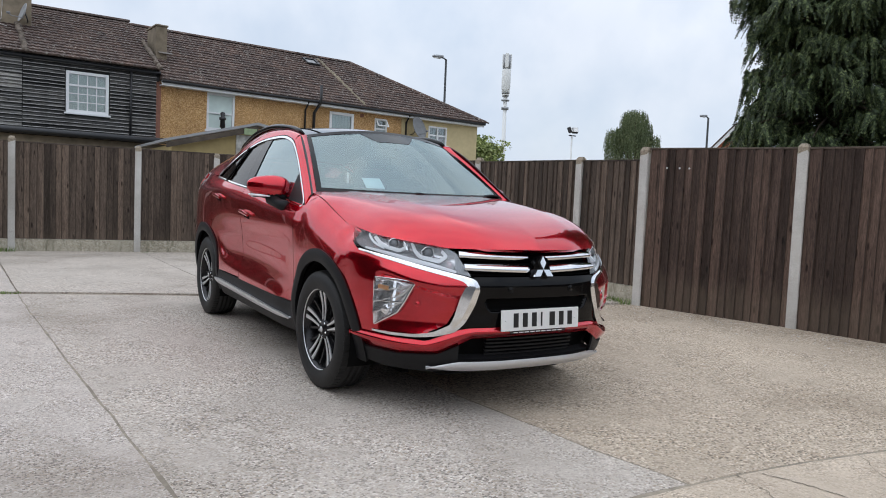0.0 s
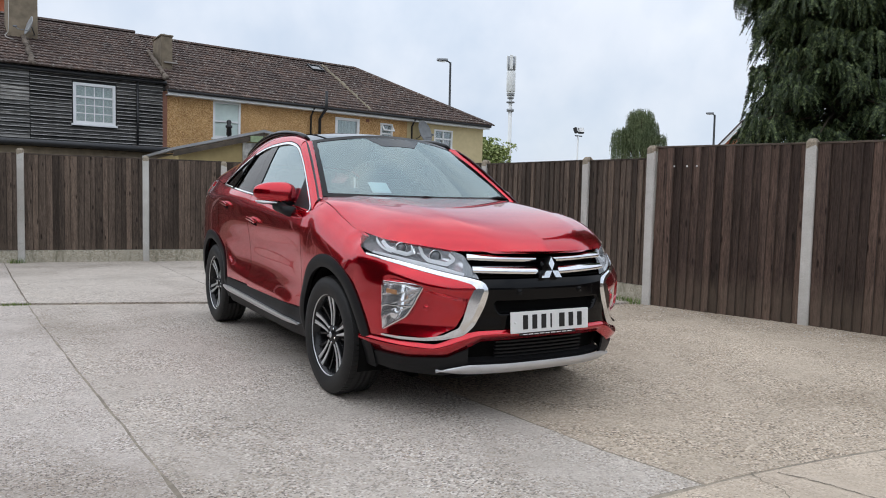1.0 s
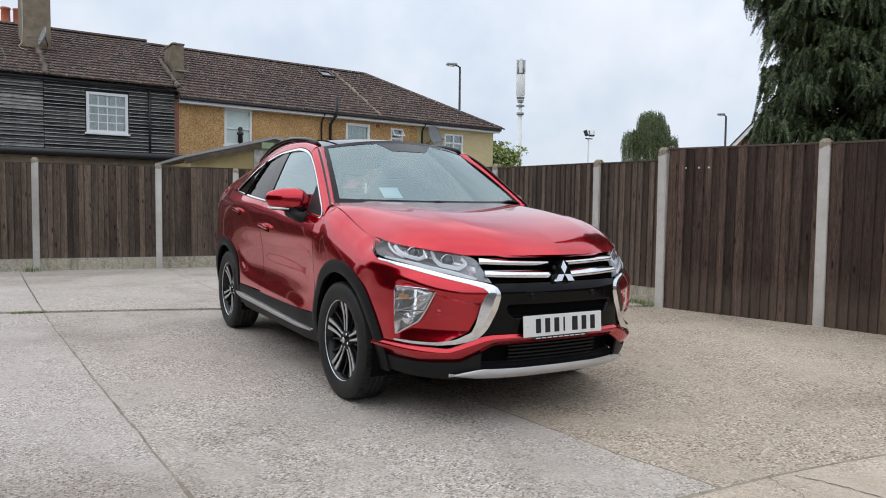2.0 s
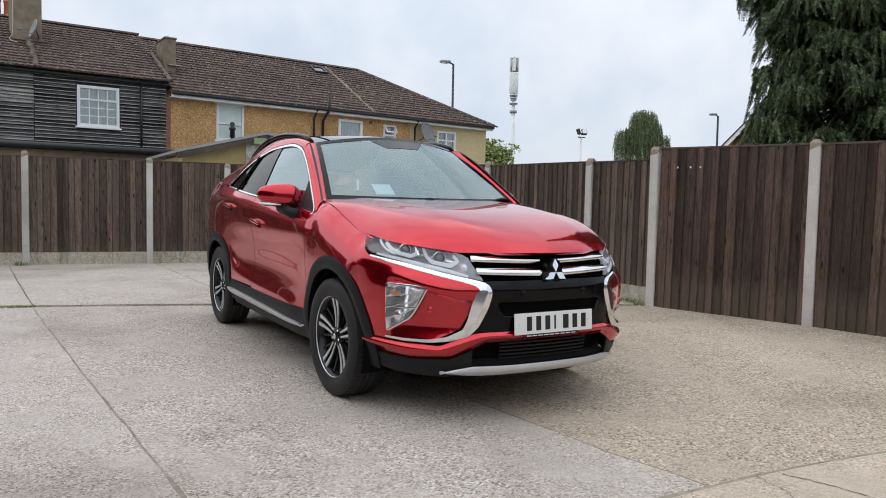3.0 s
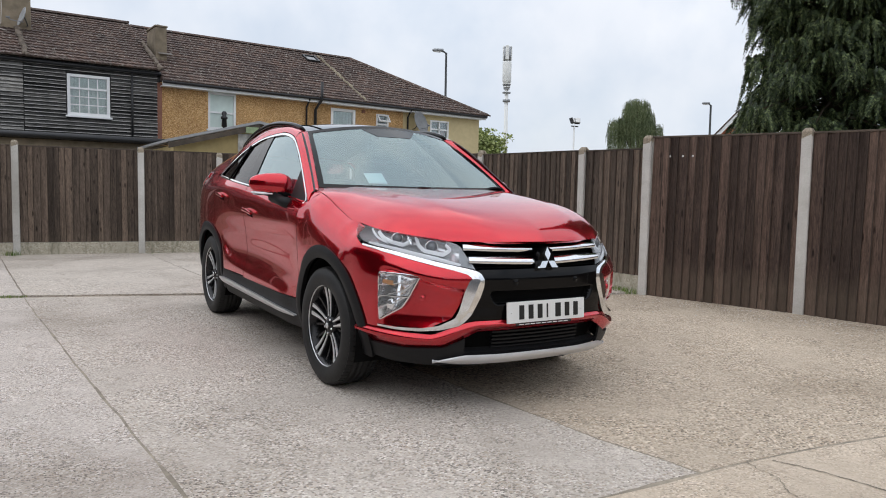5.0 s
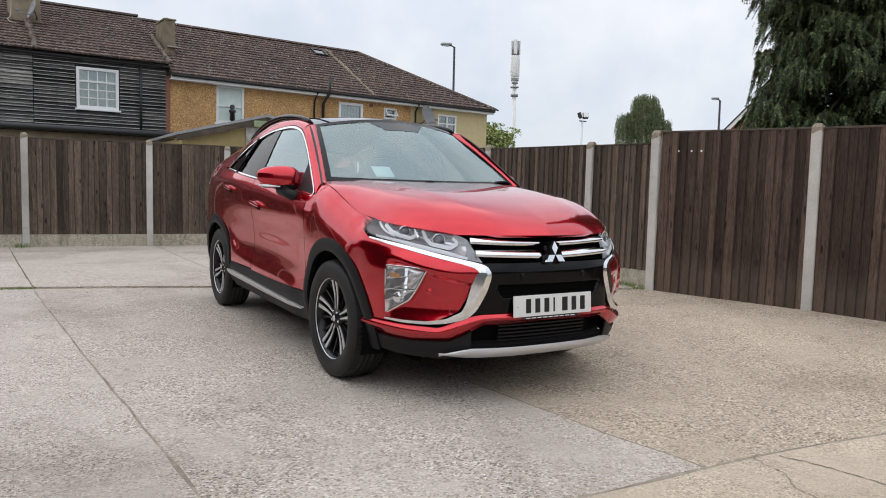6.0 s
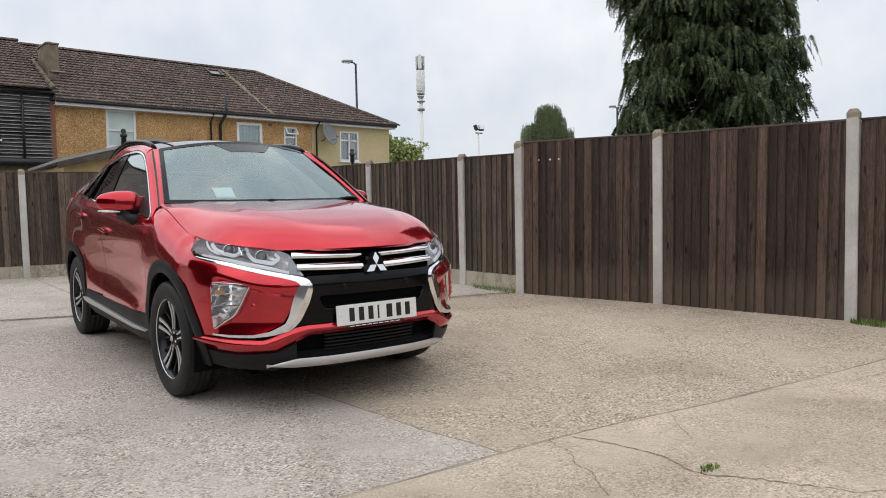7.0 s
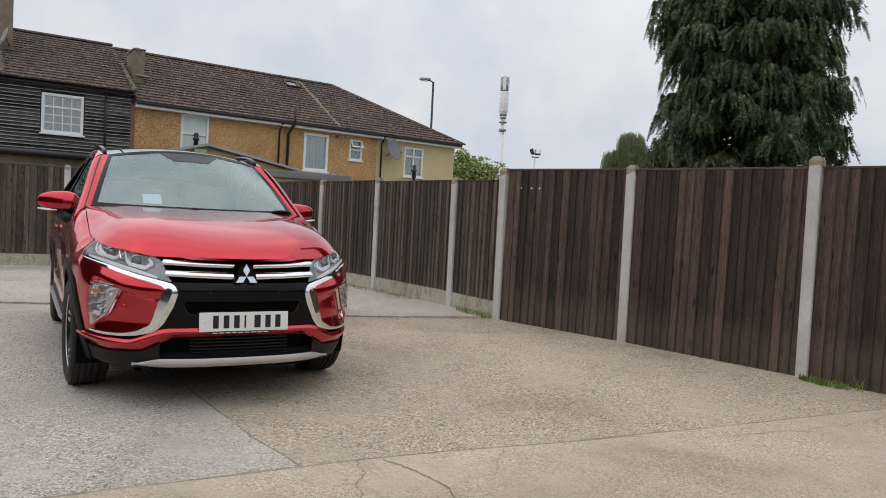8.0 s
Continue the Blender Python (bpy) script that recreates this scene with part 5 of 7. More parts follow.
def ribbon(surf, pts, name, mat, parent=None, label="", n=40, lift=0.012, thick=0.012, mirror=1, across=5, crown=0.35, ridge=None):
    """A trim strip along (a, b, half width) points of a surface, gently crowned."""
    pts = [Vector(p) for p in pts]
    seg = [(q.xy - p.xy).length for p, q in zip(pts, pts[1:])]
    total = sum(seg)
    path = []
    for k in range(n):
        d = total * k / (n - 1)
        i = 0
        while i < len(seg) - 1 and d > seg[i]:
            d -= seg[i]
            i += 1
        path.append(pts[i].lerp(pts[i + 1], min(1, d / seg[i])))
    for _ in range(1):
        path = [path[0]] + [(path[k - 1] + path[k] * 2 + path[k + 1]) / 4 for k in range(1, n - 1)] + [path[-1]]

    def at(u, v):
        k = round(u * (n - 1))
        p = path[k]
        t = (path[min(k + 1, n - 1)] - path[max(k - 1, 0)]).xy.normalized()
        w = p.z * (2 * v - 1)
        q = surf(p.x - t.y * w, p.y + t.x * w, lift + crown * p.z * ((1 - (2 * v - 1) ** 2) if ridge is None else min(v / ridge, (1 - v) / (1 - ridge))))
        return Vector((q[0] * mirror, q[1], q[2]))
    return skin(name, at, lin(0, 1, n), lin(0, 1, across) if ridge is None else [0, ridge * 0.93, ridge, ridge + 0.05, 1], mat, parent, label, thick)


def const(c):
    return lambda a: c


def sstep(a, b, x):
    t = min(1, max(0, (x - a) / (b - a)))
    return t * t * (3 - 2 * t)


# nose in plan, by length along it from the middle
PX = cv((0, 0), (0.2, 0.2), (0.403, 0.4), (0.629, 0.6), (0.83, 0.74), (1.013, 0.82), (1.158, 0.858), (1.42, 0.885), (1.6, 0.893), (2.2, 0.893))
PY = cv((0, -0.955), (0.2, -0.948), (0.403, -0.912), (0.629, -0.81), (0.83, -0.665), (1.013, -0.5), (1.158, -0.36), (1.42, -0.1), (1.6, 0.08), (2.2, 0.68))
R_NOSE = cv((0.2, 0.10), (0.25, 0.065), (0.30, 0.035), (0.36, 0.018), (0.45, 0.008), (0.58, 0), (0.70, 0), (0.755, 0.018), (0.80, 0.045), (0.87, 0.085), (0.95, 0.115))
R_SIDE = cv((0.2, 0.09), (0.25, 0.065), (0.3, 0.05), (0.4, 0.02), (0.6, 0), (0.8, 0.0), (0.88, 0.03), (0.95, 0.105), (1.0, 0.16))


def FRONT(s, z, n=0.0):
    sg = -1 if s < 0 else 1
    s = abs(s)
    w = sstep(0.75, 1.15, s)
    r = R_NOSE(z) * (1 - w) + R_SIDE(z) * w
    e = 0.004
    tx, ty = PX(s + e) - PX(max(0, s - e)), PY(s + e) - PY(max(0, s - e))
    q = math.hypot(tx, ty)
    return (sg * (PX(s) + ty / q * (n - r)), PY(s) - tx / q * (n - r), z)


def s_of_y(y):
    a, b = 0.0, 2.2
    for _ in range(40):
        m = (a + b) / 2
        if PY(m) < y:
            a = m
        else:
            b = m
    return a


# half width of the side, by height, at stations along the car
STATIONS = [(-0.1, cv((0.2, 0.80), (0.25, 0.82), (0.3, 0.835), (0.4, 0.865), (0.6, 0.885), (0.8, 0.885), (0.88, 0.862), (0.95, 0.84), (1.05, 0.80), (1.2, 0.76), (1.6, 0.6))),
            (0.25, cv((0.2, 0.80), (0.3, 0.835), (0.4, 0.862), (0.6, 0.876), (0.8, 0.888), (0.95, 0.876), (1.03, 0.852), (1.09, 0.828), (1.2, 0.785), (1.4, 0.71), (1.54, 0.655), (1.62, 0.60))),
            (0.6, cv((0.2, 0.80), (0.3, 0.835), (0.4, 0.862), (0.5, 0.868), (0.62, 0.862), (0.8, 0.872), (0.94, 0.888), (1.0, 0.880), (1.07, 0.842), (1.2, 0.79), (1.4, 0.715), (1.54, 0.655), (1.62, 0.60))),
            (1.5, cv((0.2, 0.80), (0.3, 0.835), (0.4, 0.862), (0.5, 0.866), (0.64, 0.854), (0.8, 0.866), (0.96, 0.888), (1.03, 0.887), (1.14, 0.846), (1.3, 0.778), (1.45, 0.712), (1.56, 0.650), (1.62, 0.60))),
            (2.25, cv((0.2, 0.80), (0.3, 0.84), (0.45, 0.874), (0.62, 0.872), (0.8, 0.884), (1.0, 0.902), (1.10, 0.898), (1.2, 0.842), (1.35, 0.765), (1.5, 0.68), (1.6, 0.60))),
            (2.67, cv((0.2, 0.80), (0.3, 0.85), (0.45, 0.882), (0.7, 0.896), (0.9, 0.903), (1.08, 0.895), (1.22, 0.828), (1.35, 0.75), (1.5, 0.64), (1.6, 0.58))),
            (3.05, cv((0.2, 0.78), (0.3, 0.83), (0.45, 0.862), (0.7, 0.88), (0.9, 0.88), (1.08, 0.868), (1.22, 0.80), (1.35, 0.715), (1.45, 0.62), (1.6, 0.55))),
            (3.38, cv((0.2, 0.62), (0.3, 0.70), (0.5, 0.75), (0.9, 0.77), (1.1, 0.765), (1.22, 0.72), (1.3, 0.65), (1.6, 0.5)))]


STATIONS = [(y, lambda z, w=PX(s_of_y(y)): w - R_SIDE(z)) for y in (-0.56, -0.45, -0.34, -0.22)] + STATIONS
F_HI = cv((-0.33, 0.905), (-0.26, 0.942), (-0.2, 0.964), (-0.15, 0.976), (-0.06, 1.004), (0.05, 1.039), (0.15, 1.075), (0.25, 1.103), (0.35, 1.122), (0.445, 1.140))
F_XE = cv((-0.33, 0.777), (0.1, 0.779), (0.25, 0.777), (0.445, 0.760))
F_BULGE = cv((0.0, 0.0), (0.015, 0.026), (0.04, 0.052), (0.08, 0.078), (0.14, 0.098), (0.22, 0.106), (0.35, 0.105), (0.5, 0.092), (0.7, 0.07))


def WING_HI(y):
    return F_HI(y) if y < 0.30 else F_HI(0.30) + (BELT(0.36) + 0.012 - F_HI(0.30)) * min(1, (y - 0.30) / 0.06) + (BELT(y) - BELT(0.36) - 0.012 * sstep(0.36, 0.44, y) if y > 0.36 else 0)


def WING(y, z, n=0.0):
    """The front wing: its shoulder follows the bonnet's edge."""
    a = F_XE(y) + F_BULGE(max(0, F_HI(y) - z))
    b = SIDE(y, z)[0]
    w = sstep(-0.16, -0.33, y) + sstep(0.22, 0.44, y) * sstep(0.02, 0.10, F_HI(y) - z)
    return (a * (1 - w) + b * w + n, y, z)


CREASE = cv((0.45, 0.45), (0.68, 0.470), (0.97, 0.497), (1.37, 0.512), (1.82, 0.546), (2.07, 0.585), (2.2, 0.645), (2.4, 0.76))


def SIDE(y, z, n=0.0):
    ys = [a for a, _ in STATIONS]
    k = min(max(int(np.searchsorted(ys, y)) - 1, 0), len(ys) - 2)
    lo_k, hi_k = max(0, k - 1), min(len(ys) - 1, k + 2)
    f = cv(*[(STATIONS[j][0], STATIONS[j][1](z)) for j in range(lo_k, hi_k + 1)])
    c = CREASE(y)
    flare = 0.020 * sstep(c + 0.05, c - 0.045, z) * sstep(0.5, 0.75, y) * sstep(2.36, 2.15, y)
    return (f(y) + flare + n, y, z)


AXLE_F, AXLE_R, WR, ARCH = 0.0, 2.67, 0.345, 0.462


def arch_z(y, axle, r=ARCH):
    d = abs(y - axle)
    return WR + math.sqrt(r * r - d * d) if d < r else 0.0


BELT = cv((0.36, 1.045), (0.6, 1.066), (1.7, 1.150), (2.5, 1.218), (3.0, 1.262), (3.38, 1.20))
WTOP = cv((0.36, 1.050), (0.6, 1.215), (0.85, 1.385), (1.08, 1.495), (1.35, 1.533), (1.7, 1.522), (2.1, 1.445), (2.4, 1.300), (2.52, 1.222))
ROOF_Z = cv((1.0, 1.52), (1.1, 1.543), (1.35, 1.583), (1.7, 1.60), (2.1, 1.578), (2.6, 1.50), (3.06, 1.40))
ROOF_X = cv((1.0, 0.572), (1.1, 0.578), (1.7, 0.595), (2.2, 0.58), (3.06, 0.53))
BON_ZC = cv((-0.96, 0.955), (-0.93, 0.965), (-0.8, 0.998), (-0.62, 1.040), (-0.35, 1.092), (0.0, 1.130), (0.3, 1.150), (0.5, 1.158))
BON_K = cv((-0.93, 0.18), (-0.65, 0.18), (-0.5, 0.15), (-0.3, 0.122), (-0.15, 0.107), (-0.06, 0.093), (0.05, 0.074), (0.15, 0.051), (0.25, 0.034), (0.45, 0.011))
BON_F = cv((0, -0.925), (0.25, -0.888), (0.455, -0.79), (0.56, -0.72), (0.70, -0.545), (0.75, -0.42), (0.768, -0.3), (0.776, -0.12))
BON_R = cv((0, 0.30), (0.4, 0.335), (0.776, 0.44))


BON_E = cv((0, 0.893), (0.25, 0.893), (0.469, 0.890), (0.56, 0.902), (0.70, 0.925), (0.75, 0.938), (0.78, 0.965))


def BON_TOP(ax, y):
    xc = 0.36 + 0.20 * (y + 0.9) / 1.3
    return BON_ZC(y) - BON_K(y) * (ax / 0.75) ** 7 + 0.006 * sstep(xc + 0.05, xc - 0.05, ax) * sstep(-0.9, -0.5, y)


def BONNET(x, y, n=0.0):
    """A broad dome with a lip rolled down to the grille and headlamps."""
    ax = abs(x)
    lip = (BON_TOP(ax, BON_F(ax)) - BON_E(ax)) * (1 - sstep(0.735, 0.77, ax))
    return (x, y, BON_TOP(ax, y) - lip * math.exp(-max(0.0, y - BON_F(ax)) / 0.085) + n)


def SCREEN_AT(u, v, n=0.0):
    x = u * (0.730 * (1 - v) + 0.570 * v)
    y = (0.315 + 0.145 * u * u) * (1 - v) + (0.995 + 0.10 * u * u) * v
    z = (1.137 + 0.010 * u * u) * (1 - v) + (1.603 - 0.062 * u * u) * v + 0.016 * math.sin(math.pi * v)
    return (x, y - 0.55 * n, z + 0.8 * n)


def smax(*fs):
    return lambda a: max(f(a) for f in fs)


# bonnet
skin("bonnet", lambda u, v: BONNET(u * 0.771, BON_F(abs(u) * 0.771) + (BON_R(abs(u) * 0.771) - BON_F(abs(u) * 0.771)) * v),
     [k / 36 for k in range(-36, 37)], [0, 0.008, 0.018, 0.03, 0.045, 0.065, 0.09, 0.12] + lin(0.16, 1, 18), PAINT, car, "", 0.02)

for sg in (1, -1):
    # fender, doors, rear quarter
    strip(WING, -0.33, 0.445, smax(lambda y: arch_z(y, AXLE_F), const(0.40)), WING_HI, 44, 30, "front_wing", PAINT, mirror=sg)
    front_door = strip(SIDE, 0.452, 1.612, const(0.44), lambda y: BELT(y) - 0.002, 34, 40, "front_door", PAINT, mirror=sg)
    rear_door = strip(SIDE, 1.620, 2.44, smax(lambda y: arch_z(y, AXLE_R) + 0.004, const(0.455)), lambda y: BELT(y) - 0.002, 30, 40, "rear_door", PAINT, mirror=sg)
    strip(SIDE, 2.448, 3.375, smax(lambda y: arch_z(y, AXLE_R), const(0.42)), BELT, 32, 20, "rear_wing", PAINT, mirror=sg)

    # pillar, cant rail and rear pillar between the window line and the roof
    def cant(u, v, sg=sg):
        y = 1.02 + (3.10 - 1.02) * u
        yr = 1.095 + (3.10 - 1.095) * u
        z0 = WTOP(y) + 0.012 if y < 2.5 else max(WTOP(y) + 0.012 - (y - 2.5) * 0.0, BELT(y) + 0.004)
        a = Vector(SIDE(y, z0))
        b = Vector((ROOF_X(yr), yr, ROOF_Z(yr)))
        p = a.lerp(b, v) + Vector((0.35, 0, 0.9)) * 0.022 * math.sin(math.pi * v)
        return Vector((p.x * sg, p.y, p.z))

    skin("cant_rail", cant, lin(0, 1, 40), lin(0, 1, 8), PAINT, car, "", 0.012)

    def pillar(u, v, sg=sg):
        b = Vector(SCREEN_AT(1.0, u))
        y = 0.360 + (1.02 - 0.360) * u
        a = Vector(SIDE(y, WTOP(y) + 0.012))
        p = a.lerp(b, v) + Vector((0.5, -0.3, 0.8)) * 0.018 * math.sin(math.pi * v)
        return Vector((p.x * sg, p.y, p.z))

    def pillar_foot(u, v, sg=sg):
        y = 0.296 + 0.064 * u
        a = Vector(WING(y, WING_HI(y)))
        b = Vector(WING(0.296, WING_HI(0.296))).lerp(Vector(SCREEN_AT(1.0, 0.0)), u)
        p = a.lerp(b, v) + Vector((0.5, -0.2, 0.8)) * 0.012 * u * math.sin(math.pi * v)
        return Vector((p.x * sg, p.y, p.z))

    skin("pillar_foot", pillar_foot, lin(0, 1, 10), lin(0, 1, 7), PAINT, car, "", 0.004)
    skin("front_pillar", pillar, lin(0, 1, 20), lin(0, 1, 7), PAINT, car, "", 0.012)

    # painted flange under the gap between bonnet and wing
    def flange(u, v, sg=sg):
        y = -0.33 + 0.755 * u
        a = Vector(BONNET(0.768, y))
        b = Vector(WING(y, WING_HI(y)))
        p = a.lerp(b, v) - Vector((0, 0, 0.005))
        return Vector((p.x * sg, p.y, p.z))
    skin("bonnet_flange", flange, lin(0, 1, 34), lin(0, 1, 3), PAINT, car, "", 0.0)
    # shut line between bonnet and wing: a dark tube for the gap's shade
    ys = lin(-0.17, 0.43, 30)
    tube("shut_line", [((F_XE(y) - 0.0040) * sg, y, F_HI(y) - 0.0035) for y in ys], 0.0032, DARK, car, 6)

    # side glass
    strip(SIDE, 0.69, 1.55, lambda y: BELT(y) + 0.006, lambda y: WTOP(y) - 0.012, 24, 10, "front_side_window", SIDEGLASS, mirror=sg, thick=0.0, off=lambda a, b, u, v: -0.012, label="clear front side window")
    strip(SIDE, 1.70, 2.49, lambda y: BELT(y) + 0.006, lambda y: max(WTOP(y) - 0.012, BELT(y) + 0.008), 20, 10, "rear_side_window", PRIVACY, mirror=sg, thick=0.0, off=lambda a, b, u, v: -0.012, label="dark privacy glass")
    strip(SIDE, 1.545, 1.705, lambda y: BELT(y) + 0.002, lambda y: WTOP(y) - 0.004, 4, 8, "centre_pillar", PIANO, mirror=sg, off=lambda a, b, u, v: -0.006, label="gloss black pillar cover")
    strip(SIDE, 0.375, 0.70, lambda y: BELT(y) + 0.002, lambda y: max(WTOP(y) - 0.006, BELT(y) + 0.004), 12, 8, "mirror_sail", CLAD, mirror=sg, off=lambda a, b, u, v: -0.006)
    tube("window_divider", [tuple(Vector((q[0] * sg, q[1], q[2]))) for q in (SIDE(2.16, BELT(2.16)), SIDE(2.02, WTOP(2.02)))], 0.010, PIANO, car, 6)

    # bright window trim
    trim_pts = [(y, BELT(y) + 0.002, 0.008) for y in lin(2.5, 0.37, 18)] + [(y, WTOP(y) - 0.001, 0.0085) for y in lin(0.40, 2.5, 30)]
    ribbon(SIDE, trim_pts, "window_trim", CHROME, car, "bright chrome window surround", 90, 0.001, 0.008, sg, 4, 0.2)

    ribbon(SIDE, [(y, WTOP(y) + 0.012, 0.034) for y in lin(0.42, 2.4, 24)], "pillar_trim", CABIN, car, "dark inner pillar trim", 60, -0.034, 0.006, sg, 4, 0.0)

    # bumper corner with its folded-in scoop
    CH_TOP = pl((0.40, 0.722), (0.45, 0.733), (1.08, 0.850), (1.105, 0.857), (1.19, 0.898), (1.30, 0.95))
    CH_LOW = pl((0.43, 0.66), (0.50, 0.57), (0.54, 0.50), (0.66, 0.450), (0.93, 0.446), (0.94, 0.432), (1.3, 0.44))

    def b_off(a, b, u, v):
        crease = 0.755 - 0.10 * sstep(1.0, 0.4, a)
        scoop = sstep(crease + 0.004, crease - 0.035, b) * sstep(0.98, 0.86, a) * sstep(0.40, 0.52, b)
        return -0.032 * scoop + 0.006 * sstep(0.98, 0.90, a) * sstep(crease - 0.01, crease + 0.02, b)

    strip(FRONT, 0.432, 1.187, smax(CH_LOW, lambda s: arch_z(PY(s), AXLE_F)), CH_TOP, 44, 30, "bumper_corner", PAINT, mirror=sg, off=b_off)
    # red lower bar and black apron
    R_HI = pl((0, 0.497), (0.42, 0.490), (0.47, 0.482), (0.64, 0.416), (0.93, 0.428), (1.14, 0.436))
    R_LO = pl((0, 0.443), (0.40, 0.434), (0.58, 0.350), (0.8, 0.338), (1.14, 0.350))
    strip(FRONT, 0.0, 1.125, R_LO, R_HI, 46, 12, "lower_bumper_bar", PAINT, mirror=sg, thick=0.02, off=lambda a, b, u, v: -0.016 + 0.036 * sstep(-0.2, 0.72, v) - 0.018 * sstep(0.66, 1.0, v))
    strip(FRONT, 0.47, 1.12, pl((0.47, 0.27), (0.6, 0.245), (0.9, 0.25), (1.12, 0.275)), lambda a: R_LO(a) - 0.004, 24, 8, "apron", CLAD, mirror=sg, label="black plastic apron")

    # headlamp
    HL_HI = pl((0.415, 0.754), (0.50, 0.872), (0.55, 0.888), (0.65, 0.904), (0.83, 0.922), (1.013, 0.936), (1.158, 0.955), (1.313, 0.970))
    HL_LO = pl((0.415, 0.748), (1.08, 0.862), (1.13, 0.874), (1.20, 0.908), (1.313, 0.967))
    lamp = new("headlamp")
    lamp.parent = car
    tagged(lamp, "clear headlamp with twin projectors and a white light strip")
    strip(FRONT, 0.415, 1.313, HL_LO, HL_HI, 44, 8, "lens", LENS, lamp, mirror=sg, thick=0.0, off=lambda a, b, u, v: 0.003)
    strip(FRONT, 0.42, 1.30, lambda a: HL_LO(a) + 0.004, lambda a: HL_HI(a) - 0.004, 36, 8, "bowl", LAMPGREY, lamp, mirror=sg, thick=0.0,
          off=lambda a, b, u, v: -0.012 - 0.050 * math.sin(math.pi * min(1, max(0, v))) * sstep(0.42, 0.6, a))
    strip(FRONT, 0.42, 0.505, lambda a: HL_LO(a) + 0.006, lambda a: HL_HI(a) - 0.006, 10, 5, "inner_panel", GREYSTEEL, lamp, mirror=sg, thick=0.0, off=lambda a, b, u, v: -0.010)
    ribbon(FRONT, [(0.50, 0.774, 0.006), (0.63, 0.802, 0.010), (0.77, 0.823, 0.010), (0.91, 0.846, 0.008), (1.06, 0.867, 0.005)], "light_guide", DRL, lamp, "white daytime light strip", 30, -0.006, 0.02, sg, 4)
    ribbon(FRONT, [(1.11, 0.938, 0.004), (1.01, 0.890, 0.005), (0.95, 0.870, 0.004)], "light_guide", DRL, lamp, "", 14, -0.010, 0.02, sg, 4)
    for hook in ([(1.045, 0.926, 0.007), (0.985, 0.895, 0.009), (0.93, 0.876, 0.010), (0.85, 0.862, 0.010), (0.815, 0.880, 0.009), (0.83, 0.900, 0.006)],
                 [(0.78, 0.906, 0.007), (0.75, 0.864, 0.009), (0.71, 0.838, 0.010), (0.595, 0.822, 0.011), (0.555, 0.846, 0.010), (0.585, 0.872, 0.007)]):
        ribbon(FRONT, hook, "bezel", DRL, lamp, "pale hooked light guide round the projector", 40, -0.012, 0.03, sg, 4)
    ribbon(FRONT, [(0.84, 0.915, 0.004), (0.80, 0.868, 0.006)], "divider", FOGMIRROR, lamp, "", 8, -0.012, 0.03, sg, 3)
    for s0, z0, rr in ((0.672, 0.860, 0.026), (0.905, 0.895, 0.023)):
        c = Vector(FRONT(s0, z0, -0.022))
        c.x *= sg
        d = Vector(FRONT(s0, z0, 0.0))
        d.x *= sg
        axis = Vector((0.25 * sg, -1, 0)).normalized()
        mm = Matrix.Translation(c) @ axis.to_track_quat("X", "Z").to_matrix().to_4x4()
        bm = bmesh.new()
        add_lathe(bm, [(-0.02, rr * 1.25), (0.008, rr * 1.3), (0.012, rr * 1.22), (0.004, rr * 1.02), (-0.02, rr)], 24, mm)
        part("projector_ring", bm, CHROME, lamp, "", True)
        bm = bmesh.new()
        add_lathe(bm, [(-0.012, rr), (0.0, rr * 0.96), (0.010, rr * 0.75), (0.016, rr * 0.42), (0.018, 0.001)], 24, mm)
        part("projector_lens", bm, BULB, lamp, "dark domed projector lens", True)

    # chrome sweep under the headlamp and round the scoop
    ribbon(FRONT, [(1.09, 0.857, 0.004), (0.87, 0.822, 0.009), (0.70, 0.792, 0.010), (0.54, 0.762, 0.011), (0.455, 0.742, 0.014), (0.412, 0.716, 0.030), (0.412, 0.696, 0.040), (0.437, 0.630, 0.044), (0.474, 0.535, 0.033), (0.508, 0.488, 0.023), (0.60, 0.454, 0.012), (0.70, 0.440, 0.008), (0.84, 0.438, 0.007), (0.955, 0.442, 0.005)],
           "chrome_sweep", CHROME, car, "wide chrome sweep framing the nose", 110, 0.006, 0.03, sg, 7, 0.15, 0.36)
    # fog and turn lamp
    fog = new("fog_lamp")
    fog.parent = car
    tagged(fog, "tall clear fog and indicator lamp unit")
    FG_LO = pl((0.715, 0.700), (0.765, 0.610), (0.80, 0.556), (0.945, 0.474))
    FG_HI = pl((0.715, 0.712), (0.80, 0.718), (0.945, 0.720))
    strip(FRONT, 0.715, 0.945, FG_LO, FG_HI, 12, 14, "lens", LENS, fog, mirror=sg, thick=0.0, off=lambda a, b, u, v: 0.001 + 0.013 * u)
    strip(FRONT, 0.717, 0.943, lambda a: FG_LO(a) + 0.002, lambda a: FG_HI(a) - 0.002, 17, 33, "bowl", FOGMIRROR, fog, mirror=sg, thick=0.0,
          off=lambda a, b, u, v: -0.003 + 0.013 * u - 0.011 * (round(v * 32) % 8) / 7 - 0.005 * (round(u * 16) % 8) / 7 - 0.004 * math.sin(9 * u + 5 * v)).data.polygons.foreach_set("use_smooth", [False] * (16 * 32))
    ribbon(FRONT, [(0.713, 0.706, 0.004), (0.763, 0.608, 0.005), (0.80, 0.552, 0.005), (0.945, 0.470, 0.003), (0.950, 0.722, 0.003), (0.80, 0.721, 0.003), (0.713, 0.714, 0.003)], "lamp_rim", CHROME, fog, "", 90, 0.001, 0.03, sg, 3)
    ribbon(FRONT, [(0.855, 0.672, 0.012), (0.915, 0.676, 0.012)], "turn_signal", AMBER, fog, "amber indicator bulb area", 8, 0.006, 0.01, sg, 3)
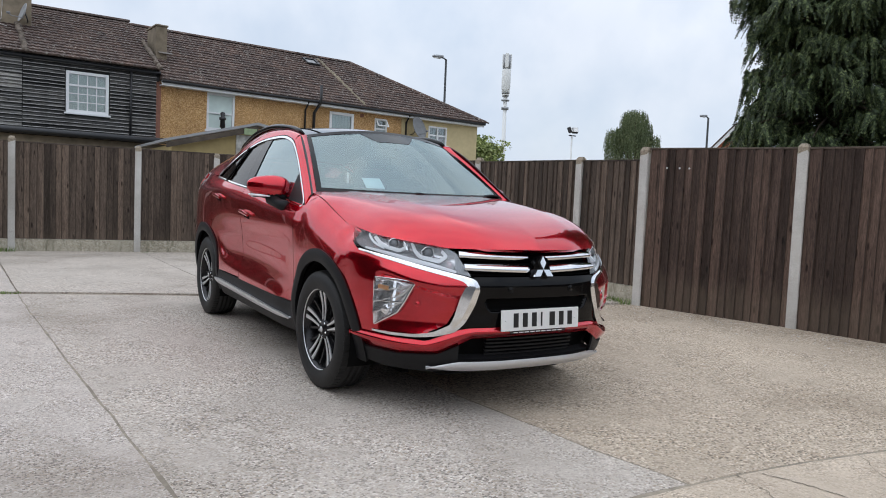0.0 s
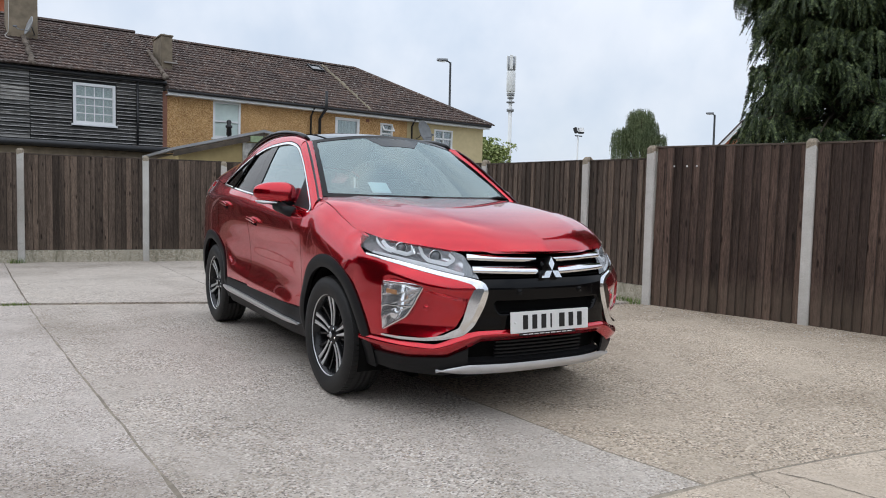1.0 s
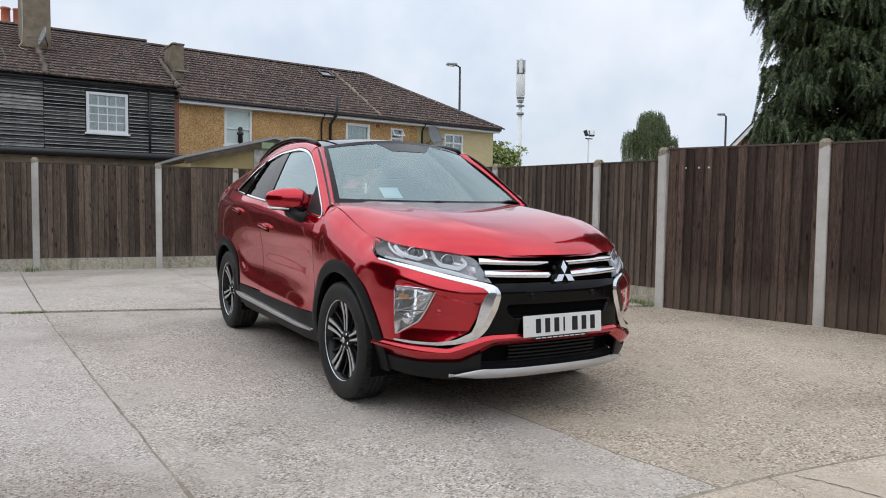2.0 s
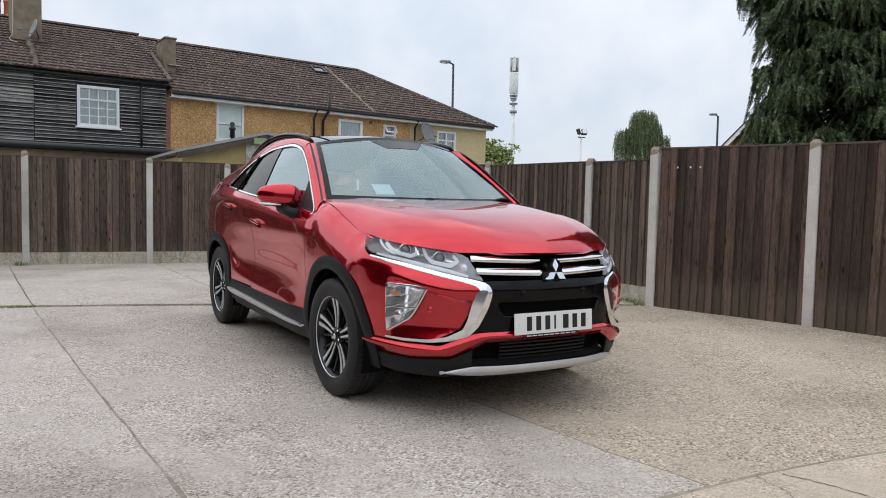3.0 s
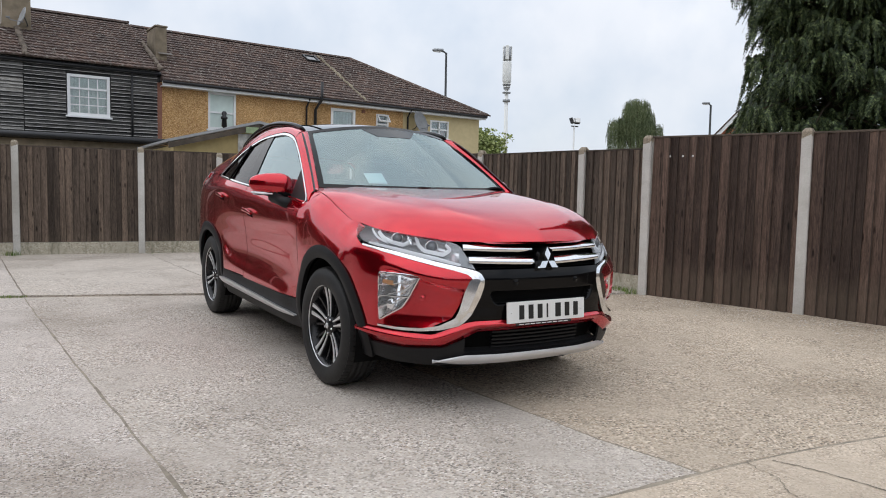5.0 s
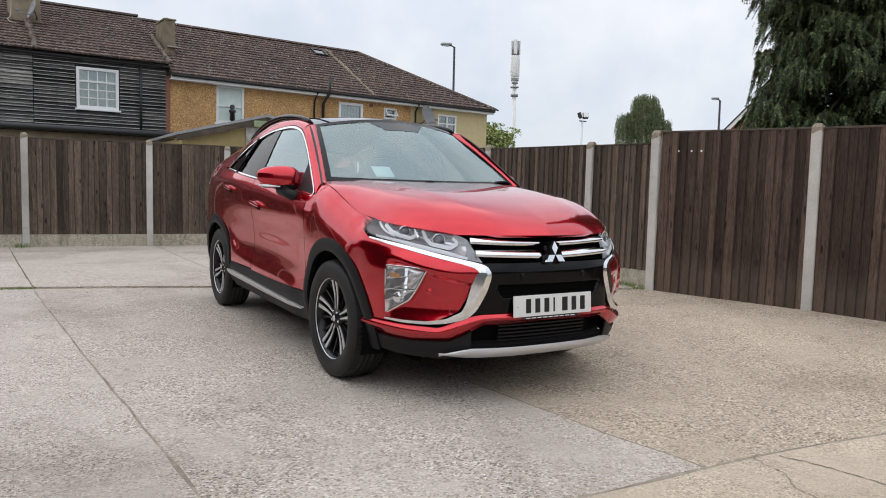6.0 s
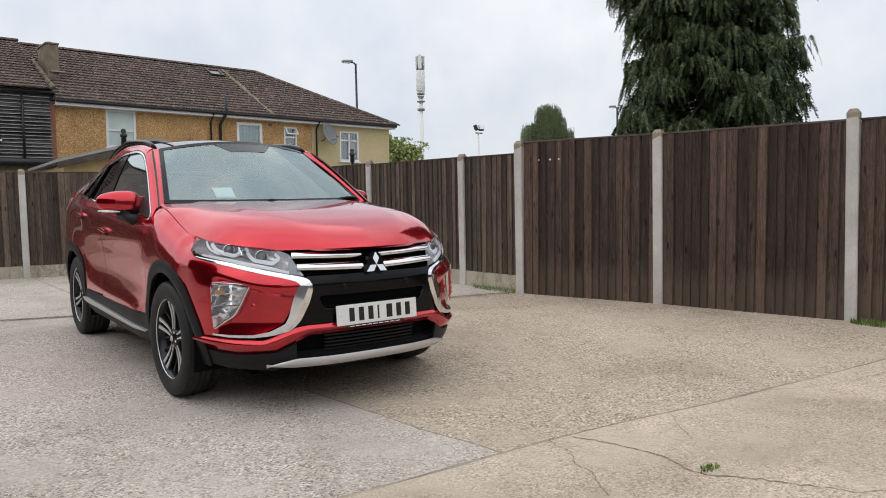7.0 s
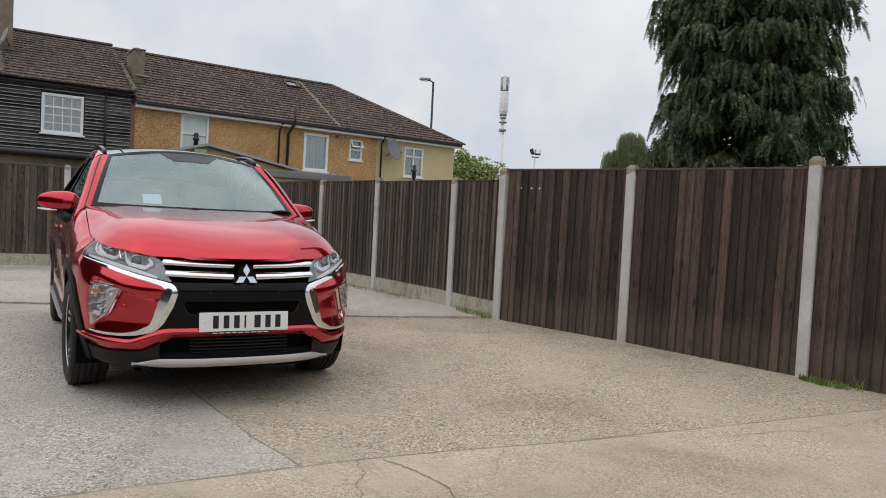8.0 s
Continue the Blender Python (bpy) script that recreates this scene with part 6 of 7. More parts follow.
    ribbon(FRONT, [(0.768, 0.606, 0.004), (0.942, 0.603, 0.004)], "divider", CHROME, fog, "", 10, 0.006, 0.012, sg, 3)
    c = Vector(FRONT(0.862, 0.560, -0.004))
    c.x *= sg
    bm = bmesh.new()
    add_lathe(bm, [(-0.01, 0.030), (0.004, 0.030), (0.004, 0.025), (0.008, 0.018), (0.010, 0.001)], 20, Matrix.Translation(c) @ Vector((0.6 * sg, -1, 0)).to_track_quat("X", "Z").to_matrix().to_4x4())
    part("fog_bulb", bm, FOGMIRROR, fog, "", True)
    # washer cover, parking sensors
    ribbon(FRONT, [(0.535, 0.716, 0.008), (0.60, 0.726, 0.008)], "washer_cover", PAINT, car, "", 8, 0.004, 0.006, sg, 4, 0.2)
    for s0, z0, n0, mt in ((0.70, 0.60, -0.030, PAINT), (0.20, 0.688, 0.004, PIANO)):
        c = Vector(FRONT(s0, z0, n0))
        c.x *= sg
        bm = bmesh.new()
        add_lathe(bm, [(-0.006, 0.016), (0.004, 0.016), (0.0045, 0.012), (0.002, 0.0115), (0.005, 0.010), (0.006, 0.0005)], 18, Matrix.Translation(c) @ Vector((0.15 * sg if s0 < 0.5 else 0.6 * sg, -1, 0)).to_track_quat("X", "Z").to_matrix().to_4x4())
        part("parking_sensor", bm, mt, car, "", True)

    # wheel-arch cladding and liners
    for axle, t0, t1 in ((AXLE_F, -12, 193), (AXLE_R, -8, 192)):
        def ring(u, v, axle=axle, t0=t0, t1=t1, sg=sg):
            t = radians(t0 + (t1 - t0) * u)
            r = 0.398 + (0.474 - 0.398) * v
            y, z = axle - r * math.cos(t), WR + r * math.sin(t)
            p = SIDE(min(y, 3.37), max(0.22, z), 0.010 + 0.008 * math.sin(math.pi * v))
            return Vector((p[0] * sg, y, z))
        skin("arch_cladding", ring, lin(0, 1, 44), lin(0, 1, 5), CLAD, car, "black plastic wheel-arch cladding", 0.03, centre=Vector((0, axle, WR)))

        def liner(u, v, axle=axle, sg=sg):
            t = radians(-20 + 220 * u)
            return Vector((sg * (0.52 + 0.33 * v), axle - 0.405 * math.cos(t), WR + 0.405 * math.sin(t)))
        skin("wheel_liner", liner, lin(0, 1, 24), lin(0, 1, 3), DARK, car, "", 0.0)
        box("wheel_tub", (0.50 * sg - 0.02, axle - 0.4, 0.15), (0.50 * sg + 0.02, axle + 0.4, 0.78), DARK, car)

    # sill cladding with a satin step
    strip(SIDE, 0.44, 2.235, pl((0.44, 0.235), (2.235, 0.25)), pl((0.44, 0.432), (2.235, 0.448)), 30, 8, "sill_cladding", CLAD, mirror=sg, off=lambda a, b, u, v: 0.012 * math.sin(math.pi * v))
    ribbon(SIDE, [(0.50, 0.322, 0.004), (0.62, 0.330, 0.014), (1.3, 0.345, 0.021), (2.1, 0.366, 0.024), (2.24, 0.370, 0.012)], "side_step", SILVER, car, "satin silver side strip", 40, 0.034, 0.03, sg, 5, 0.3)

    # door handles
    for par, y0, z0 in ((front_door, 1.45, 0.955), (rear_door, 2.20, 1.062)):
        ribbon(SIDE, [(y0 - 0.105, z0 - 0.012, 0.012), (y0, z0 + 0.004, 0.015), (y0 + 0.105, z0 + 0.012, 0.012)], "handle", PAINT, par, "body-coloured door handle", 18, 0.026, 0.022, sg, 5, 0.4)
        # flat dark patch for the shaded recess behind the handle
        ribbon(SIDE, [(y0 - 0.07, z0 - 0.028, 0.016), (y0 + 0.06, z0 - 0.014, 0.016)], "handle_cup", DARK, par, "", 8, 0.002, 0.004, sg, 3, 0.0)

    # wing mirror
    mir = new("wing_mirror")
    mir.parent = car
    bm = bmesh.new()
    bmesh.ops.create_icosphere(bm, subdivisions=4, radius=1)
    for v in bm.verts:
        x, y, z = v.co
        q = (abs(x) ** 2.6 + abs(y) ** 2.4 + abs(z) ** 2.6) ** (1 / 2.5)
        x, y, z = x / q, y / q, z / q
        tp = 0.80 - 0.20 * x
        v.co = (sg * (0.914 + 0.138 * x), 0.865 + 0.088 * y * tp + (0.03 * x), 1.155 + 0.100 * z * tp + 0.010 * x)
    low = bm.copy()
    bmesh.ops.delete(bm, geom=[f for f in bm.faces if f.calc_center_median().z <= 1.108], context="FACES")
    bmesh.ops.delete(low, geom=[f for f in low.faces if f.calc_center_median().z > 1.108], context="FACES")
    part("cap", bm, PAINT, mir, "", True)
    part("lower_shell", low, CLAD, mir, "black lower shell", True)
    tube("repeater", [(sg * 1.050, 0.845, 1.104), (sg * 1.0, 0.795, 1.100), (sg * 0.93, 0.775, 1.096)], [0.006, 0.008, 0.004], DRL, mir, 8, "clear side repeater")
    tube("stem", [(sg * 0.845, 0.66, 1.03), (sg * 0.875, 0.76, 1.05), (sg * 0.90, 0.85, 1.08)], [0.040, 0.034, 0.042], CLAD, mir, 10)
    box("mirror_glass", (min(sg * 0.84, sg * 1.01), 0.944, 1.085), (max(sg * 0.84, sg * 1.01), 0.950, 1.20), CHROME, mir)

    # roof rail
    rail = [(sg * (ROOF_X(y) + 0.012), y, ROOF_Z(y) + 0.006 + 0.020 * math.sin(math.pi * min(1, max(0, (y - 1.10) / 1.66))) ** 0.4) for y in lin(1.10, 2.76, 26)]
    bm = bmesh.new()
    add_tube(bm, rail, [0.008 + 0.014 * math.sin(math.pi * k / 25) ** 0.3 for k in range(26)], 10)
    part("roof_rail", bm, PIANO, car, "black roof rail", True)

    # tail lamp
    def tail(u, v, sg=sg):
        p = SIDE(2.98 + 0.40 * u, BELT(2.98 + 0.4 * u) - 0.012 - 0.10 * v * (0.4 + 0.6 * u), 0.010)
        return Vector((p[0] * sg, p[1], p[2]))
    skin("tail_lamp", tail, lin(0, 1, 12), lin(0, 1, 5), TAILRED, car, "dark red tail lamp", 0.015)

# windscreen with its black border, roof glass
skin("windscreen", lambda u, v: SCREEN_AT(u, v), lin(-1, 1, 33), lin(0, 1, 14), SCREEN, car, "large raked windscreen", 0.0)
for nm, ur, vr in (("screen_border", (-1, 1), (0.0, 0.05)), ("screen_border", (-1, 1), (0.945, 1.0)), ("screen_border", (-1, -0.955), (0.05, 0.945)), ("screen_border", (0.955, 1), (0.05, 0.945))):
    skin(nm, lambda u, v: SCREEN_AT(u, v, 0.003), lin(*ur, 20), lin(*vr, 12), PIANO, car, "", 0.0)


def roof_at(u, v):
    y = (0.998 + 0.10 * u * u) * (1 - v) + 3.05 * v
    zc = 0.058 - 0.012 * v
    return Vector((u * ROOF_X(y), y, ROOF_Z(y) + zc * (1 - u * u)))


skin("roof", roof_at, lin(-1, 1, 21), lin(0, 1, 30), ROOFGLASS, car, "black panoramic glass roof", 0.015)
for k in (-1, 1):
    tube("roof_seam", [tuple(roof_at(k * 0.80, v) + Vector((0, 0, 0.002))) for v in lin(0.0, 0.6, 12)], 0.004, DARK, car, 5)

# tail of the car
REAR_Y = cv((0.25, 3.28), (0.35, 3.38), (0.55, 3.43), (0.8, 3.43), (1.0, 3.41), (1.15, 3.38), (1.22, 3.35), (1.44, 3.06))
REAR_X = cv((0.25, 0.66), (0.5, 0.75), (0.9, 0.77), (1.15, 0.75), (1.25, 0.68), (1.44, 0.53))


def REAR(x, z, n=0.0):
    w = REAR_X(z)
    return (x, REAR_Y(z) - 0.06 * (abs(x) / w) ** 3 + n, z)


for nm, z0, z1, mt, lb in (("rear_bumper", 0.27, 0.56, CLAD, "black rear bumper"), ("tailgate", 0.565, 1.135, PAINT, ""), ("rear_window", 1.225, 1.42, PRIVACY, "dark rear window")):
    skin(nm, lambda u, v, z0=z0, z1=z1: REAR(u * REAR_X(z0 + (z1 - z0) * v), z0 + (z1 - z0) * v), lin(-1, 1, 21), lin(0, 1, 8), mt, car, lb, 0.012)
skin("rear_light_bar", lambda u, v: REAR(u * REAR_X(1.18), 1.14 + 0.08 * v, 0.012), lin(-1, 1, 21), lin(0, 1, 4), TAILRED, car, "red light bar across the tailgate", 0.012)
skin("spoiler", lambda u, v: Vector((u * 0.55, 2.98 + 0.20 * v - 0.04 * u * u, 1.452 - 0.03 * v - 0.03 * u * u)), lin(-1, 1, 13), lin(0, 1, 4), PAINT, car, "", 0.03)

# nose between the sweeps: grille, black panel, slot, intake, skid plate
strip(FRONT, -0.50, 0.50, const(0.748), lambda s: 0.892 if abs(s) < 0.46 else 0.892 - (abs(s) - 0.46) * 1.6, 24, 6, "grille_back", DARK, off=lambda a, b, u, v: -0.055)
for k in range(7):
    z = 0.757 + 0.018 * k
    strip(FRONT, -0.46, 0.46, const(z), const(z + 0.006), 16, 2, "grille_slat", DARK, off=lambda a, b, u, v: -0.030, thick=0.02)
for sg in (1, -1):
    strip(FRONT, 0.058, 0.485, pl((0.058, 0.836), (0.485, 0.846)), pl((0.058, 0.872), (0.485, 0.876)), 18, 6, "grille_bar", CHROME, mirror=sg, thick=0.03, label="chrome grille bar", off=lambda a, b, u, v: 0.004 + 0.012 * math.sin(math.pi * v))
    strip(FRONT, 0.066, 0.455, pl((0.066, 0.774), (0.455, 0.786)), pl((0.066, 0.812), (0.455, 0.816)), 18, 6, "grille_bar", CHROME, mirror=sg, thick=0.03, label="chrome grille bar", off=lambda a, b, u, v: 0.004 + 0.012 * math.sin(math.pi * v))
prism("emblem_base", [(-0.075, 0.752), (0.075, 0.752), (0.035, 0.852), (0.0, 0.868), (-0.035, 0.852)], -0.945, -0.90, PIANO, car, "", )
A = 0.0415
for ang in (0, 120, 240):
    rot = Matrix.Rotation(radians(ang), 2)
    pts = [rot @ Vector(p) for p in ((0, 0.001), (-A / 2 + 0.001, 0.866 * A), (0, 1.73 * A), (A / 2 - 0.001, 0.866 * A))]
    bm = bmesh.new()
    fr = [bm.verts.new((p.x, -0.962 + 0.18 * (p.y), 0.794 + p.y)) for p in pts]
    bk = [bm.verts.new((p.x * 1.02, -0.945 + 0.18 * p.y, 0.794 + p.y)) for p in pts]
    bm.faces.new(fr)
    bm.faces.new(bk[::-1])
    for k in range(4):
        bm.faces.new((fr[k], fr[(k + 1) % 4], bk[(k + 1) % 4], bk[k]))
    part("emblem_diamond", bm, CHROME, car, "polished metal emblem piece")
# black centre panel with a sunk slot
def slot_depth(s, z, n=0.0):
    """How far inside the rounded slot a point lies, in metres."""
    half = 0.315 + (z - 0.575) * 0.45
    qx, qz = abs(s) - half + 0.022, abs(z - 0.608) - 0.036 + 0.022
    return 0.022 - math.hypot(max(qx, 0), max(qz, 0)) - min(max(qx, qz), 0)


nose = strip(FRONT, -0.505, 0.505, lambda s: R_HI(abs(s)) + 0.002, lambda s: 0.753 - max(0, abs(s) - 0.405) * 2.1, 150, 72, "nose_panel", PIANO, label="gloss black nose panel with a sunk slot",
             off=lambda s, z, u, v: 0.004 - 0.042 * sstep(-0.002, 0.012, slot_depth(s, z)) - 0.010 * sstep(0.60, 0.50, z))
# faces inside the slot coloured a duller black, painting in the recess's shade
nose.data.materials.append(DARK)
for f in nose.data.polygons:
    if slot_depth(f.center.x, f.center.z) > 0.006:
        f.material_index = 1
# lower intake
strip(FRONT, -0.56, 0.56, const(0.27), const(0.45), 20, 4, "intake_back", DARK, off=lambda a, b, u, v: -0.09)
for k in range(5):
    z = 0.335 + 0.02 * k
    strip(FRONT, -0.30, 0.30, const(z), const(z + 0.009), 12, 2, "intake_slat", CLAD, off=lambda a, b, u, v: -0.045, thick=0.025)
strip(FRONT, -0.52, 0.52, const(0.30), const(0.322), 16, 3, "intake_lip", CLAD, off=lambda a, b, u, v: -0.02, thick=0.05)
strip(FRONT, -0.64, 0.64, lambda s: 0.258 + 0.010 * max(0, abs(s) - 0.5) / 0.14, lambda s: 0.312 - 0.040 * max(0, min(1, (abs(s) - 0.47) / 0.17)), 36, 7, "skid_plate", SILVER, thick=0.012, label="satin silver skid plate", off=lambda a, b, u, v: 0.012 + 0.012 * math.sin(math.pi * v))

# number plate with plain bars for its characters
plate = new("number_plate")
plate.parent = car
plate.matrix_basis = pose(0, -0.962, 0.530, -4, 0, 0)
bm = bmesh.new()
add_box(bm, (-0.26, -0.004, -0.0555), (0.26, 0.004, 0.0555), 0.003)
part("plate_board", bm, PLATE, plate, "white number plate")
for x0, w in ((-0.187, 0.050), (-0.127, 0.050), (-0.067, 0.050), (-0.007, 0.016), (0.052, 0.055), (0.117, 0.050), (0.177, 0.050)):
    box("plate_bar", (x0 + 0.004, -0.0055, -0.037), (x0 + max(0.014, w - 0.014), -0.0042, 0.037), INK, plate)
for x0 in (-0.232, 0.232):
    tube("plate_screw", [(x0, -0.003, 0.0), (x0, -0.0065, 0.0)], 0.006, PLATE, plate, 10)
box("plate_surround", (-0.205, -0.006, -0.0685), (0.165, 0.0, -0.0575), INK, plate)
for k in range(9):
    box("surround_bar", (-0.185 + 0.037 * k, -0.0072, -0.0652), (-0.157 + 0.037 * k, -0.0061, -0.0608), PLATE, plate)

# inner body and cabin
box("inner_body", (-0.49, -0.74, 0.20), (0.49, 3.2, 0.72), DARK, car, 0.05)
box("inner_body", (-0.80, 0.47, 0.22), (0.80, 2.2, 0.80), DARK, car, 0.03)
box("inner_body", (-0.70, 3.08, 0.30), (0.70, 3.30, 1.0), DARK, car, 0.05)
box("engine_bay", (-0.62, -0.60, 0.60), (0.62, 0.42, 0.84), DARK, car, 0.05)
bm = bmesh.new()
add_box(bm, (-0.70, 0.42, 0.80), (0.70, 1.02, 1.075), 0.06)
part("dashboard", bm, CABIN, car, "", True)
bm = bmesh.new()
add_lathe(bm, [(0.012 * math.cos(t), 0.178 + 0.014 * math.sin(t)) for t in lin(0, 2 * math.pi, 9)], 36, pose(-0.37, 1.08, 1.02, 0, 0, 90) @ pose(0, 0, 0, 0, 26, 0))
part("steering_wheel", bm, CABIN, car, "", True)
for sx in (-0.37, 0.37):
    seat = new("seat")
    seat.parent = car
    box("cushion", (sx - 0.25, 1.20, 0.70), (sx + 0.25, 1.72, 0.86), SEATCLOTH, seat, 0.05)
    box("backrest", (sx - 0.24, -0.07, 0), (sx + 0.24, 0.07, 0.56), SEATCLOTH, seat, 0.06, "", Matrix.Translation((0, 1.70, 0.80)) @ pose(0, 0, 0, -14, 0, 0))
    box("headrest", (sx - 0.13, 1.80, 1.36), (sx + 0.13, 1.90, 1.50), SEATCLOTH, seat, 0.045)
box("rear_bench", (-0.62, 2.25, 0.75), (0.62, 2.45, 1.22), SEATCLOTH, car, 0.06)
box("parcel_shelf", (-0.66, 2.45, 1.10), (0.66, 3.0, 1.14), CABIN, car)
skin("headlining", lambda u, v: Vector((u * 0.53, 1.02 + 1.95 * v, ROOF_Z(1.02 + 1.95 * v) + 0.012 - 0.03 * u * u)), lin(-1, 1, 7), lin(0, 1, 12), CABIN, car, "", 0.0)
box("sensor_housing", (-0.085, 0.93, 1.49), (0.085, 1.08, 1.545), CABIN, car, 0.02)
box("interior_mirror", (-0.12, 1.02, 1.425), (0.12, 1.05, 1.485), CABIN, car, 0.012)
# paper tucked behind the screen
pv = [SCREEN_AT(u, v, -0.008) for u, v in ((-0.55, 0.10), (-0.375, 0.10), (-0.385, 0.236), (-0.563, 0.236))]
obj("windscreen_card", pv + [tuple(Vector(p) + Vector((0, 0.003, -0.003))) for p in pv], [(0, 1, 2, 3), (7, 6, 5, 4), (0, 4, 5, 1), (1, 5, 6, 2), (2, 6, 7, 3), (3, 7, 4, 0)], PAPER, car, "pale card behind the windscreen")
# dark print round the sensor at the top of the screen
skin("sensor_print", lambda u, v: SCREEN_AT((0.02 + (0.22 + 0.16 * v) * u), 0.80 + 0.145 * v, 0.002), lin(-1, 1, 12), lin(0, 1, 5), PRINT, car, "dark printed patch round the sensor", 0.0)
# wipers
for pts in ([(-0.15, 0.006, 0.008), (-0.11, 0.016, 0.014), (-0.07, 0.020, 0.017), (-0.02, 0.014, 0.013), (0.03, 0.006, 0.008)], [(0.70, 0.020, 0.006), (0.76, 0.030, 0.010), (0.84, 0.034, 0.013), (0.92, 0.030, 0.012), (0.98, 0.022, 0.008)]):
    tube("wiper_arm", [SCREEN_AT(*p) for p in pts], [0.005, 0.008, 0.009, 0.008, 0.005], CLAD, car, 7)
for pts in ([(-0.55, 0.0), (-0.25, 0.008), (0.02, 0.014)], [(0.20, 0.0), (0.45, 0.008), (0.68, 0.014)]):
    wl = [SCREEN_AT(u, v, 0.008) for u, v in pts]
    tube("wiper_blade", wl, [0.003, 0.0045, 0.004], CLAD, car, 6)
    tube("wiper_arm", [SCREEN_AT(pts[0][0] + 0.55, -0.02, 0.010), SCREEN_AT(pts[1][0] + 0.28, 0.004, 0.014), wl[1]], [0.008, 0.006, 0.005], CLAD, car, 6)
skin("cowl", lambda u, v: Vector((u * 0.73, BON_R(abs(u) * 0.73) - 0.03 + 0.08 * v, 1.122 + 0.018 * v)), lin(-1, 1, 15), lin(0, 1, 4), CLAD, car, "", 0.0)


# wheels
def build_wheel():
    root = new("wheel")
    bm = bmesh.new()
    W = 0.1125
    prof = [(-W + 0.01, 0.236), (-W, 0.262), (-W - 0.004, 0.292), (-W + 0.006, 0.322), (-W + 0.020, 0.338), (-0.062, WR - 0.002), (-0.060, WR - 0.010), (-0.052, WR - 0.010), (-0.050, WR - 0.001), (-0.022, WR),
            (-0.020, WR - 0.010), (-0.012, WR - 0.010), (-0.010, WR), (0.010, WR), (0.012, WR - 0.010), (0.020, WR - 0.010), (0.022, WR), (0.050, WR - 0.001), (0.052, WR - 0.010), (0.060, WR - 0.010), (0.062, WR - 0.002),
            (W - 0.020, 0.338), (W - 0.006, 0.322), (W + 0.004, 0.292), (W, 0.262), (W - 0.01, 0.236)]
    add_lathe(bm, prof, 72)
    tyre = part("tyre", bm, RUBBER, root, "", True)
    bmk = bmesh.new()
    for k in range(72):
        a = 2 * math.pi * (k + 0.5) / 72
        for e in (-1, 1):
            add_box(bmk, (-0.017, -0.011, -0.004), (0.017, 0.011, 0.0015), 0, pose(0, 0, 0, math.degrees(a), 0, 0) @ Matrix.Translation((e * 0.079, 0, WR - 0.0040)) @ pose(0, 0, 0, 0, e * 11, 6))
    tagged(part("tread_block", bmk, RUBBER, tyre), kind="stuff")
    rim = new("rim")
    rim.parent = root
    bm = bmesh.new()
    add_lathe(bm, [(-0.09, 0.235), (-0.085, 0.218), (0.02, 0.205), (0.065, 0.218), (0.088, 0.226), (0.096, 0.236), (0.092, 0.243), (0.080, 0.244)], 64)
    part("barrel", bm, ALLOY_BLACK, rim, "", True)
    bm = bmesh.new()
    add_lathe(bm, [(0.090, 0.2315), (0.0965, 0.2335), (0.0985, 0.2370), (0.0955, 0.2400), (0.090, 0.2410)], 64)
    part("rim_lip", bm, ALLOY_CUT, rim, "bright machined rim edge", True)
    bm = bmesh.new()
    add_lathe(bm, [(-0.03, 0.20), (-0.03, 0.001)], 40)
    part("brake_shield", bm, DARK, rim)
    bm = bmesh.new()
    add_lathe(bm, [(-0.018, 0.165), (-0.008, 0.165), (-0.008, 0.09), (0.0, 0.075), (0.0, 0.001)], 40)
    part("brake_disc", bm, GREYSTEEL, rim, "grey steel brake disc", True)
    bm = bmesh.new()
    add_lathe(bm, [(0.02, 0.062), (0.066, 0.060), (0.072, 0.052), (0.072, 0.036), (0.080, 0.031), (0.082, 0.001)], 32)
    part("hub", bm, ALLOY_BLACK, rim, "", True)
    bm = bmesh.new()
    add_lathe(bm, [(0.080, 0.018), (0.0835, 0.016), (0.084, 0.001)], 24)
    part("hub_cap", bm, ALLOY_CUT, rim, "", True)

    def blade(a, mat, w0, w1, x0, x1, r0, r1, c0, c1, name, wt=0.8):
        """A straight bar, thin at the hub and flared at the rim, beside the radius at angle a."""
        bm = bmesh.new()
        rows = []
        for t in lin(0, 1, 7):
            r = r0 + (r1 - r0) * t
            w = w0 + (w1 - w0) * t ** 1.6
            xo = x0 + (x1 - x0) * t - 0.008 * math.sin(math.pi * t)
            c = c0 + (c1 - c0) * t
            rows.append([bm.verts.new(p) for p in ((xo - 0.026, c - w * wt, r), (xo, c - w * 0.5, r), (xo, c + w * 0.5, r), (xo - 0.026, c + w * wt, r))])
        for ra, rb in zip(rows, rows[1:]):
            for k in range(3):
                bm.faces.new((ra[k], ra[k + 1], rb[k + 1], rb[k]))
        bm.faces.new(rows[0])
        bm.faces.new(rows[-1][::-1])
        bmesh.ops.transform(bm, matrix=pose(0, 0, 0, a, 0, 0), verts=bm.verts[:])
        return part(name, bm, mat, rim)

    for k in range(5):
        a = 72 * k
        for e in (-1, 1):
            blade(a, ALLOY_BLACK, 0.018, 0.042, 0.064, 0.082, 0.045, 0.230, e * 0.012, e * 0.030, "spoke", 0.6)
            blade(a, ALLOY_CUT, 0.0075, 0.025, 0.0688, 0.0870, 0.046, 0.2325, e * 0.0125, e * 0.0265, "spoke_face", 0.5)
            blade(a + e * 25, ALLOY_BLACK, 0.012, 0.014, 0.050, 0.066, 0.060, 0.224, 0.0, 0.0, "spoke", 0.8)
        bmn = bmesh.new()
        add_lathe(bmn, [(0.06, 0.008), (0.074, 0.008), (0.077, 0.005), (0.077, 0.0004)], 8, pose(0, 0, 0, a + 36, 0, 0) @ Matrix.Translation((0, 0, 0.045)))
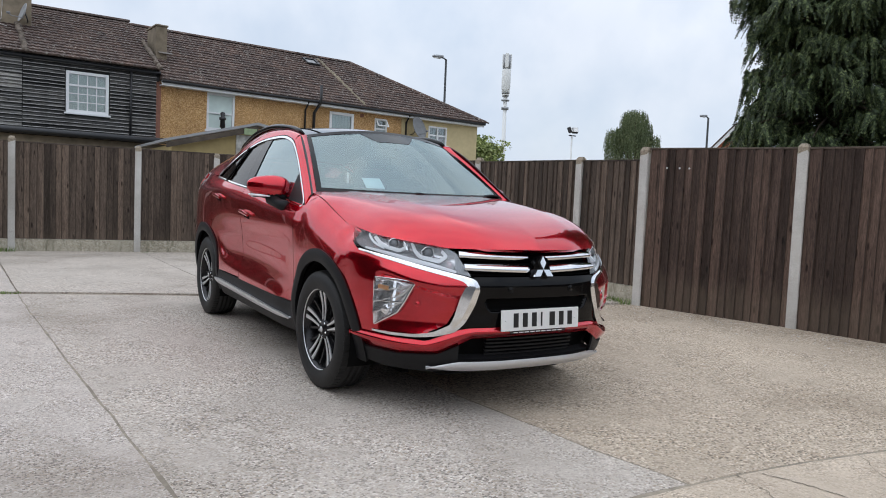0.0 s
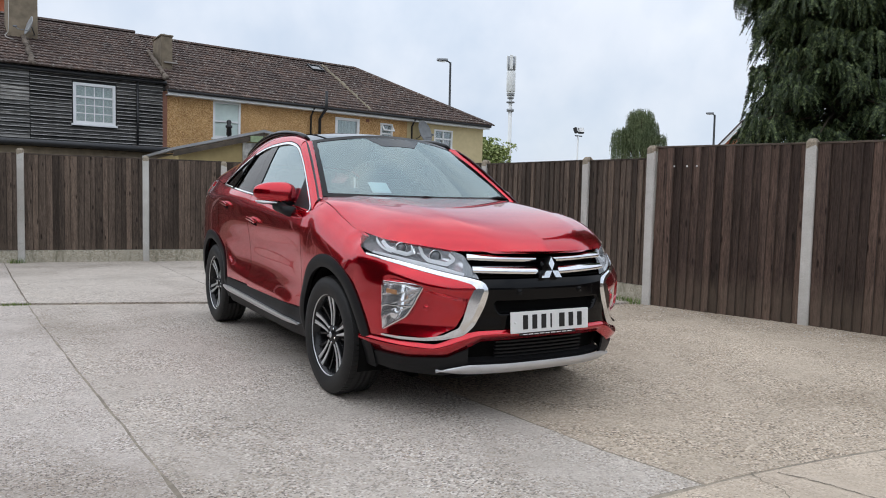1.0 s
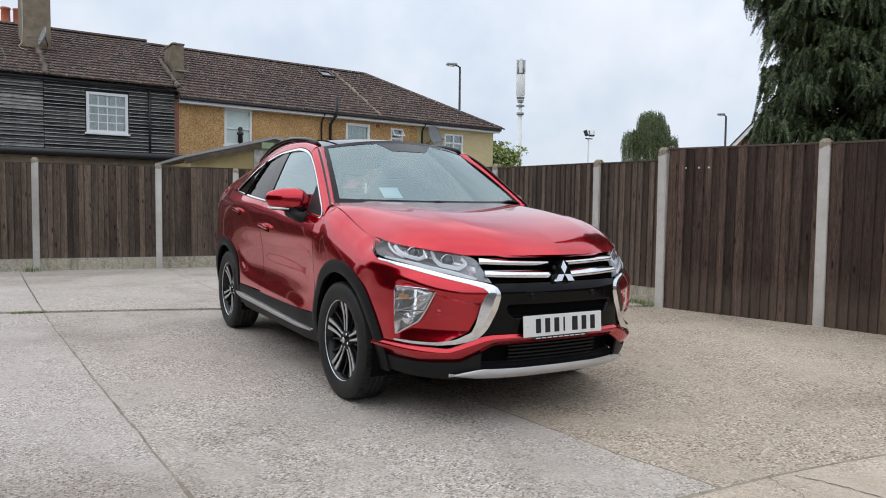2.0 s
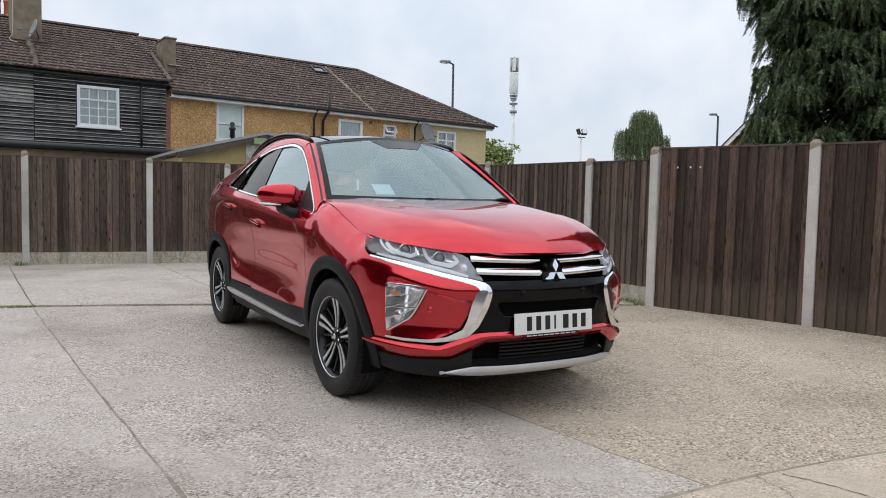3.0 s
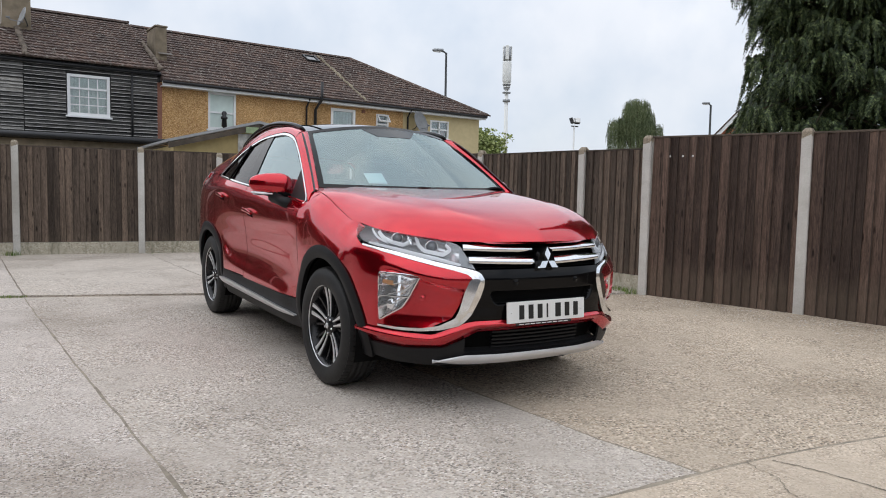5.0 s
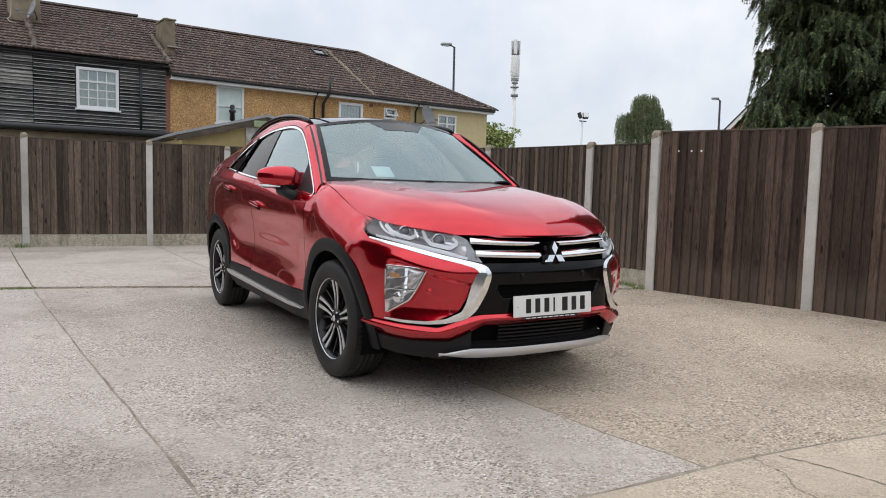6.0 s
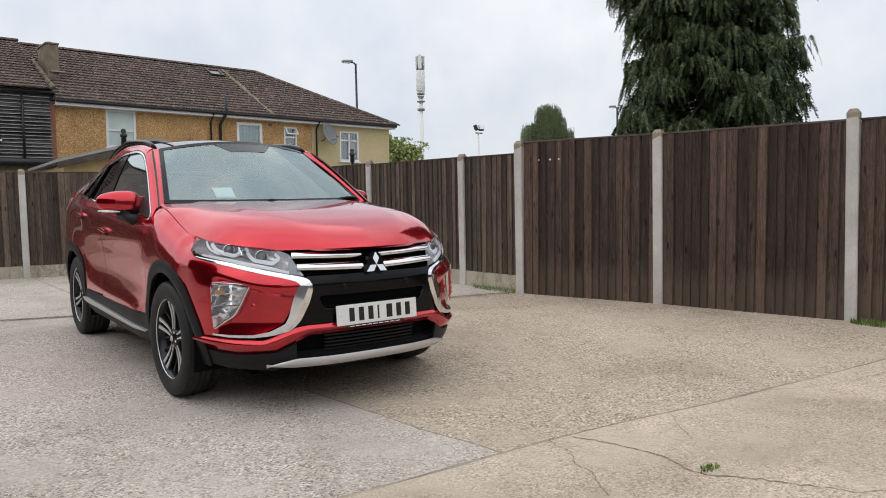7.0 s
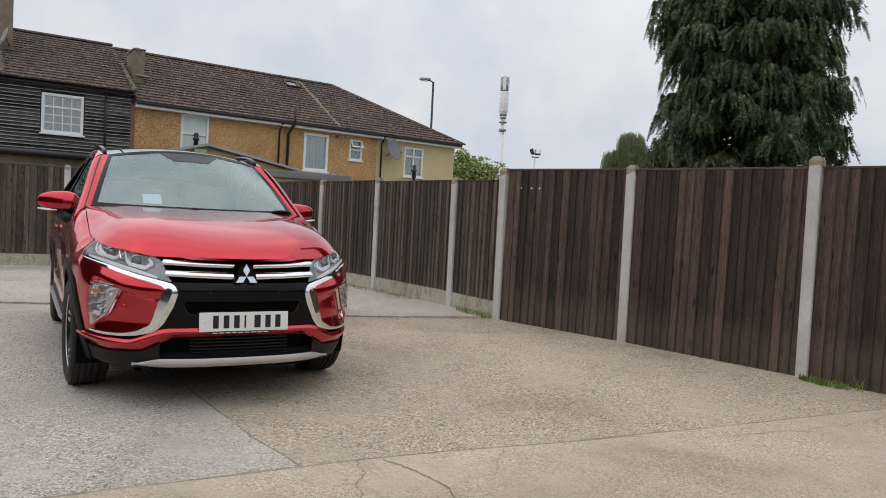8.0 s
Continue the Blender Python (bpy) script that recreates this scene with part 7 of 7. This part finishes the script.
        part("wheel_nut", bmn, CHROME, rim)
    return root


wheel = build_wheel()
wheel.parent = car
wheel.matrix_basis = pose(-0.772, AXLE_F, WR, 0, 0, 180 + 2)
for x, y, a, rz in ((0.772, AXLE_F, 30, 2), (-0.772, AXLE_R, 40, 180), (0.772, AXLE_R, 11, 0)):
    copy_thing(wheel, pose(x, y, WR, 0, 0, rz) @ pose(0, 0, 0, a, 0, 0))


# ---- boards, weatherboards and tiles ----
for th, length, z0, bh in fence_jobs:
    key = round(bh, 2)
    if key not in board_sizes:
        board_sizes[key] = board_mesh("board", key, BOARDWOOD if key > 1.6 else LOWBOARD)
    rng = random.Random(int(length * 1000) + int(th.location.y * 100))
    n = max(3, round(length / 0.092))
    step = (length - 0.02) / n
    for k in range(n):
        b = new("board", board_sizes[key])
        b.parent = th
        b.matrix_basis = pose(-length / 2 + k * step + (rng.uniform(-0.013, 0.013) if 0 < k < n - 1 else 0), -0.001 - 0.004 * rng.random(), z0, rng.uniform(-0.15, 0.15), rng.uniform(-0.25, 0.25), rng.uniform(-1.2, 0.4))

wb_full = {}


def weatherboard(u0, u1, z, parent):
    bleached = u1 < -9.8
    key = (round(u1 - u0, 3), bleached)
    if key not in wb_full:
        L = u1 - u0
        pr = [(-0.004, 0.0), (-0.070, 0.0), (-0.064, 0.020), (-0.012, 0.122), (-0.004, 0.122)]
        me = bpy.data.meshes.new("weatherboard")
        me.from_pydata([(x, a, b) for x in (0, L) for a, b in pr], [], [(0, 1, 2, 3, 4), (9, 8, 7, 6, 5)] + [(k, (k + 1) % 5, 5 + (k + 1) % 5, 5 + k) for k in range(5)])
        me.materials.append(TARBLEACH if bleached else TARBOARD)
        me.materials.append(PALE_LIP)
        # lower lip pale: weathering plus the light it catches, put into its colour
        me.polygons[3].material_index = 1
        wb_full[key] = me
    b = new("weatherboard", wb_full[key])
    b.parent = parent
    b.matrix_basis = pose(u0, 0, z, random.uniform(-5.0, 2.0), random.uniform(-0.15, 0.15), 0)


for k in range(22):
    z = 2.56 + 0.107 * k
    spans = [(UL, -9.87), (-9.85, UD - 0.1)]
    if W_BLACK[2] - 0.1 < z < W_BLACK[3] - 0.02:
        spans = [(UL, -9.87), (-9.85, W_BLACK[0] - 0.03), (W_BLACK[1] + 0.03, UD - 0.1)]
    for a, b in spans:
        weatherboard(a, b, z, left_house)


def tile_geo(w, L):
    """Interlocking tile: a roll beside a shallow pan, with a thick lower edge; x across, y up the slope."""
    prof = [(0.0, 0.002), (0.08, 0.015), (0.18, 0.015), (0.26, 0.001), (0.5, -0.001), (0.58, 0.014), (0.68, 0.014), (0.76, 0.001), (1.0, 0.0)]
    verts = [(a * w, 0, h) for a, h in prof] + [(a * w, L, h - 0.045) for a, h in prof] + [(a * w, 0.0, h - 0.052) for a, h in prof]
    n = len(prof)
    faces = [(k, k + 1, n + k + 1, n + k) for k in range(n - 1)] + [(2 * n + k, 2 * n + k + 1, k + 1, k) for k in range(n - 1)]
    return verts, faces


TW, TC = 0.30, 0.265


def tile_roof(parent, u0, u1, d0, z0, pitch, courses, right_edge, budget, skip=None):
    verts, faces = tile_geo(TW, TC + 0.06)
    me = bpy.data.meshes.new("tile")
    me.from_pydata(verts, [], faces)
    me.materials.append(TILE)
    rng = random.Random(5)
    jv, jf = [], []
    made = 0
    cp, sp = math.cos(pitch), math.sin(pitch)
    for c in range(courses):
        up = c * TC
        y, z = d0 + up * cp, z0 + up * sp
        u = u0
        while u < right_edge(up) - TW * 0.4:
            lift = 0.038 + rng.uniform(-0.003, 0.003)
            skip_it = skip and skip(u, y)
            if not skip_it:
                m = Matrix.Translation((u + rng.uniform(-0.004, 0.004), y - sp * lift, z + cp * lift)) @ Euler((pitch + rng.uniform(-0.008, 0.008), 0, rng.uniform(-0.003, 0.003))).to_matrix().to_4x4()
                if made < budget:
                    ob = new("tile", me)
                    ob.parent = parent
                    ob.matrix_basis = m
                    made += 1
                else:
                    b = len(jv)
                    jv += [m @ Vector(v) for v in verts]
                    jf += [tuple(k + b for k in fc) for fc in faces]
            u += TW
    if jv:
        tagged(obj("tile_field", jv, jf, TILE, parent), kind="stuff")


slope_r = math.hypot(RIDGE_R - EAVE_R, DEPTH + 0.38)
tile_roof(right_house, UD, UE, -0.40, EAVE_R, pitch_r, int(slope_r / TC), lambda up: UE + OVER - (UE + OVER - HIPU) * up / slope_r, 290)
slope_l = math.hypot(RIDGE_L - EAVE_L, DEPTH + 0.25)
tile_roof(left_house, -12.0, UD, -0.27, EAVE_L, math.atan2(RIDGE_L - EAVE_L, DEPTH + 0.25), int(slope_l / TC), lambda up: UD - 0.05, 290)
